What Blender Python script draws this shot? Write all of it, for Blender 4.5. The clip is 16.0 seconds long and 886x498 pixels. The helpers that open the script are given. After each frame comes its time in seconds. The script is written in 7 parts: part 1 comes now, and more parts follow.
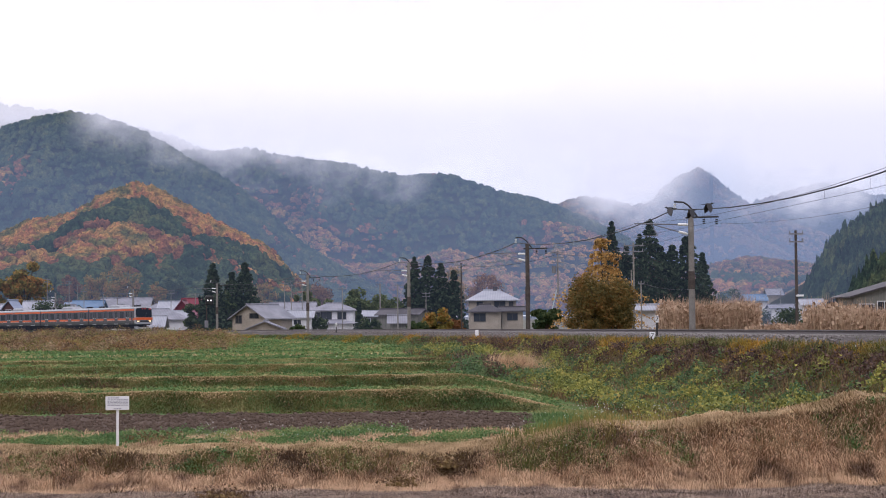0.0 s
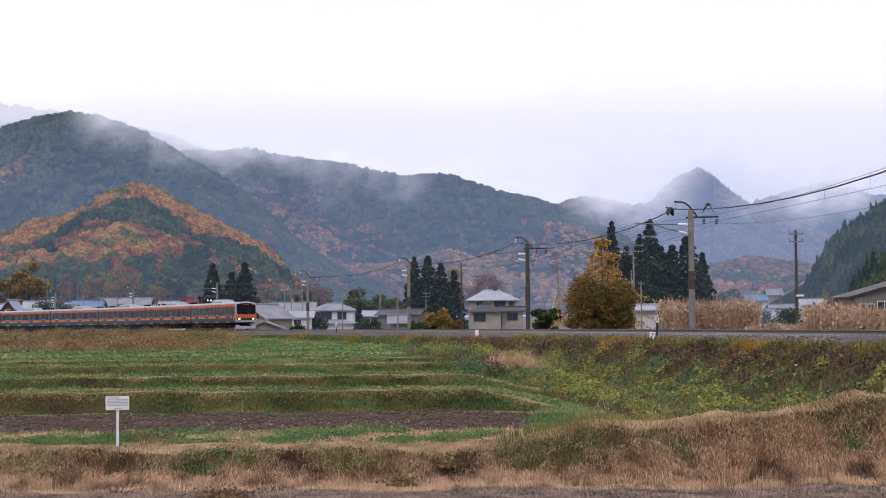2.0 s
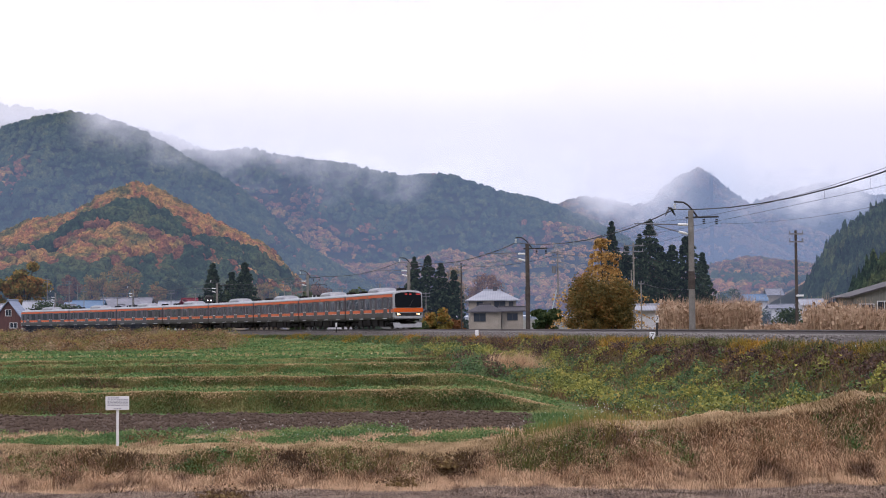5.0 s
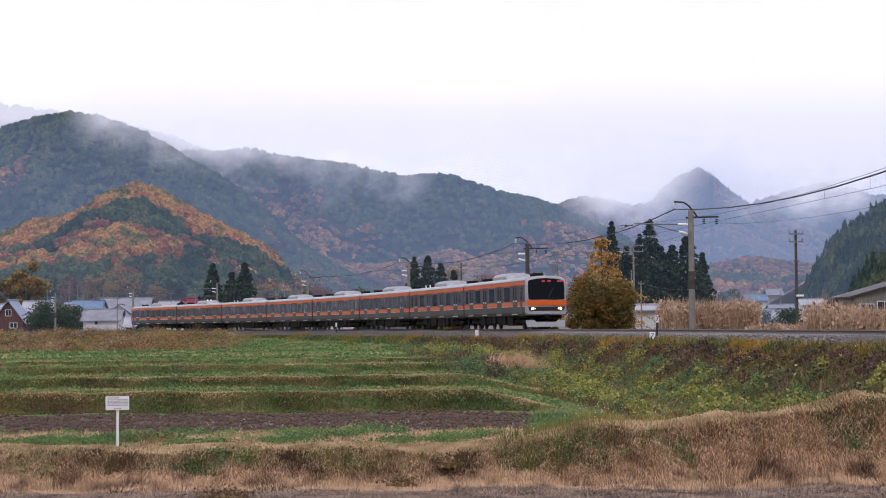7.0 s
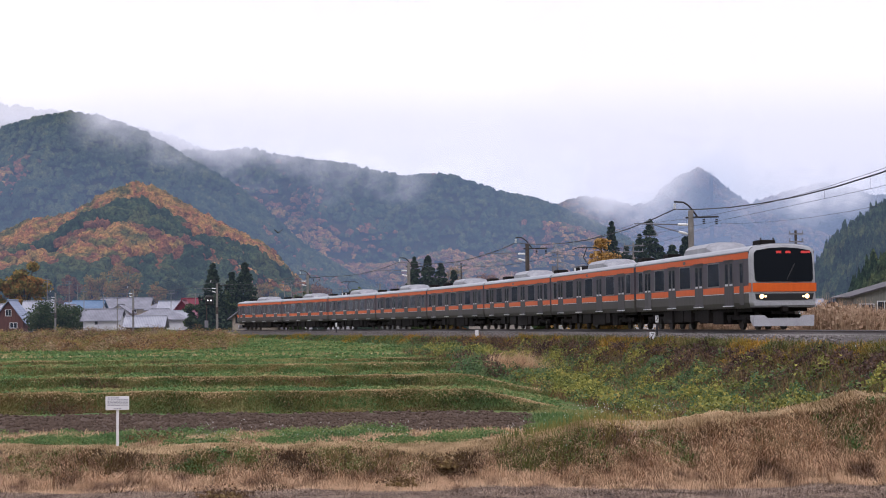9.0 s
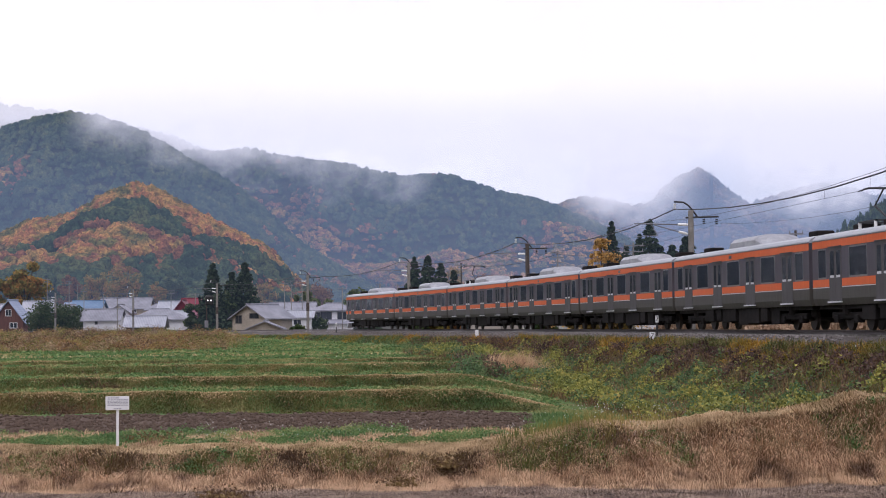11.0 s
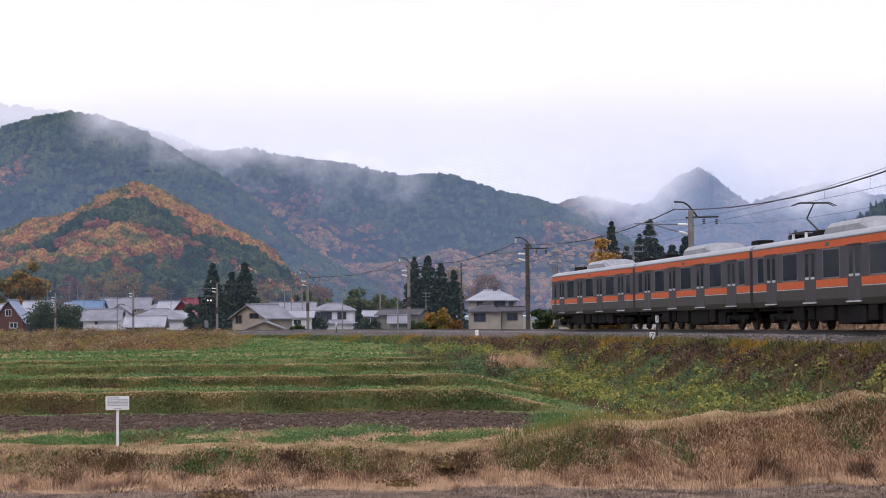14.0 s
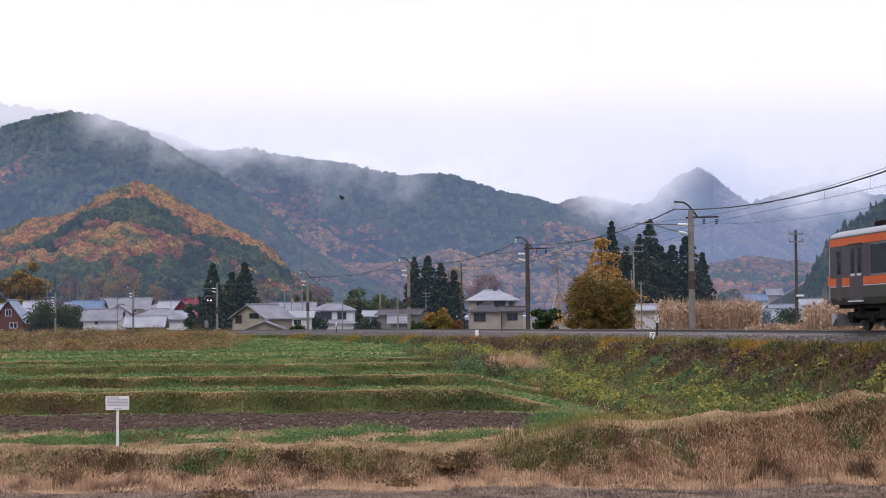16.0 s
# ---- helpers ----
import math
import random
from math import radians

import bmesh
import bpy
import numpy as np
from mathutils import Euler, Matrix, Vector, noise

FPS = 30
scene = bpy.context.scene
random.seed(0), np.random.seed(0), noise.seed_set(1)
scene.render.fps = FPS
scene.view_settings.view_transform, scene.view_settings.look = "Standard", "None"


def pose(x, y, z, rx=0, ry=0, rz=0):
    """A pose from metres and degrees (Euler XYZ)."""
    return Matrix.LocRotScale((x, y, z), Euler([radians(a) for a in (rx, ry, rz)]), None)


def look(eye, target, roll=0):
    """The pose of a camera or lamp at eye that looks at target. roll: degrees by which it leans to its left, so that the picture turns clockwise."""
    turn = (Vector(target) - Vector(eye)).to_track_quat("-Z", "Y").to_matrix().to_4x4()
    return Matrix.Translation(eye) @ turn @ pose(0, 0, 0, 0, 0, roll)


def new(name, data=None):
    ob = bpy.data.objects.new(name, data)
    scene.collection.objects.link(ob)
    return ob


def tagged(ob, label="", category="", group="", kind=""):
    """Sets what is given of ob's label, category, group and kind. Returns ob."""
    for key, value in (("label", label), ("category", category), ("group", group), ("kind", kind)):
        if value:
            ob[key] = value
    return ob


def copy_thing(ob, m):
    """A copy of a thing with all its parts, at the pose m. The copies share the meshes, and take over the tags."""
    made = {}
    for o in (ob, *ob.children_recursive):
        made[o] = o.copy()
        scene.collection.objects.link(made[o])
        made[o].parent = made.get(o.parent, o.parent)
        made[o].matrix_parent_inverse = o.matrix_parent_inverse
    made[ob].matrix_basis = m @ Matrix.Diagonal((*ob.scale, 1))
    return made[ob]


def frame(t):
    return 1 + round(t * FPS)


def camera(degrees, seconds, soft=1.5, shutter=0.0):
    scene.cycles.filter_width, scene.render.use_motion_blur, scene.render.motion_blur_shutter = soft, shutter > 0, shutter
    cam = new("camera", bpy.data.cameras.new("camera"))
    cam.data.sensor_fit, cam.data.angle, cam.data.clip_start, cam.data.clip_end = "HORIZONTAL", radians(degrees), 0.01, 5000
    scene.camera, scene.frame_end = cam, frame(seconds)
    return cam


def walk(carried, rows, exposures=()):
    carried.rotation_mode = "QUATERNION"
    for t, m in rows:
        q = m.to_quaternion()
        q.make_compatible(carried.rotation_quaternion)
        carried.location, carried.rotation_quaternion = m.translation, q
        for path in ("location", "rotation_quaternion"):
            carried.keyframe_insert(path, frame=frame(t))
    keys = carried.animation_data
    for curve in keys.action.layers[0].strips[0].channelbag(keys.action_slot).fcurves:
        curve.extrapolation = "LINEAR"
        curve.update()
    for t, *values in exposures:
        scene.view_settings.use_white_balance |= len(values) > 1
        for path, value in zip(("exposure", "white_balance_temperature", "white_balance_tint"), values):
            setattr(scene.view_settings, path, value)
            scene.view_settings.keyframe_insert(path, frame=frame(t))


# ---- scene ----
EYE = (0.0, 0.0, 0.69)
cam = camera(27.9, 16.0, soft=1.0)
PITCH = math.atan(119 / 3156)
VIEW = look(EYE, (0.0, 100.0, EYE[2] + 100 * math.tan(PITCH)), -0.508)
walk(cam, [(0.0, VIEW), (16.0, VIEW)], exposures=[(0.0, 0.0, 6090, 19), (16.0, 0.0, 6090, 19)])

# ---------------------------------------------------------------- light
SUN_EL, SUN_AZ = radians(48), radians(200)
world = bpy.data.worlds.new("overcast")
scene.world = world
world.use_nodes = True
wn, wl = world.node_tree.nodes, world.node_tree.links
wn.clear()
w_out = wn.new("ShaderNodeOutputWorld")
w_bg = wn.new("ShaderNodeBackground")
w_sky = wn.new("ShaderNodeTexSky")
w_sky.sky_type, w_sky.sun_disc = "NISHITA", False
w_sky.sun_elevation, w_sky.sun_rotation = SUN_EL, SUN_AZ
w_sky.dust_density = 3.0
w_bg2 = wn.new("ShaderNodeBackground")
w_bg.inputs["Strength"].default_value = 0.08
wl.new(w_sky.outputs[0], w_bg.inputs["Color"])
# the closed cloud cover: pale, with broad soft folds
w_tc = wn.new("ShaderNodeTexCoord")
w_map = wn.new("ShaderNodeMapping")
w_map.inputs["Scale"].default_value = (1.6, 1.6, 8.0)
w_map.inputs["Rotation"].default_value = (0.0, 0.25, 0.0)
w_noise = wn.new("ShaderNodeTexNoise")
w_noise.inputs["Scale"].default_value = 2.2
w_noise.inputs["Detail"].default_value = 5.0
w_noise.inputs["Roughness"].default_value = 0.42
w_ramp = wn.new("ShaderNodeValToRGB")
w_ramp.color_ramp.elements[0].position, w_ramp.color_ramp.elements[0].color = 0.34, (0.83, 0.83, 0.865, 1)
w_ramp.color_ramp.elements[1].position, w_ramp.color_ramp.elements[1].color = 0.58, (0.985, 0.965, 1.0, 1)
wl.new(w_tc.outputs["Generated"], w_map.inputs[0])
wl.new(w_map.outputs[0], w_noise.inputs["Vector"])
wl.new(w_noise.outputs[0], w_ramp.inputs[0])
wl.new(w_ramp.outputs[0], w_bg2.inputs["Color"])
w_bg2.inputs["Strength"].default_value = 1.3
w_add = wn.new("ShaderNodeMixShader")
w_add.inputs[0].default_value = 0.92
wl.new(w_bg.outputs[0], w_add.inputs[1])
wl.new(w_bg2.outputs[0], w_add.inputs[2])
wl.new(w_add.outputs[0], w_out.inputs[0])

sun = new("sun", bpy.data.lights.new("sun", "SUN"))
sun.data.energy, sun.data.angle, sun.data.color = 1.0, radians(25), (1.0, 0.97, 0.93)
sun.matrix_basis = look((0, 0, 100), (100 * math.sin(-SUN_AZ), 100 * -math.cos(SUN_AZ) * 1.0, 100 - 100 * math.tan(SUN_EL)))


# ---------------------------------------------------------------- materials
def mat(name):
    m = bpy.data.materials.new(name)
    m.use_nodes = True
    return m, m.node_tree.nodes, m.node_tree.links, m.node_tree.nodes["Principled BSDF"]


def ramp(nodes, stops):
    r = nodes.new("ShaderNodeValToRGB")
    e = r.color_ramp.elements
    while len(e) < len(stops):
        e.new(0.5)
    for el, (p, c) in zip(e, stops):
        el.position, el.color = p, (*c, 1)
    return r


def noise_node(nodes, links, scale, detail=4.0, rough=0.55, stretch=None, coords="Object"):
    tc = nodes.new("ShaderNodeTexCoord")
    n = nodes.new("ShaderNodeTexNoise")
    n.inputs["Scale"].default_value, n.inputs["Detail"].default_value, n.inputs["Roughness"].default_value = scale, detail, rough
    if stretch:
        mp = nodes.new("ShaderNodeMapping")
        mp.inputs["Scale"].default_value = stretch
        links.new(tc.outputs[coords], mp.inputs[0])
        links.new(mp.outputs[0], n.inputs["Vector"])
    else:
        links.new(tc.outputs[coords], n.inputs["Vector"])
    return n


def mixed(nodes, links, fac, a, b, mode="MIX"):
    mx = nodes.new("ShaderNodeMix")
    mx.data_type, mx.blend_type = "RGBA", mode
    for sock, v in ((mx.inputs[0], fac), (mx.inputs[6], a), (mx.inputs[7], b)):
        if hasattr(v, "is_linked"):
            links.new(v, sock)
        else:
            sock.default_value = (*v, 1) if isinstance(v, tuple) else v
    return mx.outputs[2]


def surface(name, stops, scale=6.0, fine=60.0, rough=0.7, metal=0.0, bump=0.2, depth=0.01, stretch=None, spec=0.1):
    """Two scales of colour: a ramp over broad noise, modulated by fine noise, with fine relief."""
    m, n, l, b = mat(name)
    big = noise_node(n, l, scale, 5, 0.6, stretch)
    small = noise_node(n, l, fine, 3, 0.6)
    r = ramp(n, stops)
    l.new(big.outputs[0], r.inputs[0])
    grain = ramp(n, [(0.25, (0.72, 0.72, 0.72)), (0.75, (1.2, 1.2, 1.2))])
    l.new(small.outputs[0], grain.inputs[0])
    l.new(mixed(n, l, 1.0, r.outputs[0], grain.outputs[0], "MULTIPLY"), b.inputs["Base Color"])
    b.inputs["Roughness"].default_value, b.inputs["Metallic"].default_value = rough, metal
    b.inputs["Specular IOR Level"].default_value = spec
    if bump:
        bp = n.new("ShaderNodeBump")
        bp.inputs["Strength"].default_value, bp.inputs["Distance"].default_value = bump, depth
        l.new(small.outputs[0], bp.inputs["Height"])
        l.new(bp.outputs[0], b.inputs["Normal"])
    return m


def leafy(name, stops, patch_scale=0.15, patch=0.6, rough=0.75, through_light=0.25, lo=0.35, hi=0.65):
    """Blades and leaves: colour by island at random, pulled about by broad patches."""
    m, n, l, b = mat(name)
    g = n.new("ShaderNodeNewGeometry")
    big = noise_node(n, l, patch_scale, 3, 0.5)
    spread = n.new("ShaderNodeMapRange")
    spread.inputs[1].default_value, spread.inputs[2].default_value = lo, hi
    l.new(big.outputs[0], spread.inputs[0])
    mx = n.new("ShaderNodeMix")
    mx.inputs[0].default_value = patch
    l.new(g.outputs["Random Per Island"], mx.inputs[2])
    l.new(spread.outputs[0], mx.inputs[3])
    r = ramp(n, stops)
    l.new(mx.outputs[0], r.inputs[0])
    l.new(r.outputs[0], b.inputs["Base Color"])
    b.inputs["Roughness"].default_value = rough
    b.inputs["Specular IOR Level"].default_value = 0.2
    if through_light:
        t = n.new("ShaderNodeBsdfTranslucent")
        l.new(r.outputs[0], t.inputs[0])
        ms = n.new("ShaderNodeMixShader")
        ms.inputs[0].default_value = through_light
        l.new(b.outputs[0], ms.inputs[1])
        l.new(t.outputs[0], ms.inputs[2])
        l.new(ms.outputs[0], n["Material Output"].inputs[0])
    return m


def plain(name, c, rough=0.5, metal=0.0, spec=0.5):
    m, n, l, b = mat(name)
    b.inputs["Base Color"].default_value = (*c, 1)
    b.inputs["Roughness"].default_value, b.inputs["Metallic"].default_value = rough, metal
    b.inputs["Specular IOR Level"].default_value = spec
    return m


def glow(name, c, strength):
    m, n, l, b = mat(name)
    b.inputs["Base Color"].default_value = (*c, 1)
    b.inputs["Emission Color"].default_value = (*c, 1)
    b.inputs["Emission Strength"].default_value = strength
    return m


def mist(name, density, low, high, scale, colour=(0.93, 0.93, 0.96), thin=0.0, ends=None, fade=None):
    """A glowing sheet, a backdrop, painting distant mist or haze: lets the hills through by height and by drifting
    noise.
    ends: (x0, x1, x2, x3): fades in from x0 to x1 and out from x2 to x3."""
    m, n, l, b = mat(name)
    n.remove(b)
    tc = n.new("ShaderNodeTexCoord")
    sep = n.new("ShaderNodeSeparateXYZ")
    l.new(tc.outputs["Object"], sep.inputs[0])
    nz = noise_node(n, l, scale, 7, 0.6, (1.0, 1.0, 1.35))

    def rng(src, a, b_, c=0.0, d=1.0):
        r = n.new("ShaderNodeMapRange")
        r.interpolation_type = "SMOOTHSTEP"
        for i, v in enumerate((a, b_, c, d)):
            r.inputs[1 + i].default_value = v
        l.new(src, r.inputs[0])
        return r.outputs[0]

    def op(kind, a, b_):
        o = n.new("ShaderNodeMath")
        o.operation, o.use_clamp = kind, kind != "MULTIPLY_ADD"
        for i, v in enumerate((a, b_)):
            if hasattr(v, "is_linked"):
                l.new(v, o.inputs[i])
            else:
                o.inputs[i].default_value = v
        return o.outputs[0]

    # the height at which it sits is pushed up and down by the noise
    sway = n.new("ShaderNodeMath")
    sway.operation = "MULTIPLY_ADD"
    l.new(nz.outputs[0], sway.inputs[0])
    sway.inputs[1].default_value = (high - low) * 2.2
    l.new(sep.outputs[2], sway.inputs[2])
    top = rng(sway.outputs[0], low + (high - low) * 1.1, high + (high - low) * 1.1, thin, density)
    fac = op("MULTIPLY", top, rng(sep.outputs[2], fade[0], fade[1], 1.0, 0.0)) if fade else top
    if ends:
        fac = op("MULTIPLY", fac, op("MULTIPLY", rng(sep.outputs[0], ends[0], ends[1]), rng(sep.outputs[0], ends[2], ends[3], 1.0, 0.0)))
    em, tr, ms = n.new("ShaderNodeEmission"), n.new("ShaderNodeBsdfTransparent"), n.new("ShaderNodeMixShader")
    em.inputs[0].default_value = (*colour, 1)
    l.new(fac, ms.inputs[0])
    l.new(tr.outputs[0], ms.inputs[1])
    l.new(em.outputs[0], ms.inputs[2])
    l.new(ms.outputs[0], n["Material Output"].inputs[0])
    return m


SOIL = surface("ploughed_soil", [(0.3, (0.075, 0.052, 0.04)), (0.6, (0.115, 0.082, 0.062)), (0.75, (0.17, 0.13, 0.095))], 4.0, 16, 0.95, bump=0.8, depth=0.05)
# bank ground kept dark: shade in the gaps between tussocks painted into it
SHADE_THATCH = surface("gap_shade_thatch", [(0.3, (0.060, 0.042, 0.028)), (0.5, (0.105, 0.075, 0.045)), (0.7, (0.085, 0.075, 0.032))], 1.1, 14, 0.95, bump=0.7, depth=0.06)
STUBBLE = surface("stubble_field", [(0.3, (0.075, 0.055, 0.045)), (0.5, (0.165, 0.122, 0.094)), (0.7, (0.30, 0.222, 0.165))], 1.4, 12, 0.95, bump=0.9, depth=0.06)
TURF = surface("turf", [(0.28, (0.160, 0.136, 0.060)), (0.45, (0.120, 0.160, 0.051)), (0.6, (0.080, 0.152, 0.051)), (0.75, (0.224, 0.192, 0.085))], 0.35, 10, 0.9, bump=0.6, depth=0.05)
BANK = surface("weedy_bank", [(0.3, (0.06, 0.045, 0.03)), (0.5, (0.07, 0.075, 0.025)), (0.7, (0.12, 0.10, 0.04))], 0.5, 10, 0.9, bump=0.7, depth=0.06)
VILLAGE = surface("village_ground", [(0.3, (0.12, 0.12, 0.06)), (0.6, (0.16, 0.14, 0.09))], 0.2, 8, 0.95)
STONE = surface("ballast_stone", [(0.3, (0.072, 0.064, 0.060)), (0.7, (0.144, 0.128, 0.120))], 3.0, 14, 0.9, bump=1.0, depth=0.06)
STEEL = plain("rail_head", (0.11, 0.095, 0.09), 0.55, 0.0, 0.2)
CONCRETE = surface("concrete", [(0.3, (0.17, 0.16, 0.145)), (0.7, (0.26, 0.245, 0.22))], 1.5, 25, 0.85, bump=0.2)


# ---------------------------------------------------------------- mesh helpers
def mesh_of(name, verts, faces, material, smooth=False):
    me = bpy.data.meshes.new(name)
    verts = np.asarray(verts, dtype=np.float32)
    faces = np.asarray(faces, dtype=np.int32)
    k = faces.shape[1]
    me.vertices.add(len(verts))
    me.vertices.foreach_set("co", verts.ravel())
    me.loops.add(faces.size)
    me.loops.foreach_set("vertex_index", faces.ravel())
    me.polygons.add(len(faces))
    me.polygons.foreach_set("loop_start", np.arange(0, faces.size, k, dtype=np.int32))
    me.polygons.foreach_set("loop_total", np.full(len(faces), k, dtype=np.int32))
    if smooth:
        me.polygons.foreach_set("use_smooth", np.ones(len(faces), dtype=bool))
    me.update(calc_edges=True)
    for mm in (material if isinstance(material, (list, tuple)) else [material]):
        me.materials.append(mm)
    return me


def part(name, bm, material, parent, label="", smooth=False):
    me = bpy.data.meshes.new(name)
    if smooth:
        for f in bm.faces:
            f.smooth = True
    bm.to_mesh(me)
    bm.free()
    me.materials.append(material)
    ob = new(name, me)
    ob.parent = parent
    return tagged(ob, label)


def thing(name, m, label, category, group=""):
    ob = new(name)
    ob.matrix_basis = m
    return tagged(ob, label, category, group)


def box(bm, x0, x1, y0, y1, z0, z1, bevel=0.0):
    r = bmesh.ops.create_cube(bm, size=1.0, matrix=Matrix.LocRotScale(((x0 + x1) / 2, (y0 + y1) / 2, (z0 + z1) / 2), None, (x1 - x0, y1 - y0, z1 - z0)))
    if bevel:
        es = {e for v in r["verts"] for e in v.link_edges}
        bmesh.ops.bevel(bm, geom=list(es), offset=bevel, segments=2, affect="EDGES", profile=0.5)
    return bm


def cyl(bm, a, b, r0, r1=None, seg=8):
    a, b = Vector(a), Vector(b)
    d = b - a
    q = d.to_track_quat("Z", "Y")
    bmesh.ops.create_cone(bm, cap_ends=True, segments=seg, radius1=r0, radius2=r0 if r1 is None else r1, depth=d.length,
                          matrix=Matrix.LocRotScale((a + b) / 2, q, None))
    return bm


def prism(bm, outline, axis, a, b):
    """An outline (pairs) pushed out along an axis from a to b. axis x: pairs are (y, z); axis y: pairs are (x, z); axis z: (x, y)."""
    def at(p, t):
        return {"x": (t, p[0], p[1]), "y": (p[0], t, p[1]), "z": (p[0], p[1], t)}[axis]
    lo, hi = [bm.verts.new(at(p, a)) for p in outline], [bm.verts.new(at(p, b)) for p in outline]
    k = len(outline)
    fs = [bm.faces.new((lo[i], lo[(i + 1) % k], hi[(i + 1) % k], hi[i])) for i in range(k)]
    fs += [bm.faces.new(lo[::-1]), bm.faces.new(hi)]
    bmesh.ops.recalc_face_normals(bm, faces=fs)
    return bm


def tube(name, points, radius, material, parent=None):
    cu = bpy.data.curves.new(name, "CURVE")
    cu.dimensions, cu.bevel_depth, cu.bevel_resolution = "3D", radius, 1
    sp = cu.splines.new("POLY")
    sp.points.add(len(points) - 1)
    for p, c in zip(sp.points, points):
        p.co = (*c, 1)
    cu.materials.append(material)
    ob = new(name, cu)
    ob.parent = parent
    return ob


# ---------------------------------------------------------------- the plan: a railway line on a long curve
GRADE = 0.00515
S0, S1 = -420, 260


def heading(s):
    s = max(-270.0, min(20.0, s))
    return -1.44332 - 0.00108844 * s + 8.23314e-6 * s * s / 2


def lay_line():
    pts = {0: (14.2174, 74.1316)}
    x, y = pts[0]
    for i in range(0, S1):
        h = heading(i + 0.5)
        x, y = x + math.cos(h), y + math.sin(h)
        pts[i + 1] = (x, y)
    x, y = pts[0]
    for i in range(0, S0, -1):
        h = heading(i - 0.5)
        x, y = x - math.cos(h), y - math.sin(h)
        pts[i - 1] = (x, y)
    return np.array([pts[i] for i in range(S0, S1 + 1)])


LINE = lay_line()


def on_line(s, off=0.0, z=0.0):
    """The place at arc length s, off metres to the side of the fields, z above the rails."""
    i = min(max(s - S0, 0.0), len(LINE) - 1.001)
    k = int(i)
    p = LINE[k] + (LINE[k + 1] - LINE[k]) * (i - k)
    h = heading(s)
    return Vector((p[0] + off * math.sin(h), p[1] - off * math.cos(h), GRADE * s + z))


def line_distance(x, y):
    """Distance to the line, signed: positive on the fields' side; and the arc length."""
    x, y = np.asarray(x, float).ravel(), np.asarray(y, float).ravel()
    best, arc, side = np.empty(len(x)), np.empty(len(x)), np.empty(len(x))
    pts = LINE[::2]
    hs = np.array([heading(S0 + 2 * i) for i in range(len(pts))])
    for a in range(0, len(x), 20000):
        q = slice(a, a + 20000)
        dx, dy = x[q, None] - pts[None, :, 0], y[q, None] - pts[None, :, 1]
        k = np.argmin(dx * dx + dy * dy, axis=1)
        i = np.arange(len(k))
        best[q] = np.sqrt(dx[i, k] ** 2 + dy[i, k] ** 2)
        off = dx[i, k] * np.sin(hs[k]) - dy[i, k] * np.cos(hs[k])
        along = dx[i, k] * np.cos(hs[k]) + dy[i, k] * np.sin(hs[k])
        inner = (k > 0) & (k < len(pts) - 1)
        best[q] = np.where(inner, np.abs(off), best[q])
        side[q] = np.sign(off)
        arc[q] = S0 + 2 * k + np.clip(along, -1, 1)
    return best * side, arc


def wavy(x, y, scale, seed=0.0):
    """Cheap smooth noise in about -1..1 for arrays."""
    x, y = x / scale + seed * 7.3, y / scale - seed * 3.1
    return (np.sin(x * 1.7 + 1.3 * np.sin(y * 1.1 + seed)) + np.sin(y * 2.1 + 1.7 * np.sin(x * 0.9 - seed)) + 0.6 * np.sin((x + y) * 3.3 + seed) + 0.4 * np.sin((x - y) * 5.1)) / 3.0


LEFT_Y = [-400, 6, 24, 43.7, 44.4, 45.1, 45.5, 46.6, 48, 62.1, 63, 64.5, 72.1, 73, 74.5, 84.7, 85.5, 87, 95.7, 96.5, 98, 114.5, 116, 118, 141, 235, 420]
LEFT_Z = [-0.95, -0.95, -3.35, -3.5, -3.2, -2.68, -2.6, -2.66, -2.62, -2.6, -2.02, -2.13, -2.17, -1.81, -1.93, -1.97, -1.64, -1.74, -1.77, -1.63, -1.74, -1.82, -1.74, -1.88, -1.9, -1.75, -1.75]


def base_height(x, y):
    u = x / np.maximum(y, 30.0)
    yy = y + 1.2 * wavy(x, y * 0, 9.0, 2.0) * np.clip((y - 40) / 30, 0, 1) + 0.3 * wavy(x, y, 3.0, 5.0) - 0.045 * (x + 8) * np.clip((y - 50) / 20, 0, 1)
    left = np.interp(yy, LEFT_Y, LEFT_Z)
    crest = np.interp(u, [-0.15, 0.005, 0.132, 0.23], [-2.6, -2.3, -2.04, -1.54])
    right = np.interp(yy, [-400, 6, 24, 43.7], [-0.95, -0.95, -3.35, -3.5])
    rise = np.interp(yy, [43.7, 44.4, 45.1, 45.5], [0.0, 0.34, 0.91, 1.0])
    right = np.where(yy > 43.7, -3.5 + rise * (crest + 3.5), right)
    fall = np.clip((yy - 45.5) / 4.5, 0, 1)
    right = np.where(yy > 45.5, crest + fall * (np.interp(u, [0.0, 0.13, 0.2], [-2.62, -2.75, -2.5]) - crest), right)
    k = np.clip((u - 0.005) / 0.07, 0, 1)
    k = k * k * (3 - 2 * k)
    return left * (1 - k) + right * k


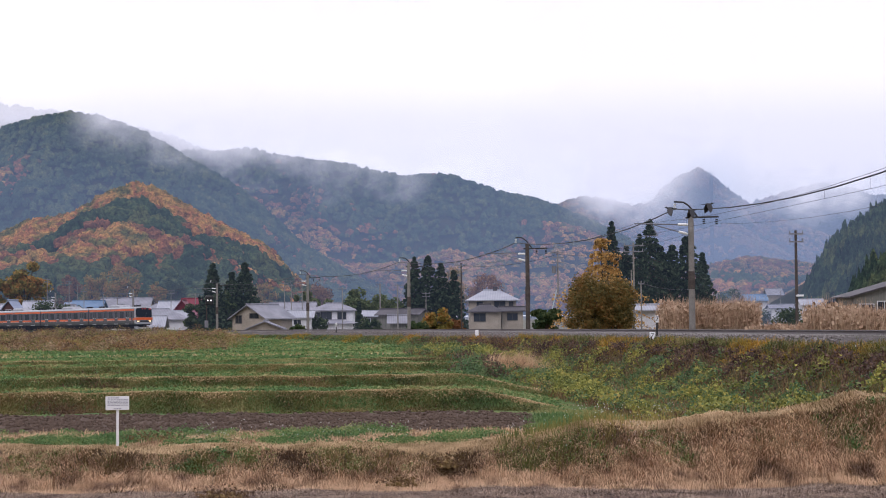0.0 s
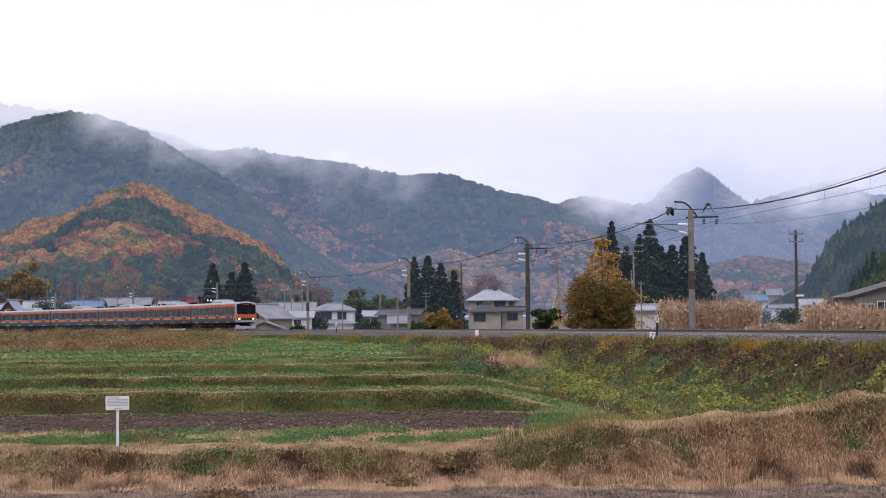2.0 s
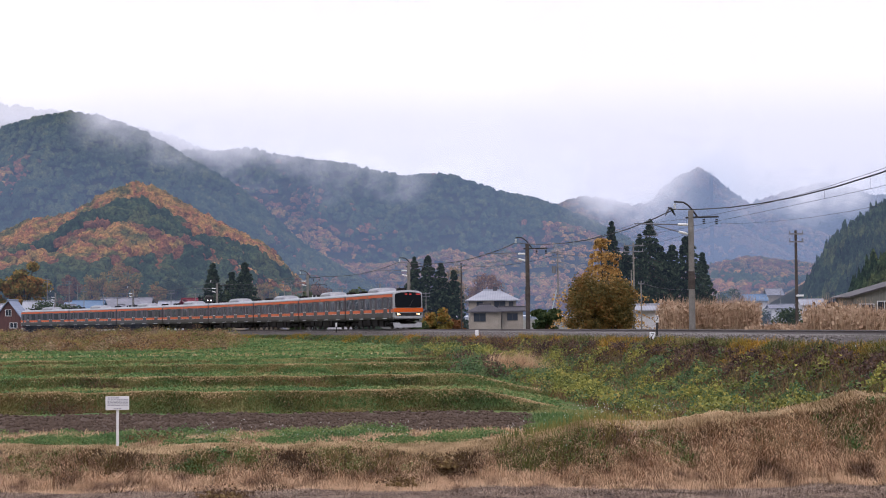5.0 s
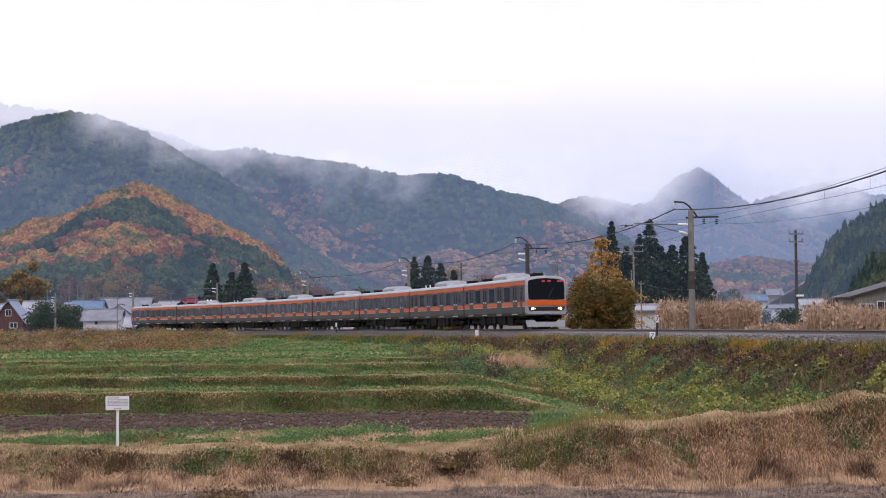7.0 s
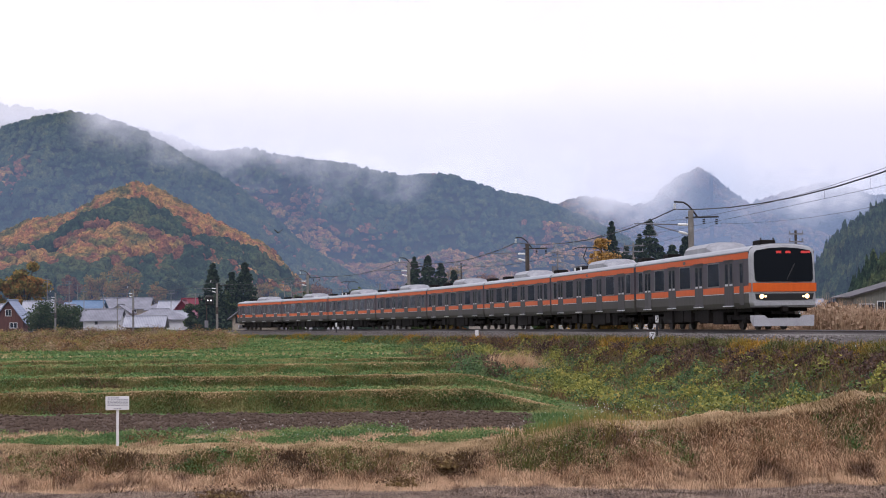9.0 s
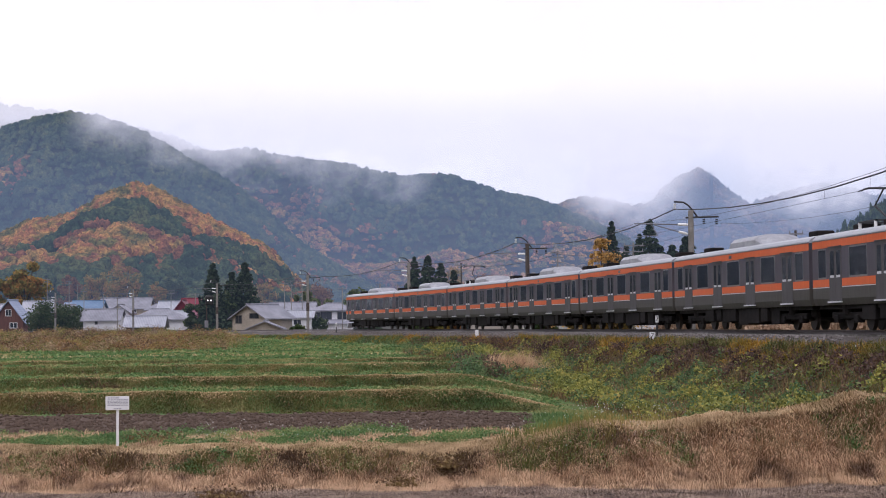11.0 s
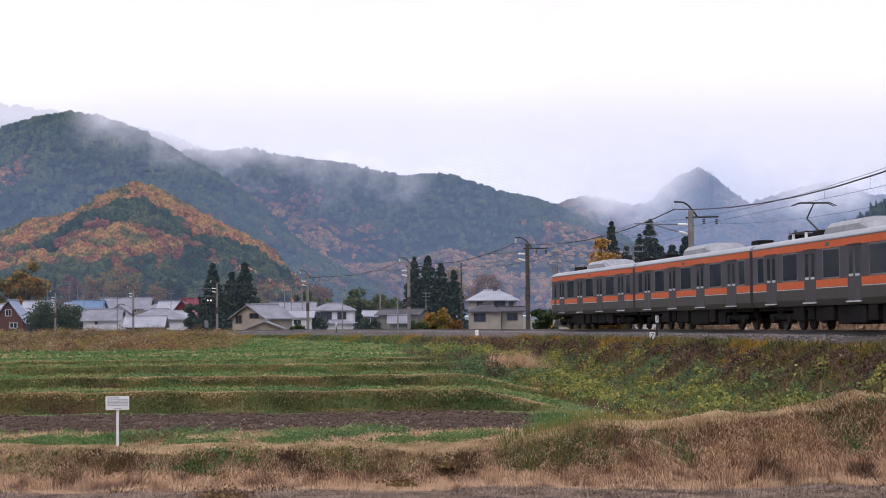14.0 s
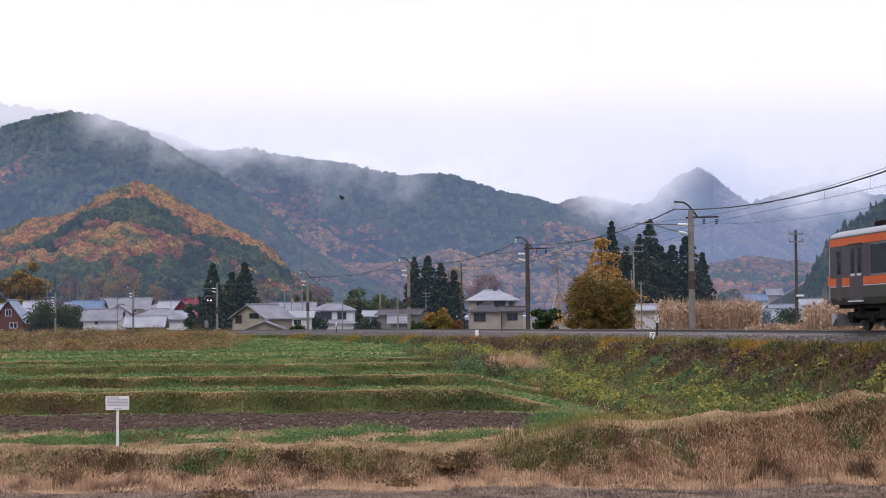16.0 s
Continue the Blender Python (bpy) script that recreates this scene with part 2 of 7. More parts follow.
def ground_height(x, y):
    shape = np.shape(x)
    x, y = np.asarray(x, float).ravel(), np.asarray(y, float).ravel()
    d, s = line_distance(x, y)
    top = GRADE * np.clip(s, -260, 60) - 0.78
    b = base_height(x, y) + 0.05 * wavy(x, y, 1.1, 1.0) + (0.13 * wavy(x, y, 0.9, 7.0) + (0.10 + 0.14 * np.clip((x / np.maximum(y, 30.0) - 0.03) / 0.06, 0, 1)) * wavy(x, y, 2.1, 3.0)) * np.exp(-((y - 44.9) / 1.5) ** 2)
    slope = top - (d - 3.1) / 1.5 + 0.12 * wavy(x, y, 1.6, 3.0) * np.clip((d - 3.1) / 2, 0, 1)
    near = np.where(d < 3.1, top, np.maximum(b, slope))
    low = np.interp(s, [-140, -60], [2.2, 0.5])
    far = top - low * np.clip((-d - 3.1) / 4, 0, 1) + 0.012 * np.clip(-d - 60, 0, 300)
    z = np.where(d >= 0, near, far)
    dist = np.hypot(x, y)
    z = np.where(dist > 700, np.minimum(z, 2.0), z)
    return z.reshape(shape)


def build_ground():
    xs = np.concatenate([[-4000, -2500, -1500, -900, -600, -400, -300, -220, -160], np.arange(-120, -34, 2.0), np.arange(-34, 30, 0.33), np.arange(30, 60, 2.0), [70, 90, 120, 160, 220, 300, 400, 600, 900, 1500, 2500, 4000]])
    ys = np.concatenate([[-4000, -2000, -900, -400, -200, -100, -50, -20], np.arange(0, 36, 3.0), np.arange(36, 114, 0.33), np.arange(114, 134, 0.6), np.arange(134, 330, 1.2), [335, 345, 360, 380, 410, 450, 500, 600, 800, 1200, 2000, 3000, 4500]])
    gx, gy = np.meshgrid(xs, ys)
    gz = ground_height(gx, gy)
    verts = np.stack([gx.ravel(), gy.ravel(), gz.ravel()], 1)
    nx, ny = len(xs), len(ys)
    i, j = np.meshgrid(np.arange(nx - 1), np.arange(ny - 1))
    a = (j * nx + i).ravel()
    faces = np.stack([a, a + 1, a + nx + 1, a + nx], 1)
    cx, cy = verts[faces].mean(1)[:, 0], verts[faces].mean(1)[:, 1]
    d, s = line_distance(cx, cy)
    u = cx / np.maximum(cy, 30)
    wob = 0.8 * wavy(cx, cy, 2.5, 4.0)
    yy = cy + 1.2 * wavy(cx, cy * 0, 9.0, 2.0) * np.clip((cy - 40) / 30, 0, 1) + 0.3 * wavy(cx, cy, 3.0, 5.0) - 0.045 * (cx + 8) * np.clip((cy - 50) / 20, 0, 1)
    idx = np.full(len(cx), 2)
    idx[(yy <= 47 + wob)] = 0
    idx[(yy < 43.6 + 0.3 * wob)] = 3
    idx[(cy < 20)] = 2
    idx[(yy > 50.8 + wob) & (yy < 60.8) & (u < 0.05 + 0.01 * wob)] = 1
    g = ground_height(cx, cy)
    on_bank = (d > 2.6) & (g > base_height(cx, cy) + 0.15) & (u > 0.02)
    idx[on_bank] = 4
    idx[(d < -3)] = 5
    me = mesh_of("ground", verts, faces, [SHADE_THATCH, SOIL, TURF, STUBBLE, BANK, VILLAGE], True)
    me.polygons.foreach_set("material_index", idx.astype(np.int32))
    return tagged(new("ground", me), "autumn fields, grassy banks and railway embankment", "ground", kind="structure")


build_ground()


def strip(name, profile, s_from, s_to, step, material, label, kind="structure", category="railway track"):
    """A section (pairs of off, z) drawn along the line."""
    ss = np.arange(s_from, s_to + 0.01, step)
    rows = [[on_line(s, o, z) for o, z in profile] for s in ss]
    k = len(profile)
    verts = [tuple(v) for r in rows for v in r]
    faces = [(i * k + j, i * k + j + 1, (i + 1) * k + j + 1, (i + 1) * k + j) for i in range(len(ss) - 1) for j in range(k - 1)]
    return tagged(new(name, mesh_of(name, verts, faces, material)), label, category, kind=kind)


strip("ballast", [(3.1, -0.85), (1.75, -0.24), (1.5, -0.20), (-1.5, -0.20), (-1.75, -0.24), (-3.1, -0.85)], -400, 240, 2.0, STONE, "grey crushed-stone track ballast on the embankment", category="ballast")
for side in (0.5335, -0.5335):
    strip("rail", [(side + 0.06, -0.15), (side + 0.06, -0.135), (side + 0.012, -0.12), (side + 0.012, -0.045), (side + 0.033, -0.035), (side + 0.033, 0.0),
                   (side - 0.033, 0.0), (side - 0.033, -0.035), (side - 0.012, -0.045), (side - 0.012, -0.12), (side - 0.06, -0.135), (side - 0.06, -0.15)],
          -400, 240, 2.0, STEEL, "worn steel running rail", category="rail")


# ---------------------------------------------------------------- the train
def streaked(name, stops, rough, metal):
    m, n, l, b = mat(name)
    big = noise_node(n, l, 1.2, 5, 0.6, (6.0, 6.0, 0.5))
    fine = noise_node(n, l, 30, 3)
    r = ramp(n, stops)
    l.new(mixed(n, l, 0.35, big.outputs[0], fine.outputs[0]), r.inputs[0])
    l.new(r.outputs[0], b.inputs["Base Color"])
    b.inputs["Roughness"].default_value, b.inputs["Metallic"].default_value = rough, metal
    b.inputs["Specular IOR Level"].default_value = 0.15
    return m


# sides darkened well below the roof: the dark reflections they carry, put into colour
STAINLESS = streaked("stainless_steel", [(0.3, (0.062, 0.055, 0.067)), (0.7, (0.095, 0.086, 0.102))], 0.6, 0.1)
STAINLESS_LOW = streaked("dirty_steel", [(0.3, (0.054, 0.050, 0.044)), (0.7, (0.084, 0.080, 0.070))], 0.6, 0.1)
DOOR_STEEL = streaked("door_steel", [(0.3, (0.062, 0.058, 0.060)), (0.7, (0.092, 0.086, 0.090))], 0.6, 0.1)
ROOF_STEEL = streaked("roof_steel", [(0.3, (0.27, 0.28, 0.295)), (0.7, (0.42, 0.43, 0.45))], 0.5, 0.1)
ORANGE = streaked("orange_band", [(0.3, (0.56, 0.095, 0.018)), (0.7, (0.70, 0.13, 0.022))], 0.45, 0.0)
CAB_GREY = surface("cab_front_grey", [(0.3, (0.30, 0.305, 0.315)), (0.7, (0.37, 0.375, 0.385))], 1.5, 25, 0.45, bump=0.03, spec=0.3)
GLASS_DARK = plain("tinted_glass", (0.006, 0.008, 0.011), 0.15, 0.0, 0.06)
FRAME_ALU = plain("window_frame_alu", (0.14, 0.14, 0.145), 0.4, 0.2, 0.2)
UNDER = surface("underframe", [(0.3, (0.007, 0.006, 0.006)), (0.7, (0.02, 0.017, 0.016))], 2, 20, 0.8)
WHEEL = plain("wheel_steel", (0.05, 0.04, 0.035), 0.6, 0.3)
SKIRT = surface("skirt_grey", [(0.3, (0.36, 0.36, 0.38)), (0.7, (0.45, 0.45, 0.47))], 2, 30, 0.5, bump=0.05)
BLACK = plain("black_panel", (0.015, 0.015, 0.016), 0.35)
AC_GREY = surface("air_conditioner_grey", [(0.3, (0.246, 0.250, 0.265)), (0.7, (0.377, 0.381, 0.399))], 1.5, 20, 0.4, bump=0.05)
HEADLIGHT = glow("headlight", (1.0, 0.66, 0.30), 3.0)
LAMP_OFF = plain("lamp_off", (0.25, 0.25, 0.25), 0.2)
LED_RED = glow("led_red", (0.55, 0.03, 0.025), 0.16)
# aluminium lightened so that white glints on trim and sills are painted in
BRIGHT_ALU = plain("bright_glint_alu", (0.62, 0.62, 0.63), 0.3, 0.3)
INSULATOR = plain("white_insulator", (0.75, 0.75, 0.72), 0.3)
DARK_IRON = plain("dark_iron", (0.03, 0.03, 0.032), 0.6, 0.3)

HALF = 1.42
SECTION = [(1.34, 0.92), (1.42, 1.15), (1.42, 3.28), (1.40, 3.36), (1.30, 3.46), (1.0, 3.56), (0.5, 3.62), (0.0, 3.635)]


def outline(z_from, z_to, grow=0.0):
    pts = [(y, z) for y, z in SECTION if z_from <= z <= z_to]
    pts = [(y + grow, z) for y, z in pts]
    return pts + [(-y, z) for y, z in reversed(pts) if y > grow + 0.001]


def window_part(parent, x, w, z0, z1, side):
    y = side * (HALF - 0.03)
    bm = bmesh.new()
    for a, b, c, d in ((x - w / 2 - 0.05, x + w / 2 + 0.05, z0 - 0.06, z0), (x - w / 2 - 0.05, x + w / 2 + 0.05, z1, z1 + 0.05), (x - w / 2 - 0.05, x - w / 2, z0, z1), (x + w / 2, x + w / 2 + 0.05, z0, z1)):
        box(bm, a, b, min(y, side * (HALF + 0.012)), max(y, side * (HALF + 0.012)), c, d)
    fr = part("window", bm, FRAME_ALU, parent, "dark tinted window in an aluminium frame")
    bm = box(bmesh.new(), x - w / 2, x + w / 2, min(side * (HALF - 0.01), side * (HALF + 0.006)), max(side * (HALF - 0.01), side * (HALF + 0.006)), z0, z1)
    part("pane", bm, GLASS_DARK, fr)


def door_part(parent, x, side):
    a, b = sorted((side * (HALF - 0.02), side * (HALF + 0.010)))
    bm = box(bmesh.new(), x - 0.66, x - 0.006, a, b, 1.06, 3.0)
    box(bm, x + 0.006, x + 0.66, a, b, 1.06, 3.0)
    a2, b2 = sorted((side * HALF, side * (HALF + 0.05)))
    box(bm, x - 0.70, x + 0.70, a2, b2, 3.0, 3.03)
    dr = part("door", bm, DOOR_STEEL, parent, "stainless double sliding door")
    a, b = sorted((side * HALF, side * (HALF + 0.016)))
    for dx in (-0.33, 0.33):
        part("pane", box(bmesh.new(), x + dx - 0.19, x + dx + 0.19, a, b, 1.98, 2.86), GLASS_DARK, dr)
    part("door_sill", box(bmesh.new(), x - 0.72, x + 0.72, a, side * (HALF + 0.07) if side > 0 else b, 1.0, 1.05) if side > 0 else box(bmesh.new(), x - 0.72, x + 0.72, side * (HALF + 0.07), b, 1.0, 1.05), BRIGHT_ALU, dr)
    # lower pane frame, heightened and bright to carry a painted white reflection
    for dx in (-0.33, 0.33):
        part("pane_glint_trim", box(bmesh.new(), x + dx - 0.2, x + dx + 0.2, *sorted((side * HALF, side * (HALF + 0.02))), 1.90, 1.985), BRIGHT_ALU, dr)


def bogie(parent, x):
    bm = bmesh.new()
    for side in (-1, 1):
        box(bm, x - 1.65, x + 1.65, *sorted((side * 0.92, side * 1.12)), 0.42, 0.66, 0.04)
        for dx in (-1.05, 1.05):
            box(bm, x + dx - 0.22, x + dx + 0.22, *sorted((side * 0.9, side * 1.18)), 0.28, 0.56, 0.03)
        cyl(bm, (x, side * 1.02, 0.6), (x, side * 1.02, 0.95), 0.26, seg=12)
    box(bm, x - 0.3, x + 0.3, -0.95, 0.95, 0.4, 0.8)
    bg = part("bogie", bm, UNDER, parent, "dark steel bogie frame")
    for dx in (-1.05, 1.05):
        bm = bmesh.new()
        for side in (-1, 1):
            cyl(bm, (x + dx, side * 0.50, 0.43), (x + dx, side * 0.63, 0.43), 0.43, 0.42, seg=24)
        cyl(bm, (x + dx, -1.0, 0.43), (x + dx, 1.0, 0.43), 0.07)
        part("wheelset", bm, WHEEL, bg)


def pantograph(parent, x):
    bm = bmesh.new()
    box(bm, x - 0.9, x + 0.9, -0.6, -0.5, 3.82, 3.88)
    box(bm, x - 0.9, x + 0.9, 0.5, 0.6, 3.82, 3.88)
    box(bm, x - 0.9, x - 0.8, -0.6, 0.6, 3.82, 3.88)
    box(bm, x + 0.8, x + 0.9, -0.6, 0.6, 3.82, 3.88)
    pg = part("pantograph", bm, DARK_IRON, parent, "raised dark single-arm pantograph")
    bm = bmesh.new()
    for y in (-0.55, 0.55):
        for dx in (-0.8, 0.8):
            cyl(bm, (x + dx, y, 3.5), (x + dx, y, 3.84), 0.06)
    part("insulator", bm, INSULATOR, pg)
    bm = bmesh.new()
    cyl(bm, (x + 0.7, 0, 3.88), (x - 0.75, 0, 4.45), 0.04)
    cyl(bm, (x - 0.75, 0.0, 4.45), (x + 0.15, 0.0, 5.0), 0.03)
    part("arm", bm, DARK_IRON, pg)
    bm = bmesh.new()
    for dx in (0.0, 0.3):
        cyl(bm, (x + dx, -0.6, 5.02), (x + dx, 0.6, 5.02), 0.025)
        for sd in (-1, 1):
            cyl(bm, (x + dx, sd * 0.6, 5.02), (x + dx, sd * 0.88, 4.9), 0.022)
    box(bm, x - 0.02, x + 0.32, -0.1, 0.1, 4.98, 5.02)
    part("collector_head", bm, DARK_IRON, pg)


def make_car(cab=False, lit=False, panto=False):
    """One 20 m car, forward along +x, on rails at z = 0."""
    car = thing("train_car", Matrix(), "stainless steel commuter train car with orange stripes", "train", "cars of the train")
    L = 9.78
    front = L - 0.35 if cab else L
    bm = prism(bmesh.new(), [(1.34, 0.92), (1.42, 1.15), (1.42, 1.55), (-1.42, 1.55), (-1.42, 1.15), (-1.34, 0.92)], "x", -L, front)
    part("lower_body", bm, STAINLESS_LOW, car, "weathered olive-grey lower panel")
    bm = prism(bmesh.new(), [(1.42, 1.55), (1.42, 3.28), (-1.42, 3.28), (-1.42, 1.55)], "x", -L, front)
    part("body", bm, STAINLESS, car, "stainless body shell, toned dark for reflections")
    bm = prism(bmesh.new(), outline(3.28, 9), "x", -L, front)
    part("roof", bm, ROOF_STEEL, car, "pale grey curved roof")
    doors = (-7.2, -2.4, 2.4, 7.2) if not cab else (-7.3, -2.65, 2.0, 6.65)
    for side in (-1, 1):
        y0, y1 = sorted((side * HALF, side * (HALF + 0.006)))
        part("upper_stripe", box(bmesh.new(), -L + 0.02, front - 0.01, y0, y1, 3.0, 3.27), ORANGE, car, "orange stripe below the roof")
        edges = [-L + 0.02] + [e for d in doors for e in (d - 0.7, d + 0.7)] + [front - 0.01]
        for a, b in zip(edges[::2], edges[1::2]):
            st = part("waist_stripe", box(bmesh.new(), a, b, y0, y1, 1.585, 1.86), ORANGE, car, "orange waist stripe")
            part("stripe_edge", box(bmesh.new(), a, b, y0, y1, 1.545, 1.575), BRIGHT_ALU, st)
        for d in doors:
            door_part(car, d, side)
        for a, b in zip(doors, doors[1:]):
            window_part(car, (a + b) / 2, 1.75, 1.93, 2.92, side)
        window_part(car, doors[0] - 1.45, 0.85, 1.93, 2.92, side)
        if cab:
            bm = box(bmesh.new(), 8.15, 8.75, *sorted((side * (HALF - 0.02), side * (HALF + 0.008))), 1.06, 2.98)
            cd = part("cab_door", bm, DOOR_STEEL, car, "narrow crew door")
            part("pane", box(bmesh.new(), 8.25, 8.65, *sorted((side * HALF, side * (HALF + 0.014))), 2.0, 2.82), GLASS_DARK, cd)
        else:
            window_part(car, doors[3] + 1.45, 0.85, 1.93, 2.92, side)
        part("gutter", box(bmesh.new(), -L, front, *sorted((side * (HALF - 0.02), side * (HALF + 0.025))), 3.275, 3.31), FRAME_ALU, car)
        part("vent_grille", box(bmesh.new(), -0.6, -0.2, *sorted((side * HALF, side * (HALF + 0.012))), 3.06, 3.2), BLACK, car)
    # roof gear: cooler hump, small vents, aerial box
    bm = bmesh.new()
    prism(bm, [(1.0, 3.45), (1.0, 3.78), (0.82, 3.95), (0.4, 4.03), (-0.4, 4.03), (-0.82, 3.95), (-1.0, 3.78), (-1.0, 3.45)], "x", -1.7, 1.7)
    for end in (-1, 1):
        pts = [(1.0, 3.45), (1.0, 3.78), (0.82, 3.95), (0.4, 4.03), (-0.4, 4.03), (-0.82, 3.95), (-1.0, 3.78), (-1.0, 3.45)]
        a = [bm.verts.new((end * 1.7, y, z)) for y, z in pts]
        b = [bm.verts.new((end * 2.5, y * 0.86, 3.45 + (z - 3.45) * 0.25)) for y, z in pts]
        fs = [bm.faces.new((a[i], a[(i + 1) % 8], b[(i + 1) % 8], b[i])) for i in range(8)] + [bm.faces.new(b)]
        bmesh.ops.recalc_face_normals(bm, faces=fs)
    part("air_conditioner", bm, AC_GREY, car, "pale grey roof cooling unit")
    for x in (-7.8, 7.2):
        part("roof_vent", box(bmesh.new(), x - 0.55, x + 0.55, -0.35, 0.35, 3.5, 3.86, 0.06), UNDER, car, "dark roof ventilator")
    if panto:
        pantograph(car, -6.2)
        part("roof_box", box(bmesh.new(), -4.8, -3.9, -0.5, 0.4, 3.5, 3.85, 0.04), UNDER, car, "dark roof equipment box")
    # underfloor boxes
    rnd = random.Random(3 if cab else 5)
    x = -4.9
    while x < 4.6:
        w = rnd.uniform(0.7, 1.7)
        for side in (-1, 1):
            part("equipment_box", box(bmesh.new(), x, x + w, *sorted((side * 0.45, side * rnd.uniform(1.18, 1.32))), rnd.uniform(0.22, 0.42), 0.9, 0.02), UNDER, car, "dark underfloor equipment box")
        x += w + rnd.uniform(0.08, 0.35)
    part("underframe", box(bmesh.new(), -L + 0.1, front - 0.3, -1.2, 1.2, 0.78, 0.93), UNDER, car)
    for x in (-6.9, 6.9):
        bogie(car, x)
    part("gangway", box(bmesh.new(), -L - 0.2, -L + 0.05, -0.55, 0.55, 1.1, 3.1), BLACK, car, "black gangway bellows")
    if not cab:
        part("gangway", box(bmesh.new(), L - 0.05, L + 0.2, -0.55, 0.55, 1.1, 3.1), BLACK, car, "black gangway bellows")
        return car
    # cab: a shaped mask that leans back a little
    def ring(x, k, z0=0.95):
        pts = [(1.36, z0), (1.42, 1.2), (1.42, 3.15), (1.36, 3.36), (1.15, 3.5), (0.6, 3.6), (0.0, 3.63)]
        return [(x, y * k, z) for y, z in pts] + [(x, -y * k, z) for y, z in reversed(pts[:-1])]
    bm = bmesh.new()
    rings = [ring(front, 1.0), ring(front + 0.16, 0.995), ring(front + 0.27, 0.97), ring(front + 0.34, 0.93)]
    lean = lambda x, z: x - 0.10 * max(0.0, z - 2.0) * (1 if x > front + 0.1 else 0)
    rv = [[bm.verts.new((lean(x, z), y, z if x <= front + 0.2 else 0.95 + (z - 0.95) * (0.985 if x < front + 0.3 else 0.965))) for x, y, z in r] for r in rings]
    k = len(rv[0])
    for r0, r1 in zip(rv, rv[1:]):
        for i in range(k):
            bm.faces.new((r0[i], r0[(i + 1) % k], r1[(i + 1) % k], r1[i]))
    bm.faces.new(rv[-1])
    bmesh.ops.recalc_face_normals(bm, faces=bm.faces[:])
    mask = part("cab_mask", bm, CAB_GREY, car, "light grey moulded cab front", True)
    fx = front + 0.345

    def plate(name, pts, thick, material, parent, label="", lift=0.0):
        bm = bmesh.new()
        a = [bm.verts.new((lean(fx, z) - 0.03 + lift, y, z)) for y, z in pts]
        b = [bm.verts.new((lean(fx, z) + thick + lift, y, z)) for y, z in pts]
        n_ = len(pts)
        fs = [bm.faces.new((a[i], a[(i + 1) % n_], b[(i + 1) % n_], b[i])) for i in range(n_)] + [bm.faces.new(a[::-1]), bm.faces.new(b)]
        bmesh.ops.recalc_face_normals(bm, faces=fs)
        return part(name, bm, material, parent, label)

    ws = [(1.18, 2.02), (1.25, 2.1), (1.27, 2.7), (1.25, 3.2), (1.16, 3.32), (0.6, 3.42), (0.0, 3.45)]
    ws = ws + [(-y, z) for y, z in reversed(ws[:-1])]
    shield = plate("windscreen", ws, 0.012, GLASS_DARK, car, "large black-framed windscreen")
    for y, w in ((0.98, 0.4), (-0.18, 0.22), (0.22, 0.22)):
        plate("display", [(y - w / 2, 3.2), (y + w / 2, 3.2), (y + w / 2, 3.3), (y - w / 2, 3.3)], 0.012, LED_RED, shield, "red lit destination display", 0.01)
    plate("wiper", [(0.1, 2.1), (0.14, 2.1), (0.5, 2.75), (0.47, 2.77)], 0.02, BLACK, shield, "", 0.012)
    plate("front_stripe", [(1.36, 1.60), (1.36, 1.96), (-1.36, 1.96), (-1.36, 1.60)], 0.014, ORANGE, car, "orange band across the front")
    for side in (-1, 1):
        part("corner_stripe", box(bmesh.new(), front - 0.01, front + 0.26, *sorted((side * 1.40, side * (HALF + 0.004))), 1.60, 1.96), ORANGE, car)
    plate("lamp_panel", [(1.22, 1.28), (1.27, 1.52), (-1.27, 1.52), (-1.22, 1.28), (-0.9, 1.24), (0.9, 1.24)], 0.014, BLACK, car, "black lamp panel")
    for side in (-1, 1):
        bm = bmesh.new()
        for c, r in ((0.82, 0.05), (0.98, 0.10)):
            cyl(bm, (fx, side * c, 1.40), (fx + 0.04, side * c, 1.40), r, r * 0.9, 16)
        part("headlight", bm, HEADLIGHT if lit else LAMP_OFF, car, "lit warm headlight" if lit else "unlit headlight")
    plate("bumper", [(1.3, 1.02), (1.33, 1.18), (-1.33, 1.18), (-1.3, 1.02)], 0.05, CAB_GREY, car)
    bm = bmesh.new()
    sk = [(1.3, 0.16), (1.32, 0.62), (0.85, 0.62), (0.7, 0.5), (-0.7, 0.5), (-0.85, 0.62), (-1.32, 0.62), (-1.3, 0.16)]
    prism(bm, sk, "x", front + 0.16, front + 0.24)
    for side in (-1, 1):
        prism(bm, [(front - 0.2, 0.42), (front + 0.17, 0.16), (front + 0.17, 0.62), (front - 0.2, 0.62)], "y", *sorted((side * 1.24, side * 1.32)))
    part("obstacle_deflector", bm, SKIRT, car, "white obstacle deflector plate")
    bm = box(bmesh.new(), front - 0.2, front + 0.45, -0.13, 0.13, 0.76, 0.98, 0.03)
    cyl(bm, (front + 0.1, -0.5, 0.72), (front + 0.1, 0.5, 0.72), 0.06)
    part("coupler", bm, UNDER, car, "black coupler")
    for y in (-0.7, 0.7):
        part("aerial", cyl(bmesh.new(), (7.6, y * 0.4, 3.5), (7.6, y * 0.4, 3.95), 0.04), BLACK, car)
    return car


def build_train():
    mid = make_car()
    pan = make_car(panto=True)
    cars = [make_car(True, True), pan, mid]
    cars += [copy_thing(mid, Matrix()) for _ in range(2)]
    cars.append(copy_thing(pan, Matrix()))
    cars.append(copy_thing(mid, Matrix()))
    cars.append(make_car(True, False))
    return cars


CARS = build_train()


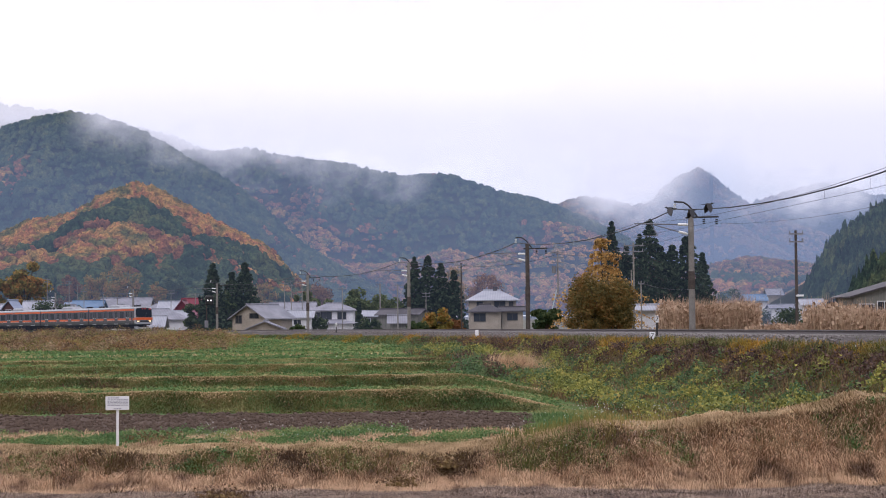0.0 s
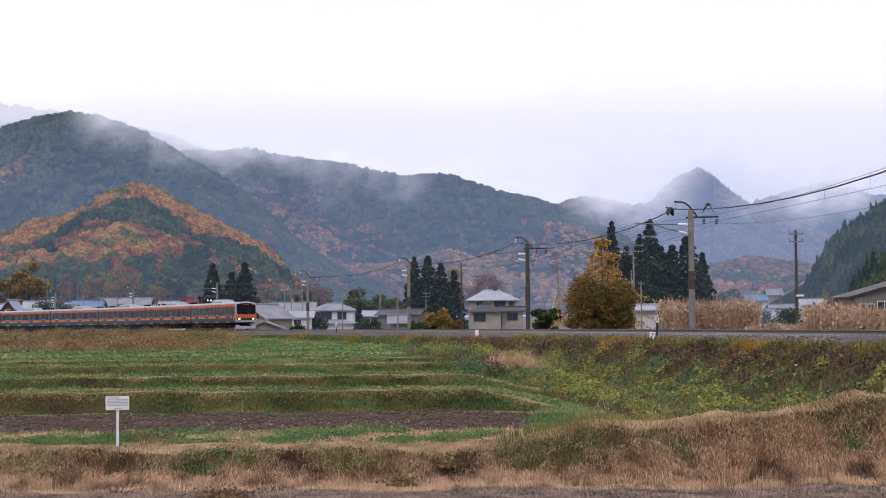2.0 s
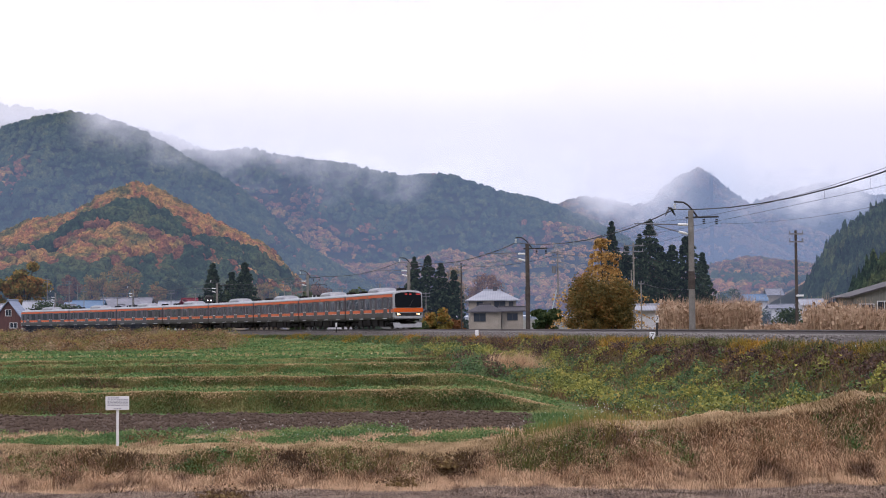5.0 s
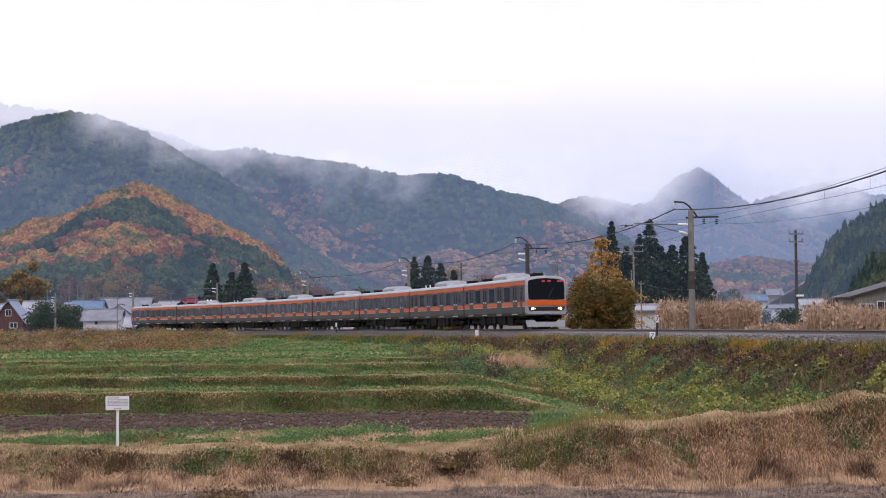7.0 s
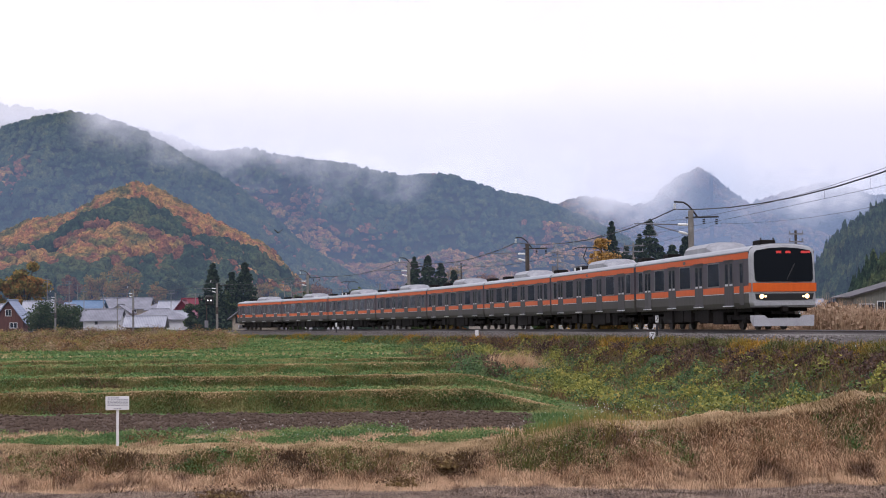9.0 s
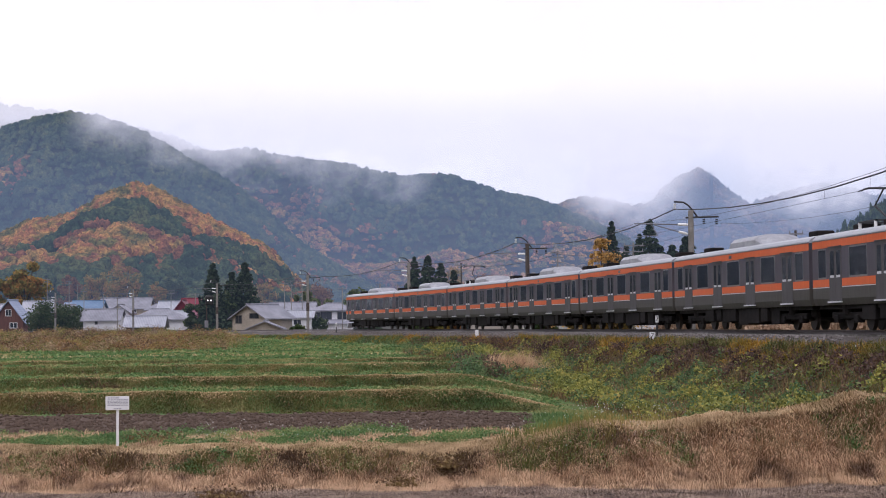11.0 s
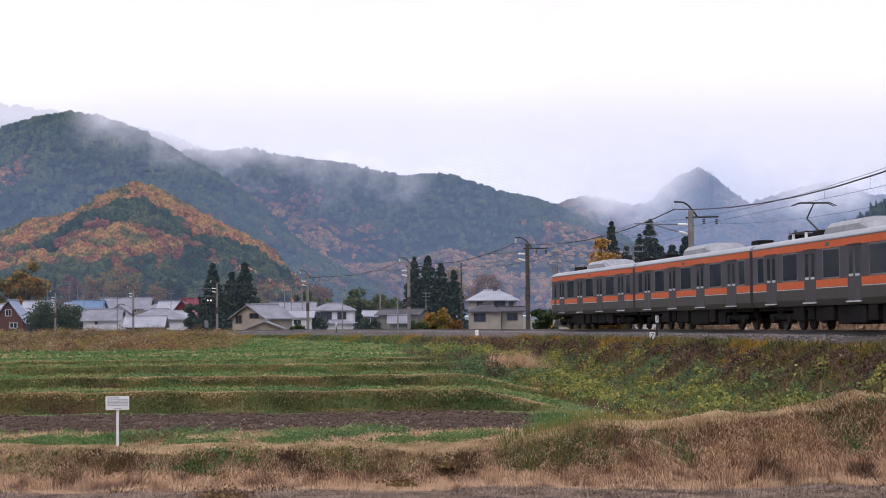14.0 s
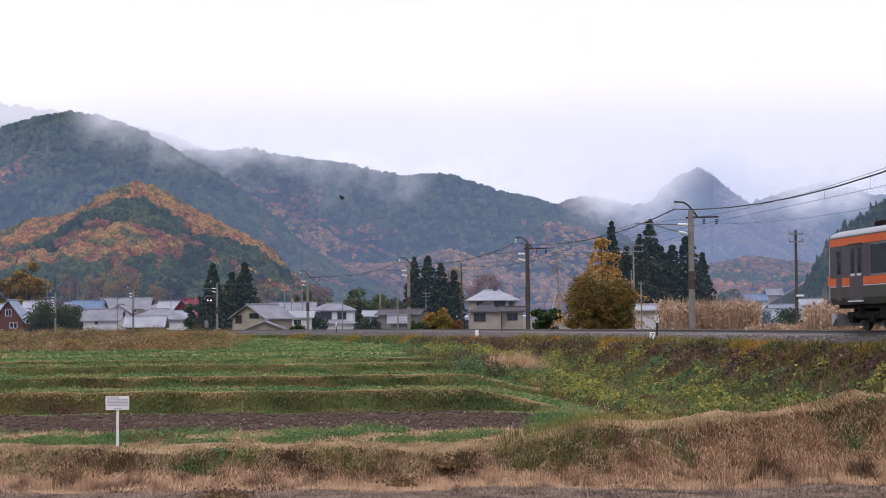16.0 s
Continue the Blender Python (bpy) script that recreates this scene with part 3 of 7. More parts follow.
def nose(t):
    """How far along the line the train's nose has come."""
    q = t - 9.0
    return 23.52 * q + 0.178 * q * q / 2


def car_pose(mid, back):
    a, b = on_line(mid - 6.9), on_line(mid + 6.9)
    d = (b - a) if not back else (a - b)
    c = (a + b) / 2
    yaw = math.degrees(math.atan2(d.y, d.x))
    tilt = -math.degrees(math.atan2(d.z, math.hypot(d.x, d.y)))
    return pose(c.x, c.y, c.z, 0, tilt, yaw)


# ---------------------------------------------------------------- hills
HILL_GROUND = surface("forest_floor", [(0.3, (0.018, 0.022, 0.013)), (0.7, (0.035, 0.032, 0.017))], 0.02, 0.4, 0.95, bump=0)


def crest_at(table, k, dist):
    """The crest line, fitted to the camera's view: bearings (in thousandths) and rises (in thousandths) at a distance.
    """
    b, r = np.array(table[::2], float), np.array(table[1::2], float)
    return np.interp(k, b, r) / 1000 * dist + EYE[2]


def hill_height(spec, x, y):
    dist, table, depth, rough, wood = spec
    k = x / dist * 1000
    top = crest_at(table, k, dist) - 1.1 * wood
    t = (y - (dist - depth)) / depth
    up = np.clip(t, 0, 1)
    prof = up ** 0.9 * (1 - 0.12 * np.sin(up * np.pi))
    back = np.clip((t - 1) * 0.9, 0, 1)
    spur = rough * (wavy(x, y, depth * 0.36, 1.0 + dist * 0.01) + 0.45 * wavy(x, y, depth * 0.15, 2.0)) * np.sin(np.clip(up, 0, 1) * np.pi)
    return 1.0 + (top - 1.0) * (prof - back) + spur


def build_hill(spec, name, label):
    dist, table, depth, rough, wood = spec
    xs = np.linspace(table[0] / 1000 * dist, table[-2] / 1000 * dist, 120)
    ys = np.linspace(dist - depth, dist + depth * 0.7, 70)
    gx, gy = np.meshgrid(xs, ys)
    gz = hill_height(spec, gx, gy)
    edge = np.minimum(1, np.minimum(np.arange(120), np.arange(119, -1, -1)) / 6.0)
    gz = gz * edge[None, :] - 3 * (1 - edge[None, :])
    nx, ny = 120, 70
    i, j = np.meshgrid(np.arange(nx - 1), np.arange(ny - 1))
    a = (j * nx + i).ravel()
    me = mesh_of(name, np.stack([gx.ravel(), gy.ravel(), gz.ravel()], 1), np.stack([a, a + 1, a + nx + 1, a + nx], 1), HILL_GROUND, True)
    return tagged(new(name, me), label, "hill", kind="structure")


# distance, crest (bearing, rise pairs fitted to the camera's view), depth, roughness, width of the crowns
HILLS = {
    "near_left": (700, [-330, 40, -280, 42, -250, 50, -230, 58, -210, 60, -185, 74.5, -172, 77.5, -162, 75, -144, 65, -122, 53, -100, 42, -90, 30, -77, 18, -60, 6], 125, 7, 4.8),
    "left": (1080, [-380, 90, -300, 98, -252, 107, -229, 114, -210, 117, -191, 114, -169, 106, -153, 97, -137, 87, -115, 74, -96, 58, -80, 42, -58, 28, -30, 10], 230, 17, 3.7),
    "middle": (1500, [-240, 70, -180, 84, -143, 95, -128, 94, -109, 96, -90, 91, -71, 89, -52, 86, -36, 82, -20, 79, -4, 81, 5, 80, 21, 74, 37, 69, 52, 66, 68, 60, 84, 53, 100, 45, 119, 32, 148, 16, 190, 5], 300, 22, 4.6),
    "far_left": (2300, [-420, 122, -330, 123, -248, 122, -216, 118, -185, 111, -153, 104, -120, 90, -60, 60], 400, 26, 6.0),
    "right_peak": (2000, [20, 46, 55, 60, 78, 68, 95, 66, 108, 62, 118, 65, 125, 73, 135, 80, 144, 83, 151, 79, 160, 71, 172, 62, 195, 52, 230, 40, 300, 36], 380, 30, 6.0),
    "right_far": (2700, [120, 40, 170, 62, 195, 70, 212, 74, 250, 66, 300, 60], 420, 30, 8.0),
    "right_low": (1200, [90, 6, 140, 26, 170, 33, 200, 30, 240, 20, 300, 12], 240, 12, 5.0),
    "right_near": (480, [199, 3, 207, 12, 213, 26, 220, 35, 230, 43, 250, 55, 290, 75, 340, 85], 110, 4, 3.2),
}
for key, spec in HILLS.items():
    build_hill(spec, "hill_" + key, "wooded autumn hillside under low mist")

def build_ring():
    """An added, unseen wooded ridge behind and beside the viewpoint, to darken reflections and low skylight."""
    angs, rads = np.radians(np.linspace(128, 412, 120)), np.linspace(260, 520, 14)
    ga, gr = np.meshgrid(angs, rads)
    t = (gr - 260) / 260
    gz = -4 + (78 + 22 * np.sin(ga * 5) + 10 * np.sin(ga * 13 + 1)) * np.sin(np.clip(t * 1.4, 0, 1) * np.pi / 2) + 3 * np.sin(ga * 60 + gr) * t
    i, j = np.meshgrid(np.arange(119), np.arange(13))
    a = (j * 120 + i).ravel()
    me = mesh_of("unseen_hill_behind", np.stack([(gr * np.cos(ga)).ravel(), (gr * np.sin(ga)).ravel(), gz.ravel()], 1), np.stack([a, a + 1, a + 121, a + 120], 1), HILL_GROUND, True)
    tagged(new("unseen_hill_behind", me), "added unseen ridge that darkens reflections and low skylight", "hill", kind="structure")


build_ring()

# ---------------------------------------------------------------- mist
def mist_sheet(name, y, x0, x1, z0, z1, material, label):
    xs, zs = np.linspace(x0, x1, 24), np.linspace(z0, z1, 10)
    gx, gz = np.meshgrid(xs, zs)
    gy = np.full_like(gx, y)
    i, j = np.meshgrid(np.arange(23), np.arange(9))
    a = (j * 24 + i).ravel()
    me = mesh_of(name, np.stack([gx.ravel(), gy.ravel(), gz.ravel()], 1), np.stack([a, a + 1, a + 25, a + 24], 1), material, True)
    return tagged(new(name, me), label, "mist", kind="structure")


# aerial haze painted in: the haze sheets glow in this blue
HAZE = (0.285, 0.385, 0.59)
# mist sheets glow in this white, in place of skylight scattered by mist
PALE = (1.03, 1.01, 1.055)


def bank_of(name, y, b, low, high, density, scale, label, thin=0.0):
    """A patch of self-glowing cloud over the bearings b (fading in and out, in thousandths), thickening from low to
    high.
    """
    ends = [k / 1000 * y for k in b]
    mist_sheet("mist_glow_backdrop", y, ends[0], ends[3], -6, 0.24 * y, mist(name, density, low / 1000 * y, high / 1000 * y, scale / y, PALE, thin, ends), label)


mist_sheet("mist_glow_backdrop", 263, -200, 200, -6, 300, mist("haze_village", 0.03, -50, -20, 0.01, HAZE, fade=(18, 30)), "glowing sheet painting thin haze over the village")
mist_sheet("mist_glow_backdrop", 440, -300, 300, -6, 500, mist("haze_near", 0.11, -50, -20, 0.01, HAZE, fade=(30, 60)), "glowing sheet painting bluish haze over the valley")
mist_sheet("mist_glow_backdrop", 742, -500, 500, -6, 800, mist("haze_mid", 0.195, -50, -20, 0.004, HAZE, fade=(78, 104)), "glowing sheet painting bluish haze before the hills")
mist_sheet("mist_glow_backdrop", 1125, -700, 700, -6, 1100, mist("haze_far", 0.05, -50, -20, 0.004, HAZE, fade=(85, 125)), "glowing sheet painting bluish haze before the middle ridge")
mist_sheet("mist_glow_backdrop", 1530, 100, 900, -6, 1500, mist("haze_peak", 0.36, -50, -20, 0.004, HAZE, ends=(110, 190, 800, 900), fade=(115, 165)), "glowing sheet painting bluish haze before the distant peak")
bank_of("wisp_crest", 748, (-215, -185, -120, -70), 92, 126, 0.72, 17, "glowing sheet as thin white mist over the wooded ridge")
bank_of("wisp_slope", 746, (-200, -160, -120, -70), 78, 118, 0.34, 26, "glowing sheet as a thin white wisp on the wooded slope")
bank_of("wisp_saddle", 1120, (-160, -130, -85, -30), 68, 104, 0.66, 21, "glowing sheet as white mist spilling through the saddle")
bank_of("wisp_middle", 1118, (-90, -58, -30, 5), 66, 102, 0.50, 24, "glowing sheet as white mist on the middle ridge")
bank_of("bank_right", 1116, (62, 90, 118, 152), 48, 82, 0.96, 15, "glowing sheet as thick white mist before the distant peak")
bank_of("bank_crest", 1114, (25, 75, 200, 300), 72, 104, 0.85, 14, "glowing sheet as white cloud base over the ridges")
bank_of("bank_far_right", 1112, (150, 185, 260, 330), 50, 88, 0.88, 18, "glowing sheet as white mist over the right-hand valley")
mist_sheet("mist_glow_backdrop", 1525, -900, 900, -6, 1500, mist("cloud_behind", 0.80, 112, 172, 0.006, PALE, 0.05, fade=(175, 245)), "glowing sheet as low white cloud behind the ridges")


# ---------------------------------------------------------------- woods on the hills
def crown_shapes(level, count, seed, pointed=0.0, rough=0.28, whole=True):
    """Unit crowns (1 wide, 1 high, foot at 0), swollen into uneven lobes; whole: with the underside."""
    out = []
    for i in range(count):
        bm = bmesh.new()
        bmesh.ops.create_icosphere(bm, subdivisions=level, radius=0.5)
        if not whole:
            bmesh.ops.delete(bm, geom=[v for v in bm.verts if v.co.z < -0.2], context="VERTS")
        bm.verts.index_update()
        vs = []
        for v in bm.verts:
            co = v.co
            off = Vector((seed + i * 3.7, i, 0))
            lobes = 1.0 - 2.2 * abs(noise.noise(co * 3.1 + off)) + 0.8 * noise.noise(co * 7.0 + off) + 0.5 * noise.noise(co * 15.0 + off)
            co = co * (1 + rough * lobes)
            z = co.z + 0.5
            w = (1 - pointed * max(0.0, min(1.0, z)) ** 1.2) * (1.2 if pointed else 1.0)
            vs.append((co.x * w, co.y * w, z))
        out.append((np.array(vs), np.array([[v.index for v in f.verts] for f in bm.faces])))
        bm.free()
    return out


def scatter(name, places, sizes, shapes, material, label, category="woodland"):
    """One mesh of many crowns; places n x 3, sizes n x 2 (width, height)."""
    rnd = np.random.default_rng(len(places))
    vs, fs, base = [], [], 0
    for p, (w, h) in zip(places, sizes):
        v, f = shapes[rnd.integers(len(shapes))]
        a = rnd.uniform(0, 6.28)
        c, s_ = np.cos(a), np.sin(a)
        q = np.stack([(v[:, 0] * c - v[:, 1] * s_) * w, (v[:, 0] * s_ + v[:, 1] * c) * w, v[:, 2] * h], 1) + p
        vs.append(q)
        fs.append(f + base)
        base += len(v)
    if not vs:
        return None
    return tagged(new(name, mesh_of(name, np.concatenate(vs), np.concatenate(fs), material)), label, category, kind="stuff")


def canopy(name, stops, scale, seed_patch=0.085, patch=0.8):
    m, n, l, b = mat(name)
    g = n.new("ShaderNodeNewGeometry")
    big, small = noise_node(n, l, seed_patch, 2, 0.6), noise_node(n, l, scale, 4, 0.7)
    wide = n.new("ShaderNodeMapRange")
    wide.inputs[1].default_value, wide.inputs[2].default_value = 0.32, 0.68
    l.new(big.outputs[0], wide.inputs[0])
    mx = n.new("ShaderNodeMix")
    mx.inputs[0].default_value = patch
    l.new(g.outputs["Random Per Island"], mx.inputs[2])
    l.new(wide.outputs[0], mx.inputs[3])
    r = ramp(n, stops)
    l.new(mx.outputs[0], r.inputs[0])
    gr = ramp(n, [(0.34, (0.38, 0.38, 0.38)), (0.5, (0.95, 0.95, 0.95)), (0.66, (1.65, 1.6, 1.45))])
    l.new(small.outputs[0], gr.inputs[0])
    l.new(mixed(n, l, 1.0, r.outputs[0], gr.outputs[0], "MULTIPLY"), b.inputs["Base Color"])
    b.inputs["Roughness"].default_value = 0.9
    b.inputs["Specular IOR Level"].default_value = 0.1
    bp = n.new("ShaderNodeBump")
    bp.inputs["Strength"].default_value, bp.inputs["Distance"].default_value = 1.0, 1.5
    l.new(small.outputs[0], bp.inputs["Height"])
    l.new(bp.outputs[0], b.inputs["Normal"])
    return m


CONIFERS = canopy("conifer_canopy", [(0.2, (0.020, 0.038, 0.022)), (0.5, (0.042, 0.068, 0.034)), (0.8, (0.078, 0.095, 0.038))], 0.7)
TURNING = canopy("autumn_canopy", [(0.15, (0.090, 0.090, 0.030)), (0.35, (0.255, 0.165, 0.053)), (0.55, (0.405, 0.217, 0.068)), (0.7, (0.315, 0.128, 0.060)), (0.88, (0.150, 0.135, 0.042))], 0.8)
RUSSET = canopy("russet_canopy", [(0.2, (0.150, 0.068, 0.042)), (0.5, (0.225, 0.090, 0.045)), (0.8, (0.135, 0.098, 0.045))], 0.7)

BIG_ROUND = crown_shapes(3, 8, 1.0, 0.0, 0.34, False)
MID_ROUND = crown_shapes(2, 10, 2.0, 0.0, 0.36, False)
MID_POINT = crown_shapes(2, 8, 3.0, 0.5, 0.32, False)
SPIKES = crown_shapes(3, 6, 4.0, 0.72, 0.5, False)


def plant_hill(key, count, round_shapes, pointed_shapes, autumn, before=None):
    """Trees over a hill, left out where the hill named before hides them from the camera."""
    spec = HILLS[key]
    dist, table, depth, rough, wood = spec
    rnd = np.random.default_rng(int(dist))
    lo, hi = max(table[0] / 1000, -0.27), min(table[-2] / 1000, 0.27)
    y = dist - depth + depth * 1.05 * rnd.random(count)
    y[: count // 7] = dist + depth * rnd.uniform(-0.03, 0.04, count // 7)
    x = (lo + (hi - lo) * rnd.random(count)) * dist
    z = hill_height(spec, x, y)
    keep = z > 2.0
    if before:
        d2, t2 = HILLS[before][:2]
        k2 = x / y * 1000
        rise = np.interp(k2, t2[::2], t2[1::2], left=0, right=0)
        keep &= (z + 2.2 * wood - EYE[2]) / y * 1000 > rise - 7
    x, y, z = x[keep], y[keep], z[keep]
    up = (y - (dist - depth)) / depth
    score = autumn(x / dist * 1000, up, x, y) + rnd.normal(0, 0.05, len(x))
    kinds = np.where(score > 0.60, 2, np.where(score > 0.5, 1, 0))
    w = wood * rnd.uniform(0.75, 1.3, len(x))
    h = wood * rnd.uniform(0.95, 1.3, len(x))
    pl = np.stack([x, y, z - 0.3 * wood], 1)
    for k, material, shapes, kind in ((0, CONIFERS, pointed_shapes, "evergreen"), (1, RUSSET, round_shapes, "russet"), (2, TURNING, round_shapes, "orange")):
        sel = kinds == k
        hh = h[sel] * ((2.0 if pointed_shapes is SPIKES else 1.25) if k == 0 else 1.0)
        scatter("woodland", pl[sel], np.stack([w[sel], hh], 1), shapes, material, kind + " autumn woodland covering a misty hillside")


def patches(x, y, size, seed):
    return 0.5 + 0.5 * wavy(x, y, size, seed)


def bump_at(v, c, w):
    return np.exp(-((v - c) / w) ** 2)


plant_hill("near_left", 2500, BIG_ROUND, BIG_ROUND[:4], lambda k, up, x, y: 0.345 + 0.30 * patches(x, y, 17, 3.0) + 0.26 * bump_at(up, 1.0, 0.16) - 0.26 * bump_at(up, 0.74, 0.15) * bump_at(k, -165, 50) + 0.20 * bump_at(up, 0.42, 0.16) * bump_at(k, -185, 45) + 0.22 * bump_at(up, 0.4, 0.4) * bump_at(k, -250, 26) - 0.16 * bump_at(up, 0.05, 0.2))
plant_hill("left", 9000, MID_ROUND, MID_POINT[:3] + MID_ROUND[:6], lambda k, up, x, y: 0.13 + 0.50 * patches(x, y, 52, 7.0) + 0.24 * bump_at(k, -250, 24) * bump_at(up, 0.5, 0.25) - 0.10 * up, "near_left")
plant_hill("middle", 10500, MID_ROUND, MID_POINT[:3] + MID_ROUND[:6], lambda k, up, x, y: 0.27 + 0.60 * patches(x, y, 80, 1.4) - 0.20 * bump_at(up, 1.0, 0.18) - 0.12 * bump_at(k, -40, 50) * bump_at(up, 0.75, 0.3) + 0.06 * (up < 0.6), "left")
plant_hill("right_peak", 4600, MID_ROUND, MID_POINT, lambda k, up, x, y: 0.36 + 0.50 * patches(x, y, 80, 4.0), "middle")
plant_hill("right_low", 3000, MID_ROUND, MID_POINT, lambda k, up, x, y: 0.38 + 0.46 * patches(x, y, 50, 5.0))
plant_hill("right_near", 1300, MID_ROUND, SPIKES, lambda k, up, x, y: 0.05 + 0.40 * patches(x, y, 30, 2.0) + 0.25 * (up < 0.3))
plant_hill("far_left", 3000, MID_ROUND, MID_ROUND, lambda k, up, x, y: 0.1 + 0.3 * patches(x, y, 90, 4.0), "left")
plant_hill("right_far", 1400, MID_ROUND, MID_POINT, lambda k, up, x, y: 0.25 + 0.4 * patches(x, y, 90, 4.0))


# ---------------------------------------------------------------- grass, weeds and leaves
def blade_mesh(name, x, y, z, h, width, a, l_, f, material, label, category, droop, least=0.35):
    """Bent blades, five points each: rooted at x, y, z, leaning towards a by l_."""
    n_ = len(x)
    dx, dy = np.cos(a) * l_, np.sin(a) * l_
    wx, wy = np.cos(f) * width / 2, np.sin(f) * width / 2
    p = np.empty((n_, 5, 3), np.float32)
    mx, my, mz = x + dx * h * 0.35, y + dy * h * 0.35, z + h * 0.6
    tx, ty, tz = x + dx * h, y + dy * h, z + h * np.clip(1.0 - droop * l_, least, 1)
    p[:, 0] = np.stack([x - wx, y - wy, z], 1)
    p[:, 1] = np.stack([x + wx, y + wy, z], 1)
    p[:, 2] = np.stack([mx + wx * 0.8, my + wy * 0.8, mz], 1)
    p[:, 3] = np.stack([mx - wx * 0.8, my - wy * 0.8, mz], 1)
    p[:, 4] = np.stack([tx, ty, tz], 1)
    b = np.arange(n_)[:, None] * 5
    tri = np.concatenate([b + [0, 1, 2], b + [0, 2, 3], b + [3, 2, 4]], 1).reshape(-1, 3)
    return tagged(new(name, mesh_of(name, p.reshape(-1, 3), tri, material)), label, category, kind="stuff")


def blades(name, x, y, height, width, lean, material, label, seed=1, lift=0.0, category="grass", droop=0.5):
    """An even growth of blades."""
    rnd = np.random.default_rng(seed)
    n_ = len(x)
    z = ground_height(x, y) - 0.02 + lift
    a, f = rnd.uniform(0, 6.283, n_), rnd.uniform(-0.9, 0.9, n_)
    l_ = lean * rnd.uniform(0.3, 1.6, n_)
    h = height * rnd.uniform(0.55, 1.25, n_)
    return blade_mesh(name, x, y, z, h, width, a, l_, f, material, label, category, droop)


def tussocks(name, cx, cy, radius, height, per, width, material, label, seed=1, hang=0.0, splay=1.0, category="grass", droop=0.5, least=0.1, lift=0.0, lying=False):
    """Grass in clumps: blades fan out from each centre, shorter at the rim; hang bends them down the slope."""
    rnd = np.random.default_rng(seed)
    i = np.repeat(np.arange(len(cx)), per)
    n_ = len(i)
    size = rnd.uniform(0.6, 1.4, len(cx))[i]
    r, a = np.sqrt(rnd.random(n_)), rnd.uniform(0, 6.283, n_)
    big = np.broadcast_to(radius, len(cx))[i] * size
    x, y = cx[i] + big * r * np.cos(a), cy[i] + big * r * np.sin(a)
    sway = rnd.normal(0, 0.45, len(cx))[i]
    vx = splay * r * np.cos(a) + rnd.normal(0, 0.12, n_) + sway
    vy = splay * r * np.sin(a) + rnd.normal(0, 0.12, n_) - hang
    h = np.broadcast_to(height, len(cx))[i] * size * (1.05 - 0.45 * r * r) * rnd.uniform(0.55, 1.15, n_)
    z = ground_height(x, y) - 0.02 + lift
    to = np.arctan2(vy, vx)
    turn = to + 1.57 + rnd.normal(0, 0.3, n_) if lying else rnd.uniform(-0.9, 0.9, n_)
    return blade_mesh(name, x, y, z, h, width, to, np.hypot(vx, vy), turn, material, label, category, droop, least)


def mounds(name, cx, cy, radius, height, per, size, material, label, seed=1, category="weeds"):
    """Low heaps of leafy growth, leaves over uneven domes."""
    rnd = np.random.default_rng(seed)
    i = np.repeat(np.arange(len(cx)), per)
    n_ = len(i)
    k = rnd.uniform(0.6, 1.4, len(cx))
    a, t = rnd.uniform(0, 6.283, n_), rnd.random(n_)
    rr = np.sqrt(1 - t * t) * rnd.uniform(0.7, 1.12, n_)
    big, tall = (np.broadcast_to(radius, len(cx)) * k)[i], (np.broadcast_to(height, len(cx)) * k[::-1])[i]
    x, y = cx[i] + big * rr * np.cos(a), cy[i] + big * rr * np.sin(a)
    z = ground_height(cx, cy)[i] + tall * t * rnd.uniform(0.75, 1.12, n_)
    return leaves(name, x, y, np.maximum(z, ground_height(x, y)), size, material, label, seed + 1, category)


def leaves(name, x, y, z, size, material, label, seed=1, category="weeds", flat=0.5):
    """Separate folded leaves, four points each."""
    rnd = np.random.default_rng(seed)
    n_ = len(x)
    c = np.stack([x, y, z], 1)
    d = rnd.normal(0, 1, (n_, 3))
    d[:, 2] = d[:, 2] * flat - 0.2
    d /= np.linalg.norm(d, axis=1, keepdims=True)
    e = np.cross(d, rnd.normal(0, 1, (n_, 3)) * [1, 1, 0.3] + [0, 0, 0.6])
    e /= np.linalg.norm(e, axis=1, keepdims=True) + 1e-6
    s = (size * rnd.uniform(0.6, 1.4, n_))[:, None]
    p = np.stack([c - d * s * 0.5, c + e * s * 0.36 - [0, 0, 0.02], c + d * s * 0.5, c - e * s * 0.36 - [0, 0, 0.02]], 1)
    b = np.arange(n_)[:, None] * 4
    tri = np.concatenate([b + [0, 1, 2], b + [0, 2, 3]], 1).reshape(-1, 3)
    return tagged(new(name, mesh_of(name, p.reshape(-1, 3), tri, material)), label, category, kind="stuff")


def wedge(count, u0, u1, y0, y1, seed, power=1.0):
    """Even cover between two bearings and two distances."""
    rnd = np.random.default_rng(seed)
    y = y0 + (y1 - y0) * rnd.random(count) ** power
    return y * (u0 + (u1 - u0) * rnd.random(count)), y


def field_y(x, y):
    return y + 1.2 * wavy(x, y * 0, 9.0, 2.0) * np.clip((y - 40) / 30, 0, 1) + 0.3 * wavy(x, y, 3.0, 5.0) - 0.045 * (x + 8) * np.clip((y - 50) / 20, 0, 1)


DRY = leafy("dry_grass", [(0.10, (0.165, 0.100, 0.069)), (0.35, (0.453, 0.291, 0.173)), (0.65, (0.769, 0.548, 0.345)), (0.92, (0.330, 0.192, 0.117))], 1.5, 0.78, lo=0.3, hi=0.7)
DRY_DARK = leafy("brown_weeds", [(0.2, (0.098, 0.060, 0.043)), (0.5, (0.194, 0.120, 0.065)), (0.8, (0.254, 0.179, 0.072))], 0.4, 0.5)
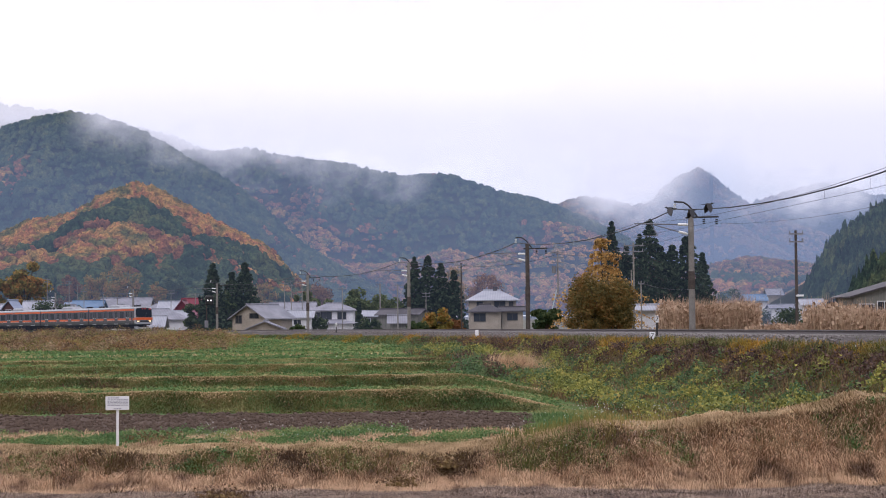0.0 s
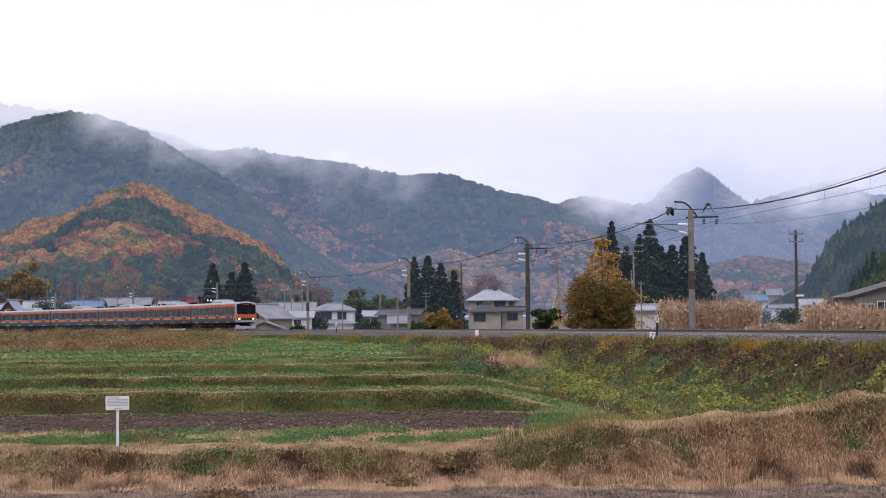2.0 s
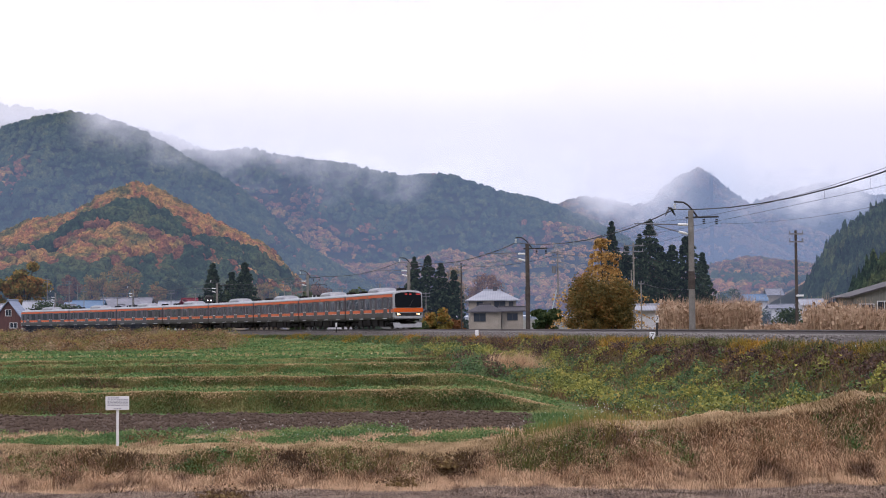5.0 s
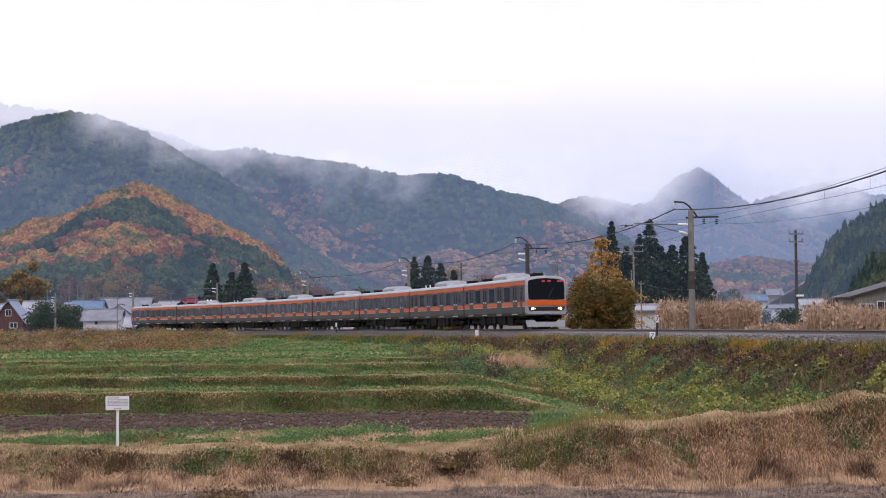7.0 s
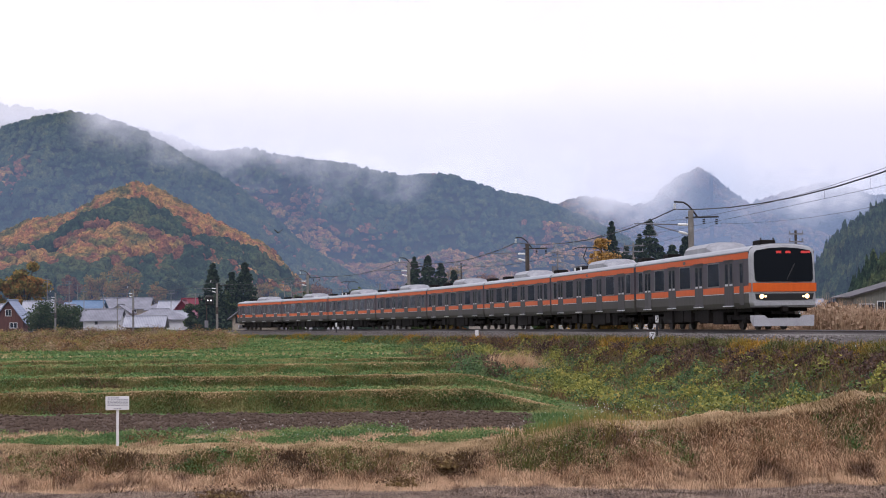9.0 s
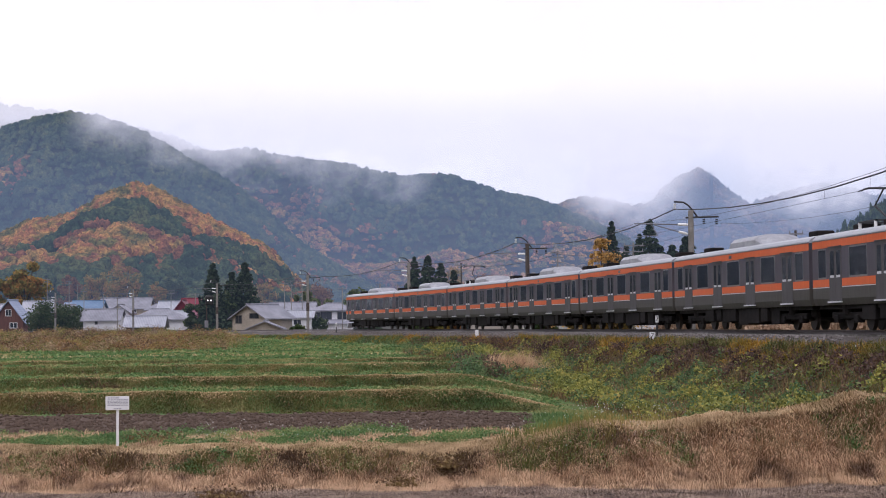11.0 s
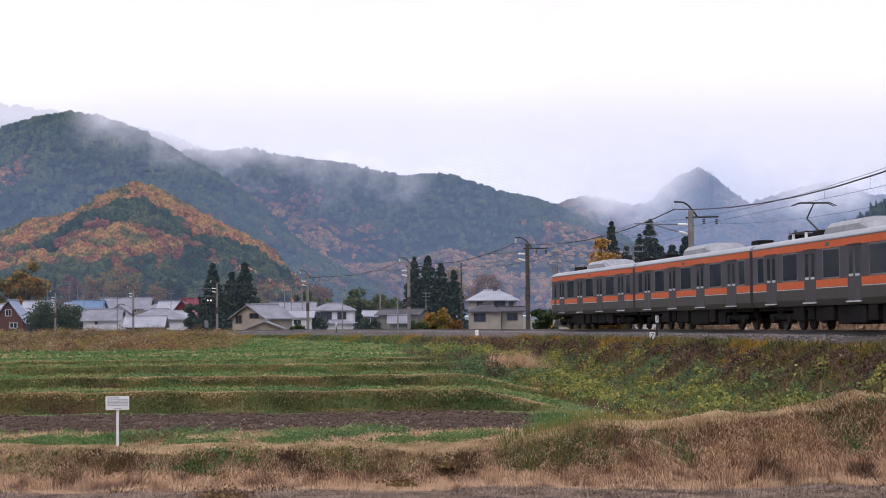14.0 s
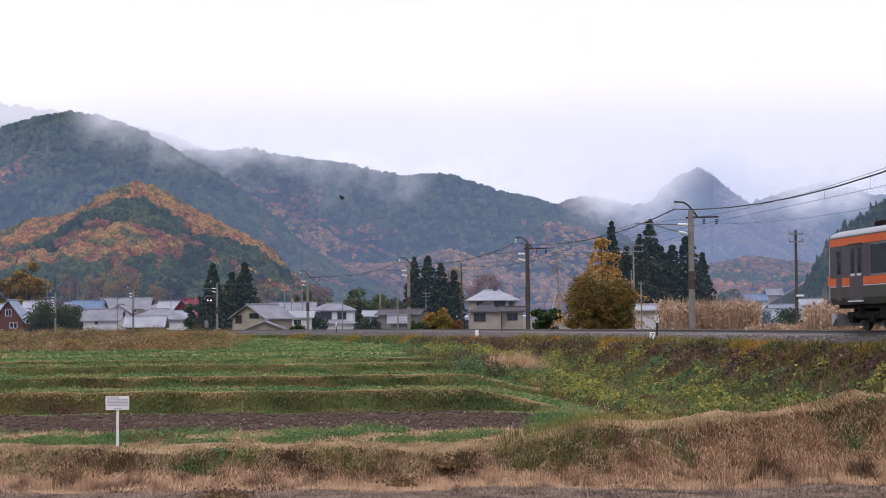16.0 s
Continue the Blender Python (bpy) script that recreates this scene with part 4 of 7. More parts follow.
GREEN = leafy("green_grass", [(0.1, (0.075, 0.130, 0.050)), (0.4, (0.114, 0.207, 0.070)), (0.65, (0.196, 0.259, 0.089)), (0.85, (0.346, 0.290, 0.128))], 0.3, 0.6)
OLIVE = leafy("olive_grass", [(0.1, (0.078, 0.099, 0.032)), (0.4, (0.143, 0.158, 0.044)), (0.65, (0.247, 0.224, 0.063)), (0.85, (0.390, 0.289, 0.101))], 0.25, 0.6)
STRAW_PALE = leafy("pale_straw", [(0.2, (0.315, 0.220, 0.106)), (0.5, (0.495, 0.351, 0.190)), (0.8, (0.630, 0.461, 0.265))], 1.2, 0.7)
# first, near-black stop paints shadow gaps between the leaf clumps
KUDZU = leafy("vine_leaves_gap_shade", [(0.05, (0.045, 0.050, 0.020)), (0.28, (0.125, 0.145, 0.044)), (0.52, (0.25, 0.26, 0.066)), (0.75, (0.44, 0.39, 0.100)), (0.95, (0.30, 0.18, 0.060))], 0.9, 0.62, lo=0.3, hi=0.7)
VINE_GREEN = leafy("bank_grass", [(0.1, (0.060, 0.110, 0.054)), (0.5, (0.108, 0.180, 0.078)), (0.85, (0.210, 0.234, 0.089))], 0.8, 0.6, lo=0.3, hi=0.7)
DEAD_VINE = leafy("dead_vines", [(0.1, (0.045, 0.030, 0.031)), (0.45, (0.092, 0.058, 0.050)), (0.75, (0.165, 0.100, 0.070)), (0.95, (0.26, 0.165, 0.09))], 0.8, 0.5)
GOLD = leafy("yellow_weeds", [(0.1, (0.140, 0.126, 0.028)), (0.4, (0.322, 0.224, 0.035)), (0.7, (0.476, 0.266, 0.042)), (0.95, (0.364, 0.140, 0.035))], 0.35, 0.55)
BRAMBLE = leafy("brambles", [(0.1, (0.130, 0.065, 0.039)), (0.5, (0.286, 0.143, 0.065)), (0.9, (0.390, 0.247, 0.104))], 0.5, 0.5)
# olive grass toned down: shade on upright terrace banks put into its colour
RISER = leafy("shaded_olive_grass", [(0.1, (0.064, 0.084, 0.034)), (0.4, (0.129, 0.141, 0.047)), (0.65, (0.201, 0.190, 0.067)), (0.9, (0.306, 0.233, 0.101))], 0.5, 0.6)
RANK = leafy("rank_grass", [(0.1, (0.187, 0.125, 0.081)), (0.5, (0.328, 0.226, 0.138)), (0.9, (0.468, 0.335, 0.203))], 0.5, 0.5)
LIP = leafy("terrace_lip_grass", [(0.1, (0.250, 0.206, 0.085)), (0.5, (0.425, 0.312, 0.150)), (0.9, (0.625, 0.450, 0.247))], 0.6, 0.5)
PETAL = plain("white_petals", (0.55, 0.54, 0.50), 0.8)


def plant_fields():
    # stubble litter on the nearest field
    x, y = wedge(34000, -0.27, 0.27, 39.5, 43.9, 11)
    blades("straw_litter", x, y, 0.10, 0.02, 1.7, leafy("litter", [(0.15, (0.080, 0.056, 0.046)), (0.45, (0.26, 0.188, 0.145)), (0.8, (0.46, 0.35, 0.265))], 0.9, 0.4), "flattened straw and stalks on the harvested field", 12, category="straw")
    # the long dry bank: clumps of hanging grass, leafy weeds and dead stalks; face darker, lip paler, for its shading
    rnd = np.random.default_rng(5)
    cx, cy = wedge(8200, -0.265, 0.265, 43.0, 47.4, 13)
    f, u = field_y(cx, cy), cx / cy
    right = np.clip((u - 0.085) / 0.05, 0, 1)
    big = wavy(cx, cy, 1.1, 6.0) + 0.6 * wavy(cx, cy, 3.3, 9.0) + rnd.normal(0, 0.28, len(cx))
    zone = np.where(f < 44.35, 0, np.where(f < 45.15, 1, 2))
    green = (zone == 1) & (big > 0.30 + 0.42 * right)
    green |= (zone == 2) & (big > 1.2) & (u < 0.1)
    dark = ((zone == 1) & (big < -0.05 - 0.35 * right)) | ((zone == 0) & (big < -0.85))
    rest = ~green & ~dark & ((zone > 0) | (f > 43.35 + 0.25 * wavy(cx, cy, 1.6, 2.0)))
    low = np.clip((45.35 - f) / 0.55, 0.35, 1.0)
    a, b, c = rest & (zone == 0), rest & (zone == 1), rest & (zone == 2)
    tussocks("dry_grass", cx[a], cy[a], 0.30, 0.20 + 0.08 * right[a], 30, 0.014, DRY, "long dry tan grass lying along the foot of the bank", 14, 1.3, 1.2, lying=True)
    tussocks("dry_grass", cx[b], cy[b], 0.18, (0.26 + 0.1 * right[b]) * low[b], 24, 0.013, DRY, "long dry tan grass hanging down the bank", 15, 0.9)
    tussocks("dry_grass", cx[c], cy[c], 0.28, 0.12 + 0.07 * right[c], 26, 0.018, STRAW_PALE, "pale straw grass lying over the crest of the bank", 16, 1.5, 1.3, lying=True)
    q = np.arange(len(cx)) % 3 > 0
    tussocks("bank_weeds", cx[dark], cy[dark], 0.17, 0.20 * low[dark], 22, 0.018, DRY_DARK, "withered dark brown weeds on the bank", 17, 0.4)
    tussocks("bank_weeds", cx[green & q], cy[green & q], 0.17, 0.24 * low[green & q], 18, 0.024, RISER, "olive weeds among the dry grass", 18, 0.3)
    mounds("bank_weeds", cx[green & ~q], cy[green & ~q], 0.22, 0.22 * low[green & ~q], 30, 0.06, GREEN, "green leafy weeds among the dry grass", 19)
    # tall weeds and white asters on the crest
    x, y = wedge(2400, 0.03, 0.13, 44.3, 46.3, 17)
    keep = (np.random.default_rng(3).random(len(x)) < 0.25 + 0.55 * (wavy(x, y, 1.8, 2.0) > 0.1))
    x, y = x[keep], y[keep]
    blades("tall_weeds", x, y, 0.38, 0.012, 0.35, OLIVE, "tall thin weeds on the bank's crest", 18)
    rnd = np.random.default_rng(19)
    fx, fy = wedge(3200, 0.035, 0.135, 43.6, 47.4, 20)
    on = (wavy(fx, fy, 1.1, 2.0) + rnd.normal(0, 0.4, len(fx)) > 0.25) & (np.abs(field_y(fx, fy) - 45.2) < 0.75) & (rnd.random(len(fx)) < 0.85)
    fx, fy = fx[on], fy[on]
    leaves("asters", fx, fy, ground_height(fx, fy) + rnd.uniform(0.25, 0.55, len(fx)), 0.03, PETAL, "small white wild asters in bloom", 21, "flowers")
    fx, fy = wedge(160, -0.14, 0.0, 46, 50.5, 22)
    leaves("asters", fx, fy, ground_height(fx, fy) + rnd.uniform(0.2, 0.5, len(fx)), 0.03, PETAL, "small white wild asters in bloom", 23, "flowers")
    # green strip behind the crest
    cx, cy = wedge(1500, -0.265, 0.06, 46.6, 50.9, 24)
    pick = wavy(cx, cy, 1.5, 3.0) + 0.5 * wavy(cx, cy, 0.6, 1.0)
    ok = (pick > -0.1) & (cx / cy < 0.02 + 0.02 * pick)
    mounds("green_weeds", cx[ok], cy[ok], 0.30, 0.16 + 0.10 * np.clip(pick[ok], 0, 1.2), 34, 0.06, GREEN, "low green weeds beside the ploughed field", 25)
    tussocks("dry_grass", cx[~ok], cy[~ok], 0.24, 0.22, 16, 0.018, DRY, "dry tufts beside the ploughed field", 26, 0.2)
    # terraces: grassy risers with shade put into darker colours, pale straw lips, short green treads
    g = np.random.default_rng(81)

    def onto(c, n_, spread):
        x = (-0.265 + 0.325 * g.random(n_)) * c
        y = np.full(n_, c)
        for _ in range(4):
            y = y - (field_y(x, y) - c) * 0.9
        y = y + g.uniform(-spread, spread, n_)
        d, s = line_distance(x, y)
        return x[d > 3.4], y[d > 3.4]

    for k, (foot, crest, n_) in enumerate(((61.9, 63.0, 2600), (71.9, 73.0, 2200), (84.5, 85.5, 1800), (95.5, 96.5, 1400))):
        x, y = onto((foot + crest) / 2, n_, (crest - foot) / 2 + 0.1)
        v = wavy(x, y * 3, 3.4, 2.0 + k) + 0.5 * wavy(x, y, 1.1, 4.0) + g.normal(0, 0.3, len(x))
        for q, material, label in ((v > 0.45, GREEN, "green grass on a terrace bank"), ((v <= 0.45) & (v > -0.55), RISER, "olive grass on a terrace bank, toned dark for shade"), (v <= -0.55, DRY_DARK, "withered brown grass on a terrace bank")):
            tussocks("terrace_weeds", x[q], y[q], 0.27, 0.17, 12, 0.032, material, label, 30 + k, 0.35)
        x, y = onto(crest + 0.25, int(n_ * 0.42), 0.4)
        ok = wavy(x, y, 4.0, 4.0 + k) + 0.5 * wavy(x, y, 1.3, k) + g.normal(0, 0.35, len(x)) > -0.1 + 0.12 * k
        tussocks("terrace_lip", x[ok], y[ok], 0.34, 0.09, 14, 0.028, LIP, "yellowed straw grass along a terrace lip", 40 + k, 1.1, 1.2, lift=0.10, lying=True)
    for k, (near, far, n_) in enumerate(((63.6, 71.0, 2000), (73.5, 84.0, 2200), (86.0, 95.0, 1700), (97.0, 104.0, 1400))):
        x, y = onto((near + far) / 2, n_, (far - near) / 2)
        v = wavy(x, y * 2, 5.0, 6.0 + k) + g.normal(0, 0.45, len(x))
        lush = v > 0.1
        mounds("terrace_weeds", x[lush], y[lush], 0.50, 0.12, 18, 0.115, GREEN, "short green plants on a field terrace", 50 + k)
        tussocks("terrace_weeds", x[~lush], y[~lush], 0.45, 0.10, 10, 0.04, OLIVE, "olive grass on a field terrace", 60 + k, 0.3, 1.2, lying=True)
    # the green strip between the near bank and the embankment
    cx, cy = wedge(1500, 0.035, 0.15, 47.5, 63.0, 96)
    d, s = line_distance(cx, cy)
    ok = (d > 4.5) & (cx / cy > 0.05 + 0.01 * wavy(cx, cy, 2.0, 1.0))
    tussocks("strip_grass", cx[ok], cy[ok], 0.40, 0.20, 20, 0.025, GREEN, "fresh green grass along the foot of the embankment", 97, 0.2)
    x, y = wedge(52000, -0.27, 0.02, 100.0, 270.0, 32, 1.2)
    d, s = line_distance(x, y)
    keep = d > 3.0
    x, y, d = x[keep], y[keep], d[keep]
    u = x / y
    brown = (u + 0.016 * wavy(x, y, 14.0, 3.0) + 0.008 * wavy(x, y, 4.0, 1.0) < -0.128) & (y + 12 * wavy(x, y, 20.0, 5.0) > 146)
    strip_y = (np.abs(field_y(x, y) - 116) < 2.0) & (np.random.default_rng(2).random(len(x)) < 0.6)
    g = ~brown & ~strip_y
    leaves("terrace_weeds", x[g], y[g], ground_height(x[g], y[g]) + 0.06, 0.26, GREEN, "green grass on the farther fields", 33)
    blades("dry_grass", x[strip_y], y[strip_y], 0.25, 0.05, 0.6, STRAW_PALE, "straw-coloured grass along the far field edge", 34)
    # rank weeds heaped below the railway
    cx, cy = wedge(620, -0.265, -0.118, 140.0, 262.0, 35)
    d, s = line_distance(cx, cy)
    v = wavy(cx, cy, 9.0, 5.0) + 0.6 * wavy(cx, cy, 3.0, 2.0)
    tall = np.clip(1.0 + 0.5 * wavy(cx, cy, 7.0, 8.0), 0.25, 1.3)
    pick = np.random.default_rng(4).integers(0, 5, len(cx)) + np.where(v > 0.3, 1, np.where(v < -0.3, -1, 0))
    for k, (material, label) in enumerate(((DEAD_VINE, "dark withered weeds heaped below the railway"), (DRY_DARK, "rank brown weeds below the railway"), (RANK, "tan dry grass heaped below the railway"), (OLIVE, "rank olive weeds below the railway"), (BRAMBLE, "rusty brambles below the railway"))):
        q = (np.clip(pick, 0, 4) == k) & (d > 3.2)
        mounds("rank_weeds", cx[q], cy[q], 1.5, tall[q], 210, 0.125, material, label, 36 + k)


def plant_embankment():
    rnd = np.random.default_rng(41)
    n_ = 190000
    s = -190 + 216 * rnd.random(n_) ** 0.68
    off = 2.9 + 7.5 * rnd.random(n_)
    p = np.array([on_line(a, b) for a, b in zip(s, off)])
    x, y = p[:, 0], p[:, 1]
    z = ground_height(x, y)
    b = base_height(x, y)
    keep = ((z > b + 0.12) | ((s > -45) & (field_y(x, y) > 46.2))) & (np.abs(x / y) < 0.27)
    x, y, z, s, off = x[keep], y[keep], z[keep], s[keep], off[keep]
    vine = rnd.random(len(x)) < np.clip((s + 82) / 30, 0.0, 1.0)
    streak = wavy(x + 0.7 * z * 4, z * 2.2 + y * 0.3, 0.85, 2.0)
    hump = 0.42 * wavy(x, y, 1.1, 2.0) + 0.36 * streak + 0.12 * wavy(x, y, 0.45, 6.0) + 0.30
    dead = 1.08 - 0.40 * (off - 2.9) + 0.42 * wavy(x, y, 2.2, 4.0) - 0.35 * streak + rnd.normal(0, 0.13, len(x))
    gilt = 0.6 * wavy(x, y, 2.8, 7.0) + 0.35 * streak + rnd.normal(0, 0.14, len(x))
    hump = hump * np.clip((off - 3.0) / 0.9, 0.1, 1.0)
    lifted = z + rnd.random(len(x)) ** 2 * 0.20 + hump * 0.95
    for k, (sel, material, label) in enumerate(((dead > 0.45, DEAD_VINE, "withered purple-brown vines on the upper embankment"), ((dead <= 0.45) & (gilt > -0.05), KUDZU, "yellowing vine leaves on the embankment"), ((dead <= 0.45) & (gilt <= -0.05), VINE_GREEN, "green vine leaves on the embankment"))):
        q = vine & sel
        leaves("bank_vines", x[q], y[q], lifted[q], 0.105, material, label, 42 + k)
    gr = ~vine & (rnd.random(len(x)) < 0.75)
    blades("bank_grass", x[gr], y[gr], 0.32, 0.045, 0.7, VINE_GREEN, "green grass on the railway embankment", 43)
    mixb = vine & (rnd.random(len(x)) < 0.16)
    blades("bank_stalks", x[mixb], y[mixb], 0.55, 0.02, 0.8, DRY_DARK, "dry brown stalks on the embankment", 44, lift=0.1)
    # the rank verge along the ballast
    n_ = 1500
    s = -230 + 254 * rnd.random(n_) ** 0.6
    p = np.array([on_line(a, 2.75 + 0.8 * b) for a, b in zip(s, rnd.random(n_))])
    gold = wavy(s, s * 0, 3.2, 1.0) + rnd.normal(0, 0.25, n_)
    for k, (q, material, tall, label) in enumerate(((gold > 0.35, GOLD, 0.5, "yellow and orange autumn weeds along the ballast"), ((gold <= 0.35) & (gold > -0.5), OLIVE, 0.36, "olive weeds along the ballast"), (gold <= -0.5, DEAD_VINE, 0.30, "withered brown weeds along the ballast"))):
        tussocks("verge_grass", p[q, 0], p[q, 1], 0.38, tall, 22, 0.03, material, label, 45 + k, 0.2)
    s = -42 + 62 * rnd.random(420)
    p = np.array([on_line(a, 2.35 + 0.8 * b) for a, b in zip(s, rnd.random(420))])
    gold = wavy(s, s * 0, 3.2, 1.0) + rnd.normal(0, 0.2, 420)
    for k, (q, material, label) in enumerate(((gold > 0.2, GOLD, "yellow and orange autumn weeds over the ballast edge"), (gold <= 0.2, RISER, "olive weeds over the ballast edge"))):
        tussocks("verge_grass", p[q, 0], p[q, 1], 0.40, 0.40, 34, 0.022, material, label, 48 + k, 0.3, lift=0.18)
    # a tall pinkish plume-grass clump and a dark shrubby patch at the bend of the bank
    cx, cy = np.array([2.2, 2.9, 3.5, 2.6, 3.9]), np.array([84.0, 84.6, 83.6, 85.2, 84.9])
    tussocks("plume_grass", cx, cy, 0.75, 1.25, 420, 0.02, DRY, "tall pinkish dry plume grass at the foot of the embankment", 91, 0.15, 0.8, droop=0.3)
    cx, cy = wedge(26, 0.012, 0.056, 78.0, 90.0, 92)
    mounds("bank_weeds", cx, cy, 0.8, 0.65, 190, 0.11, VINE_GREEN, "dark green weeds at the foot of the embankment", 93)
    cx, cy = wedge(22, 0.004, 0.05, 80.0, 92.0, 94)
    mounds("bank_weeds", cx, cy, 0.7, 0.7, 170, 0.11, DEAD_VINE, "withered weeds at the foot of the embankment", 95)


plant_fields()
plant_embankment()


def build_clods():
    x, y = wedge(7000, -0.27, 0.05, 50.8, 61.5, 51)
    z = ground_height(x, y)
    rnd = np.random.default_rng(52)
    w = rnd.uniform(0.03, 0.15, len(x))
    scatter("soil_clods", np.stack([x, y, z - 0.03], 1), np.stack([w, w * 0.7], 1), [(v, f) for v, f in crown_shapes(1, 5, 8.0, 0.0, 0.35)], SOIL, "turned clods of dark soil in the ploughed field", "soil")


build_clods()


# ---------------------------------------------------------------- trees
BARK = surface("bark", [(0.3, (0.05, 0.04, 0.03)), (0.7, (0.10, 0.08, 0.06))], 3, 20, 0.95)
DARK_NEEDLE = leafy("dark_needles", [(0.1, (0.018, 0.034, 0.02)), (0.5, (0.032, 0.052, 0.028)), (0.9, (0.055, 0.075, 0.038))], 0.3, 0.3, through_light=0.1)
LARCH = leafy("larch_needles", [(0.1, (0.26, 0.155, 0.055)), (0.5, (0.44, 0.26, 0.085)), (0.9, (0.52, 0.34, 0.12))], 0.5, 0.4)
BUSH_ORANGE = leafy("turning_leaves", [(0.05, (0.088, 0.105, 0.028)), (0.4, (0.192, 0.158, 0.039)), (0.7, (0.336, 0.195, 0.049)), (0.95, (0.448, 0.180, 0.056))], 0.45, 0.5)
BUSH_GREEN = leafy("bush_leaves", [(0.1, (0.025, 0.050, 0.020)), (0.5, (0.050, 0.075, 0.027)), (0.9, (0.094, 0.112, 0.044))], 0.4, 0.3)
BAMBOO = leafy("pale_green_leaves", [(0.1, (0.06, 0.085, 0.03)), (0.5, (0.09, 0.12, 0.045)), (0.9, (0.14, 0.15, 0.06))], 0.3, 0.3)
ROUND_BUSH = leafy("olive_bush_leaves", [(0.05, (0.070, 0.068, 0.024)), (0.4, (0.139, 0.108, 0.034)), (0.7, (0.221, 0.132, 0.038)), (0.97, (0.295, 0.128, 0.043))], 0.6, 0.55)
RUST_LEAF = leafy("rust_leaves", [(0.1, (0.11, 0.05, 0.025)), (0.5, (0.20, 0.09, 0.035)), (0.9, (0.26, 0.14, 0.05))], 0.3, 0.4)


def leaf_cloud(c, size, seed, flat=0.8):
    """Verts and triangles of free leaves round the centres c."""
    rnd = np.random.default_rng(seed)
    n_ = len(c)
    d = rnd.normal(0, 1, (n_, 3)) * [1, 1, flat]
    d /= np.linalg.norm(d, axis=1, keepdims=True)
    e = np.cross(d, rnd.normal(0, 1, (n_, 3)))
    e /= np.linalg.norm(e, axis=1, keepdims=True) + 1e-6
    s = (size * rnd.uniform(0.6, 1.4, n_))[:, None]
    p = np.stack([c - d * s * 0.5, c + e * s * 0.4, c + d * s * 0.5, c - e * s * 0.4], 1)
    b = np.arange(n_)[:, None] * 4
    return p.reshape(-1, 3), np.concatenate([b + [0, 1, 2], b + [0, 2, 3]], 1).reshape(-1, 3)


def crown_part(tree, c, size, material, seed, label=""):
    v, f = leaf_cloud(c, size, seed)
    ob = new("crown", mesh_of("crown", v, f, material))
    ob.parent = tree
    return tagged(ob, label)


def ground_at(x, y):
    return float(ground_height(np.array([x]), np.array([y]))[0])


def broad_tree(b, d, width, top, material, label, leaf=0.28, count=5000, seed=1, low=0.12, category="tree", lumps=34):
    """A tapered trunk with limbs and a crown of clumps with gaps. b: bearing in thousandths, fitted to the camera's
    view; top: height of the tip.
    """
    x, y = b / 1000 * d, d
    z = ground_at(x, y)
    h = top - z
    tree = thing("tree" if category == "tree" else "bush", pose(x, y, z), label, category)
    rnd = np.random.default_rng(seed)
    bm = bmesh.new()
    cyl(bm, (0, 0, -0.3), (0, 0, h * 0.45), 0.035 * h, 0.02 * h)
    clumps = []
    for i in range(lumps):
        a, r = rnd.uniform(0, 6.283), width / 2 * math.sqrt(rnd.uniform(0.03, 1.0))
        q = r / (width / 2)
        zz = h * (low + (1 - low) * (0.48 + 0.44 * rnd.uniform(-1, 1) * math.sqrt(max(0.05, 1 - 0.9 * q * q))))
        p = Vector((r * math.cos(a) * 0.86, r * math.sin(a) * 0.86, zz))
        clumps.append((p, width * rnd.uniform(0.10, 0.20)))
        if i % 3 == 0:
            cyl(bm, (0, 0, h * rnd.uniform(0.15, 0.42)), p, 0.012 * h, 0.004 * h, 5)
    part("trunk", bm, BARK, tree)
    pts = []
    for p, r in clumps:
        n_ = count // len(clumps)
        v = rnd.normal(0, 1, (n_, 3))
        v /= np.linalg.norm(v, axis=1, keepdims=True)
        pts.append(np.array(p) + v * (r * rnd.uniform(0.45, 1.05, (n_, 1))) * [1, 1, 0.85])
    pts = np.concatenate(pts)
    pts[:, 2] = np.clip(pts[:, 2], 0.05, None)
    crown_part(tree, pts, leaf, material, seed)
    return tree


def conifer(b, d, width, top, material=None, label="dark green cedar tree", count=5200, leaf=0.42, seed=1, taper=0.85):
    """A straight trunk with drooping tiers."""
    x, y = b / 1000 * d, d
    z = ground_at(x, y)
    h = top - z
    tree = thing("conifer_tree", pose(x, y, z), label, "tree")
    rnd = np.random.default_rng(seed)
    bm = bmesh.new()
    cyl(bm, (0, 0, -0.3), (0, 0, h * 0.98), 0.02 * h, 0.003 * h)
    pts = []
    tiers = int(h * 1.5)
    for i in range(tiers):
        t = max(0.0, (i + rnd.uniform(-0.3, 0.3)) / tiers)
        zz = h * (0.10 + 0.89 * t)
        reach = width * 1.15 * (1.01 - max(taper, 0.98) * t ** 1.1) * rnd.uniform(0.75, 1.15)
        for a in np.linspace(0, 6.283, 8)[:-1] + rnd.uniform(0, 6):
            L = reach * rnd.uniform(0.65, 1.15)
            n_ = max(4, int(count / tiers / 7))
            q = rnd.random(n_) ** 0.6
            side = rnd.normal(0, 0.16, n_) * L * (1.2 - q)
            pts.append(np.stack([np.cos(a) * q * L - np.sin(a) * side, np.sin(a) * q * L + np.cos(a) * side, zz - 0.30 * L * q ** 1.6 + rnd.normal(0, 0.12, n_)], 1))
            if i % 2 == 0:
                cyl(bm, (0, 0, zz), (math.cos(a) * L * 0.9, math.sin(a) * L * 0.9, zz - 0.26 * L), 0.004 * h, 0.001 * h, 4)
    part("trunk", bm, BARK, tree)
    crown_part(tree, np.concatenate(pts), leaf, material or DARK_NEEDLE, seed)
    return tree


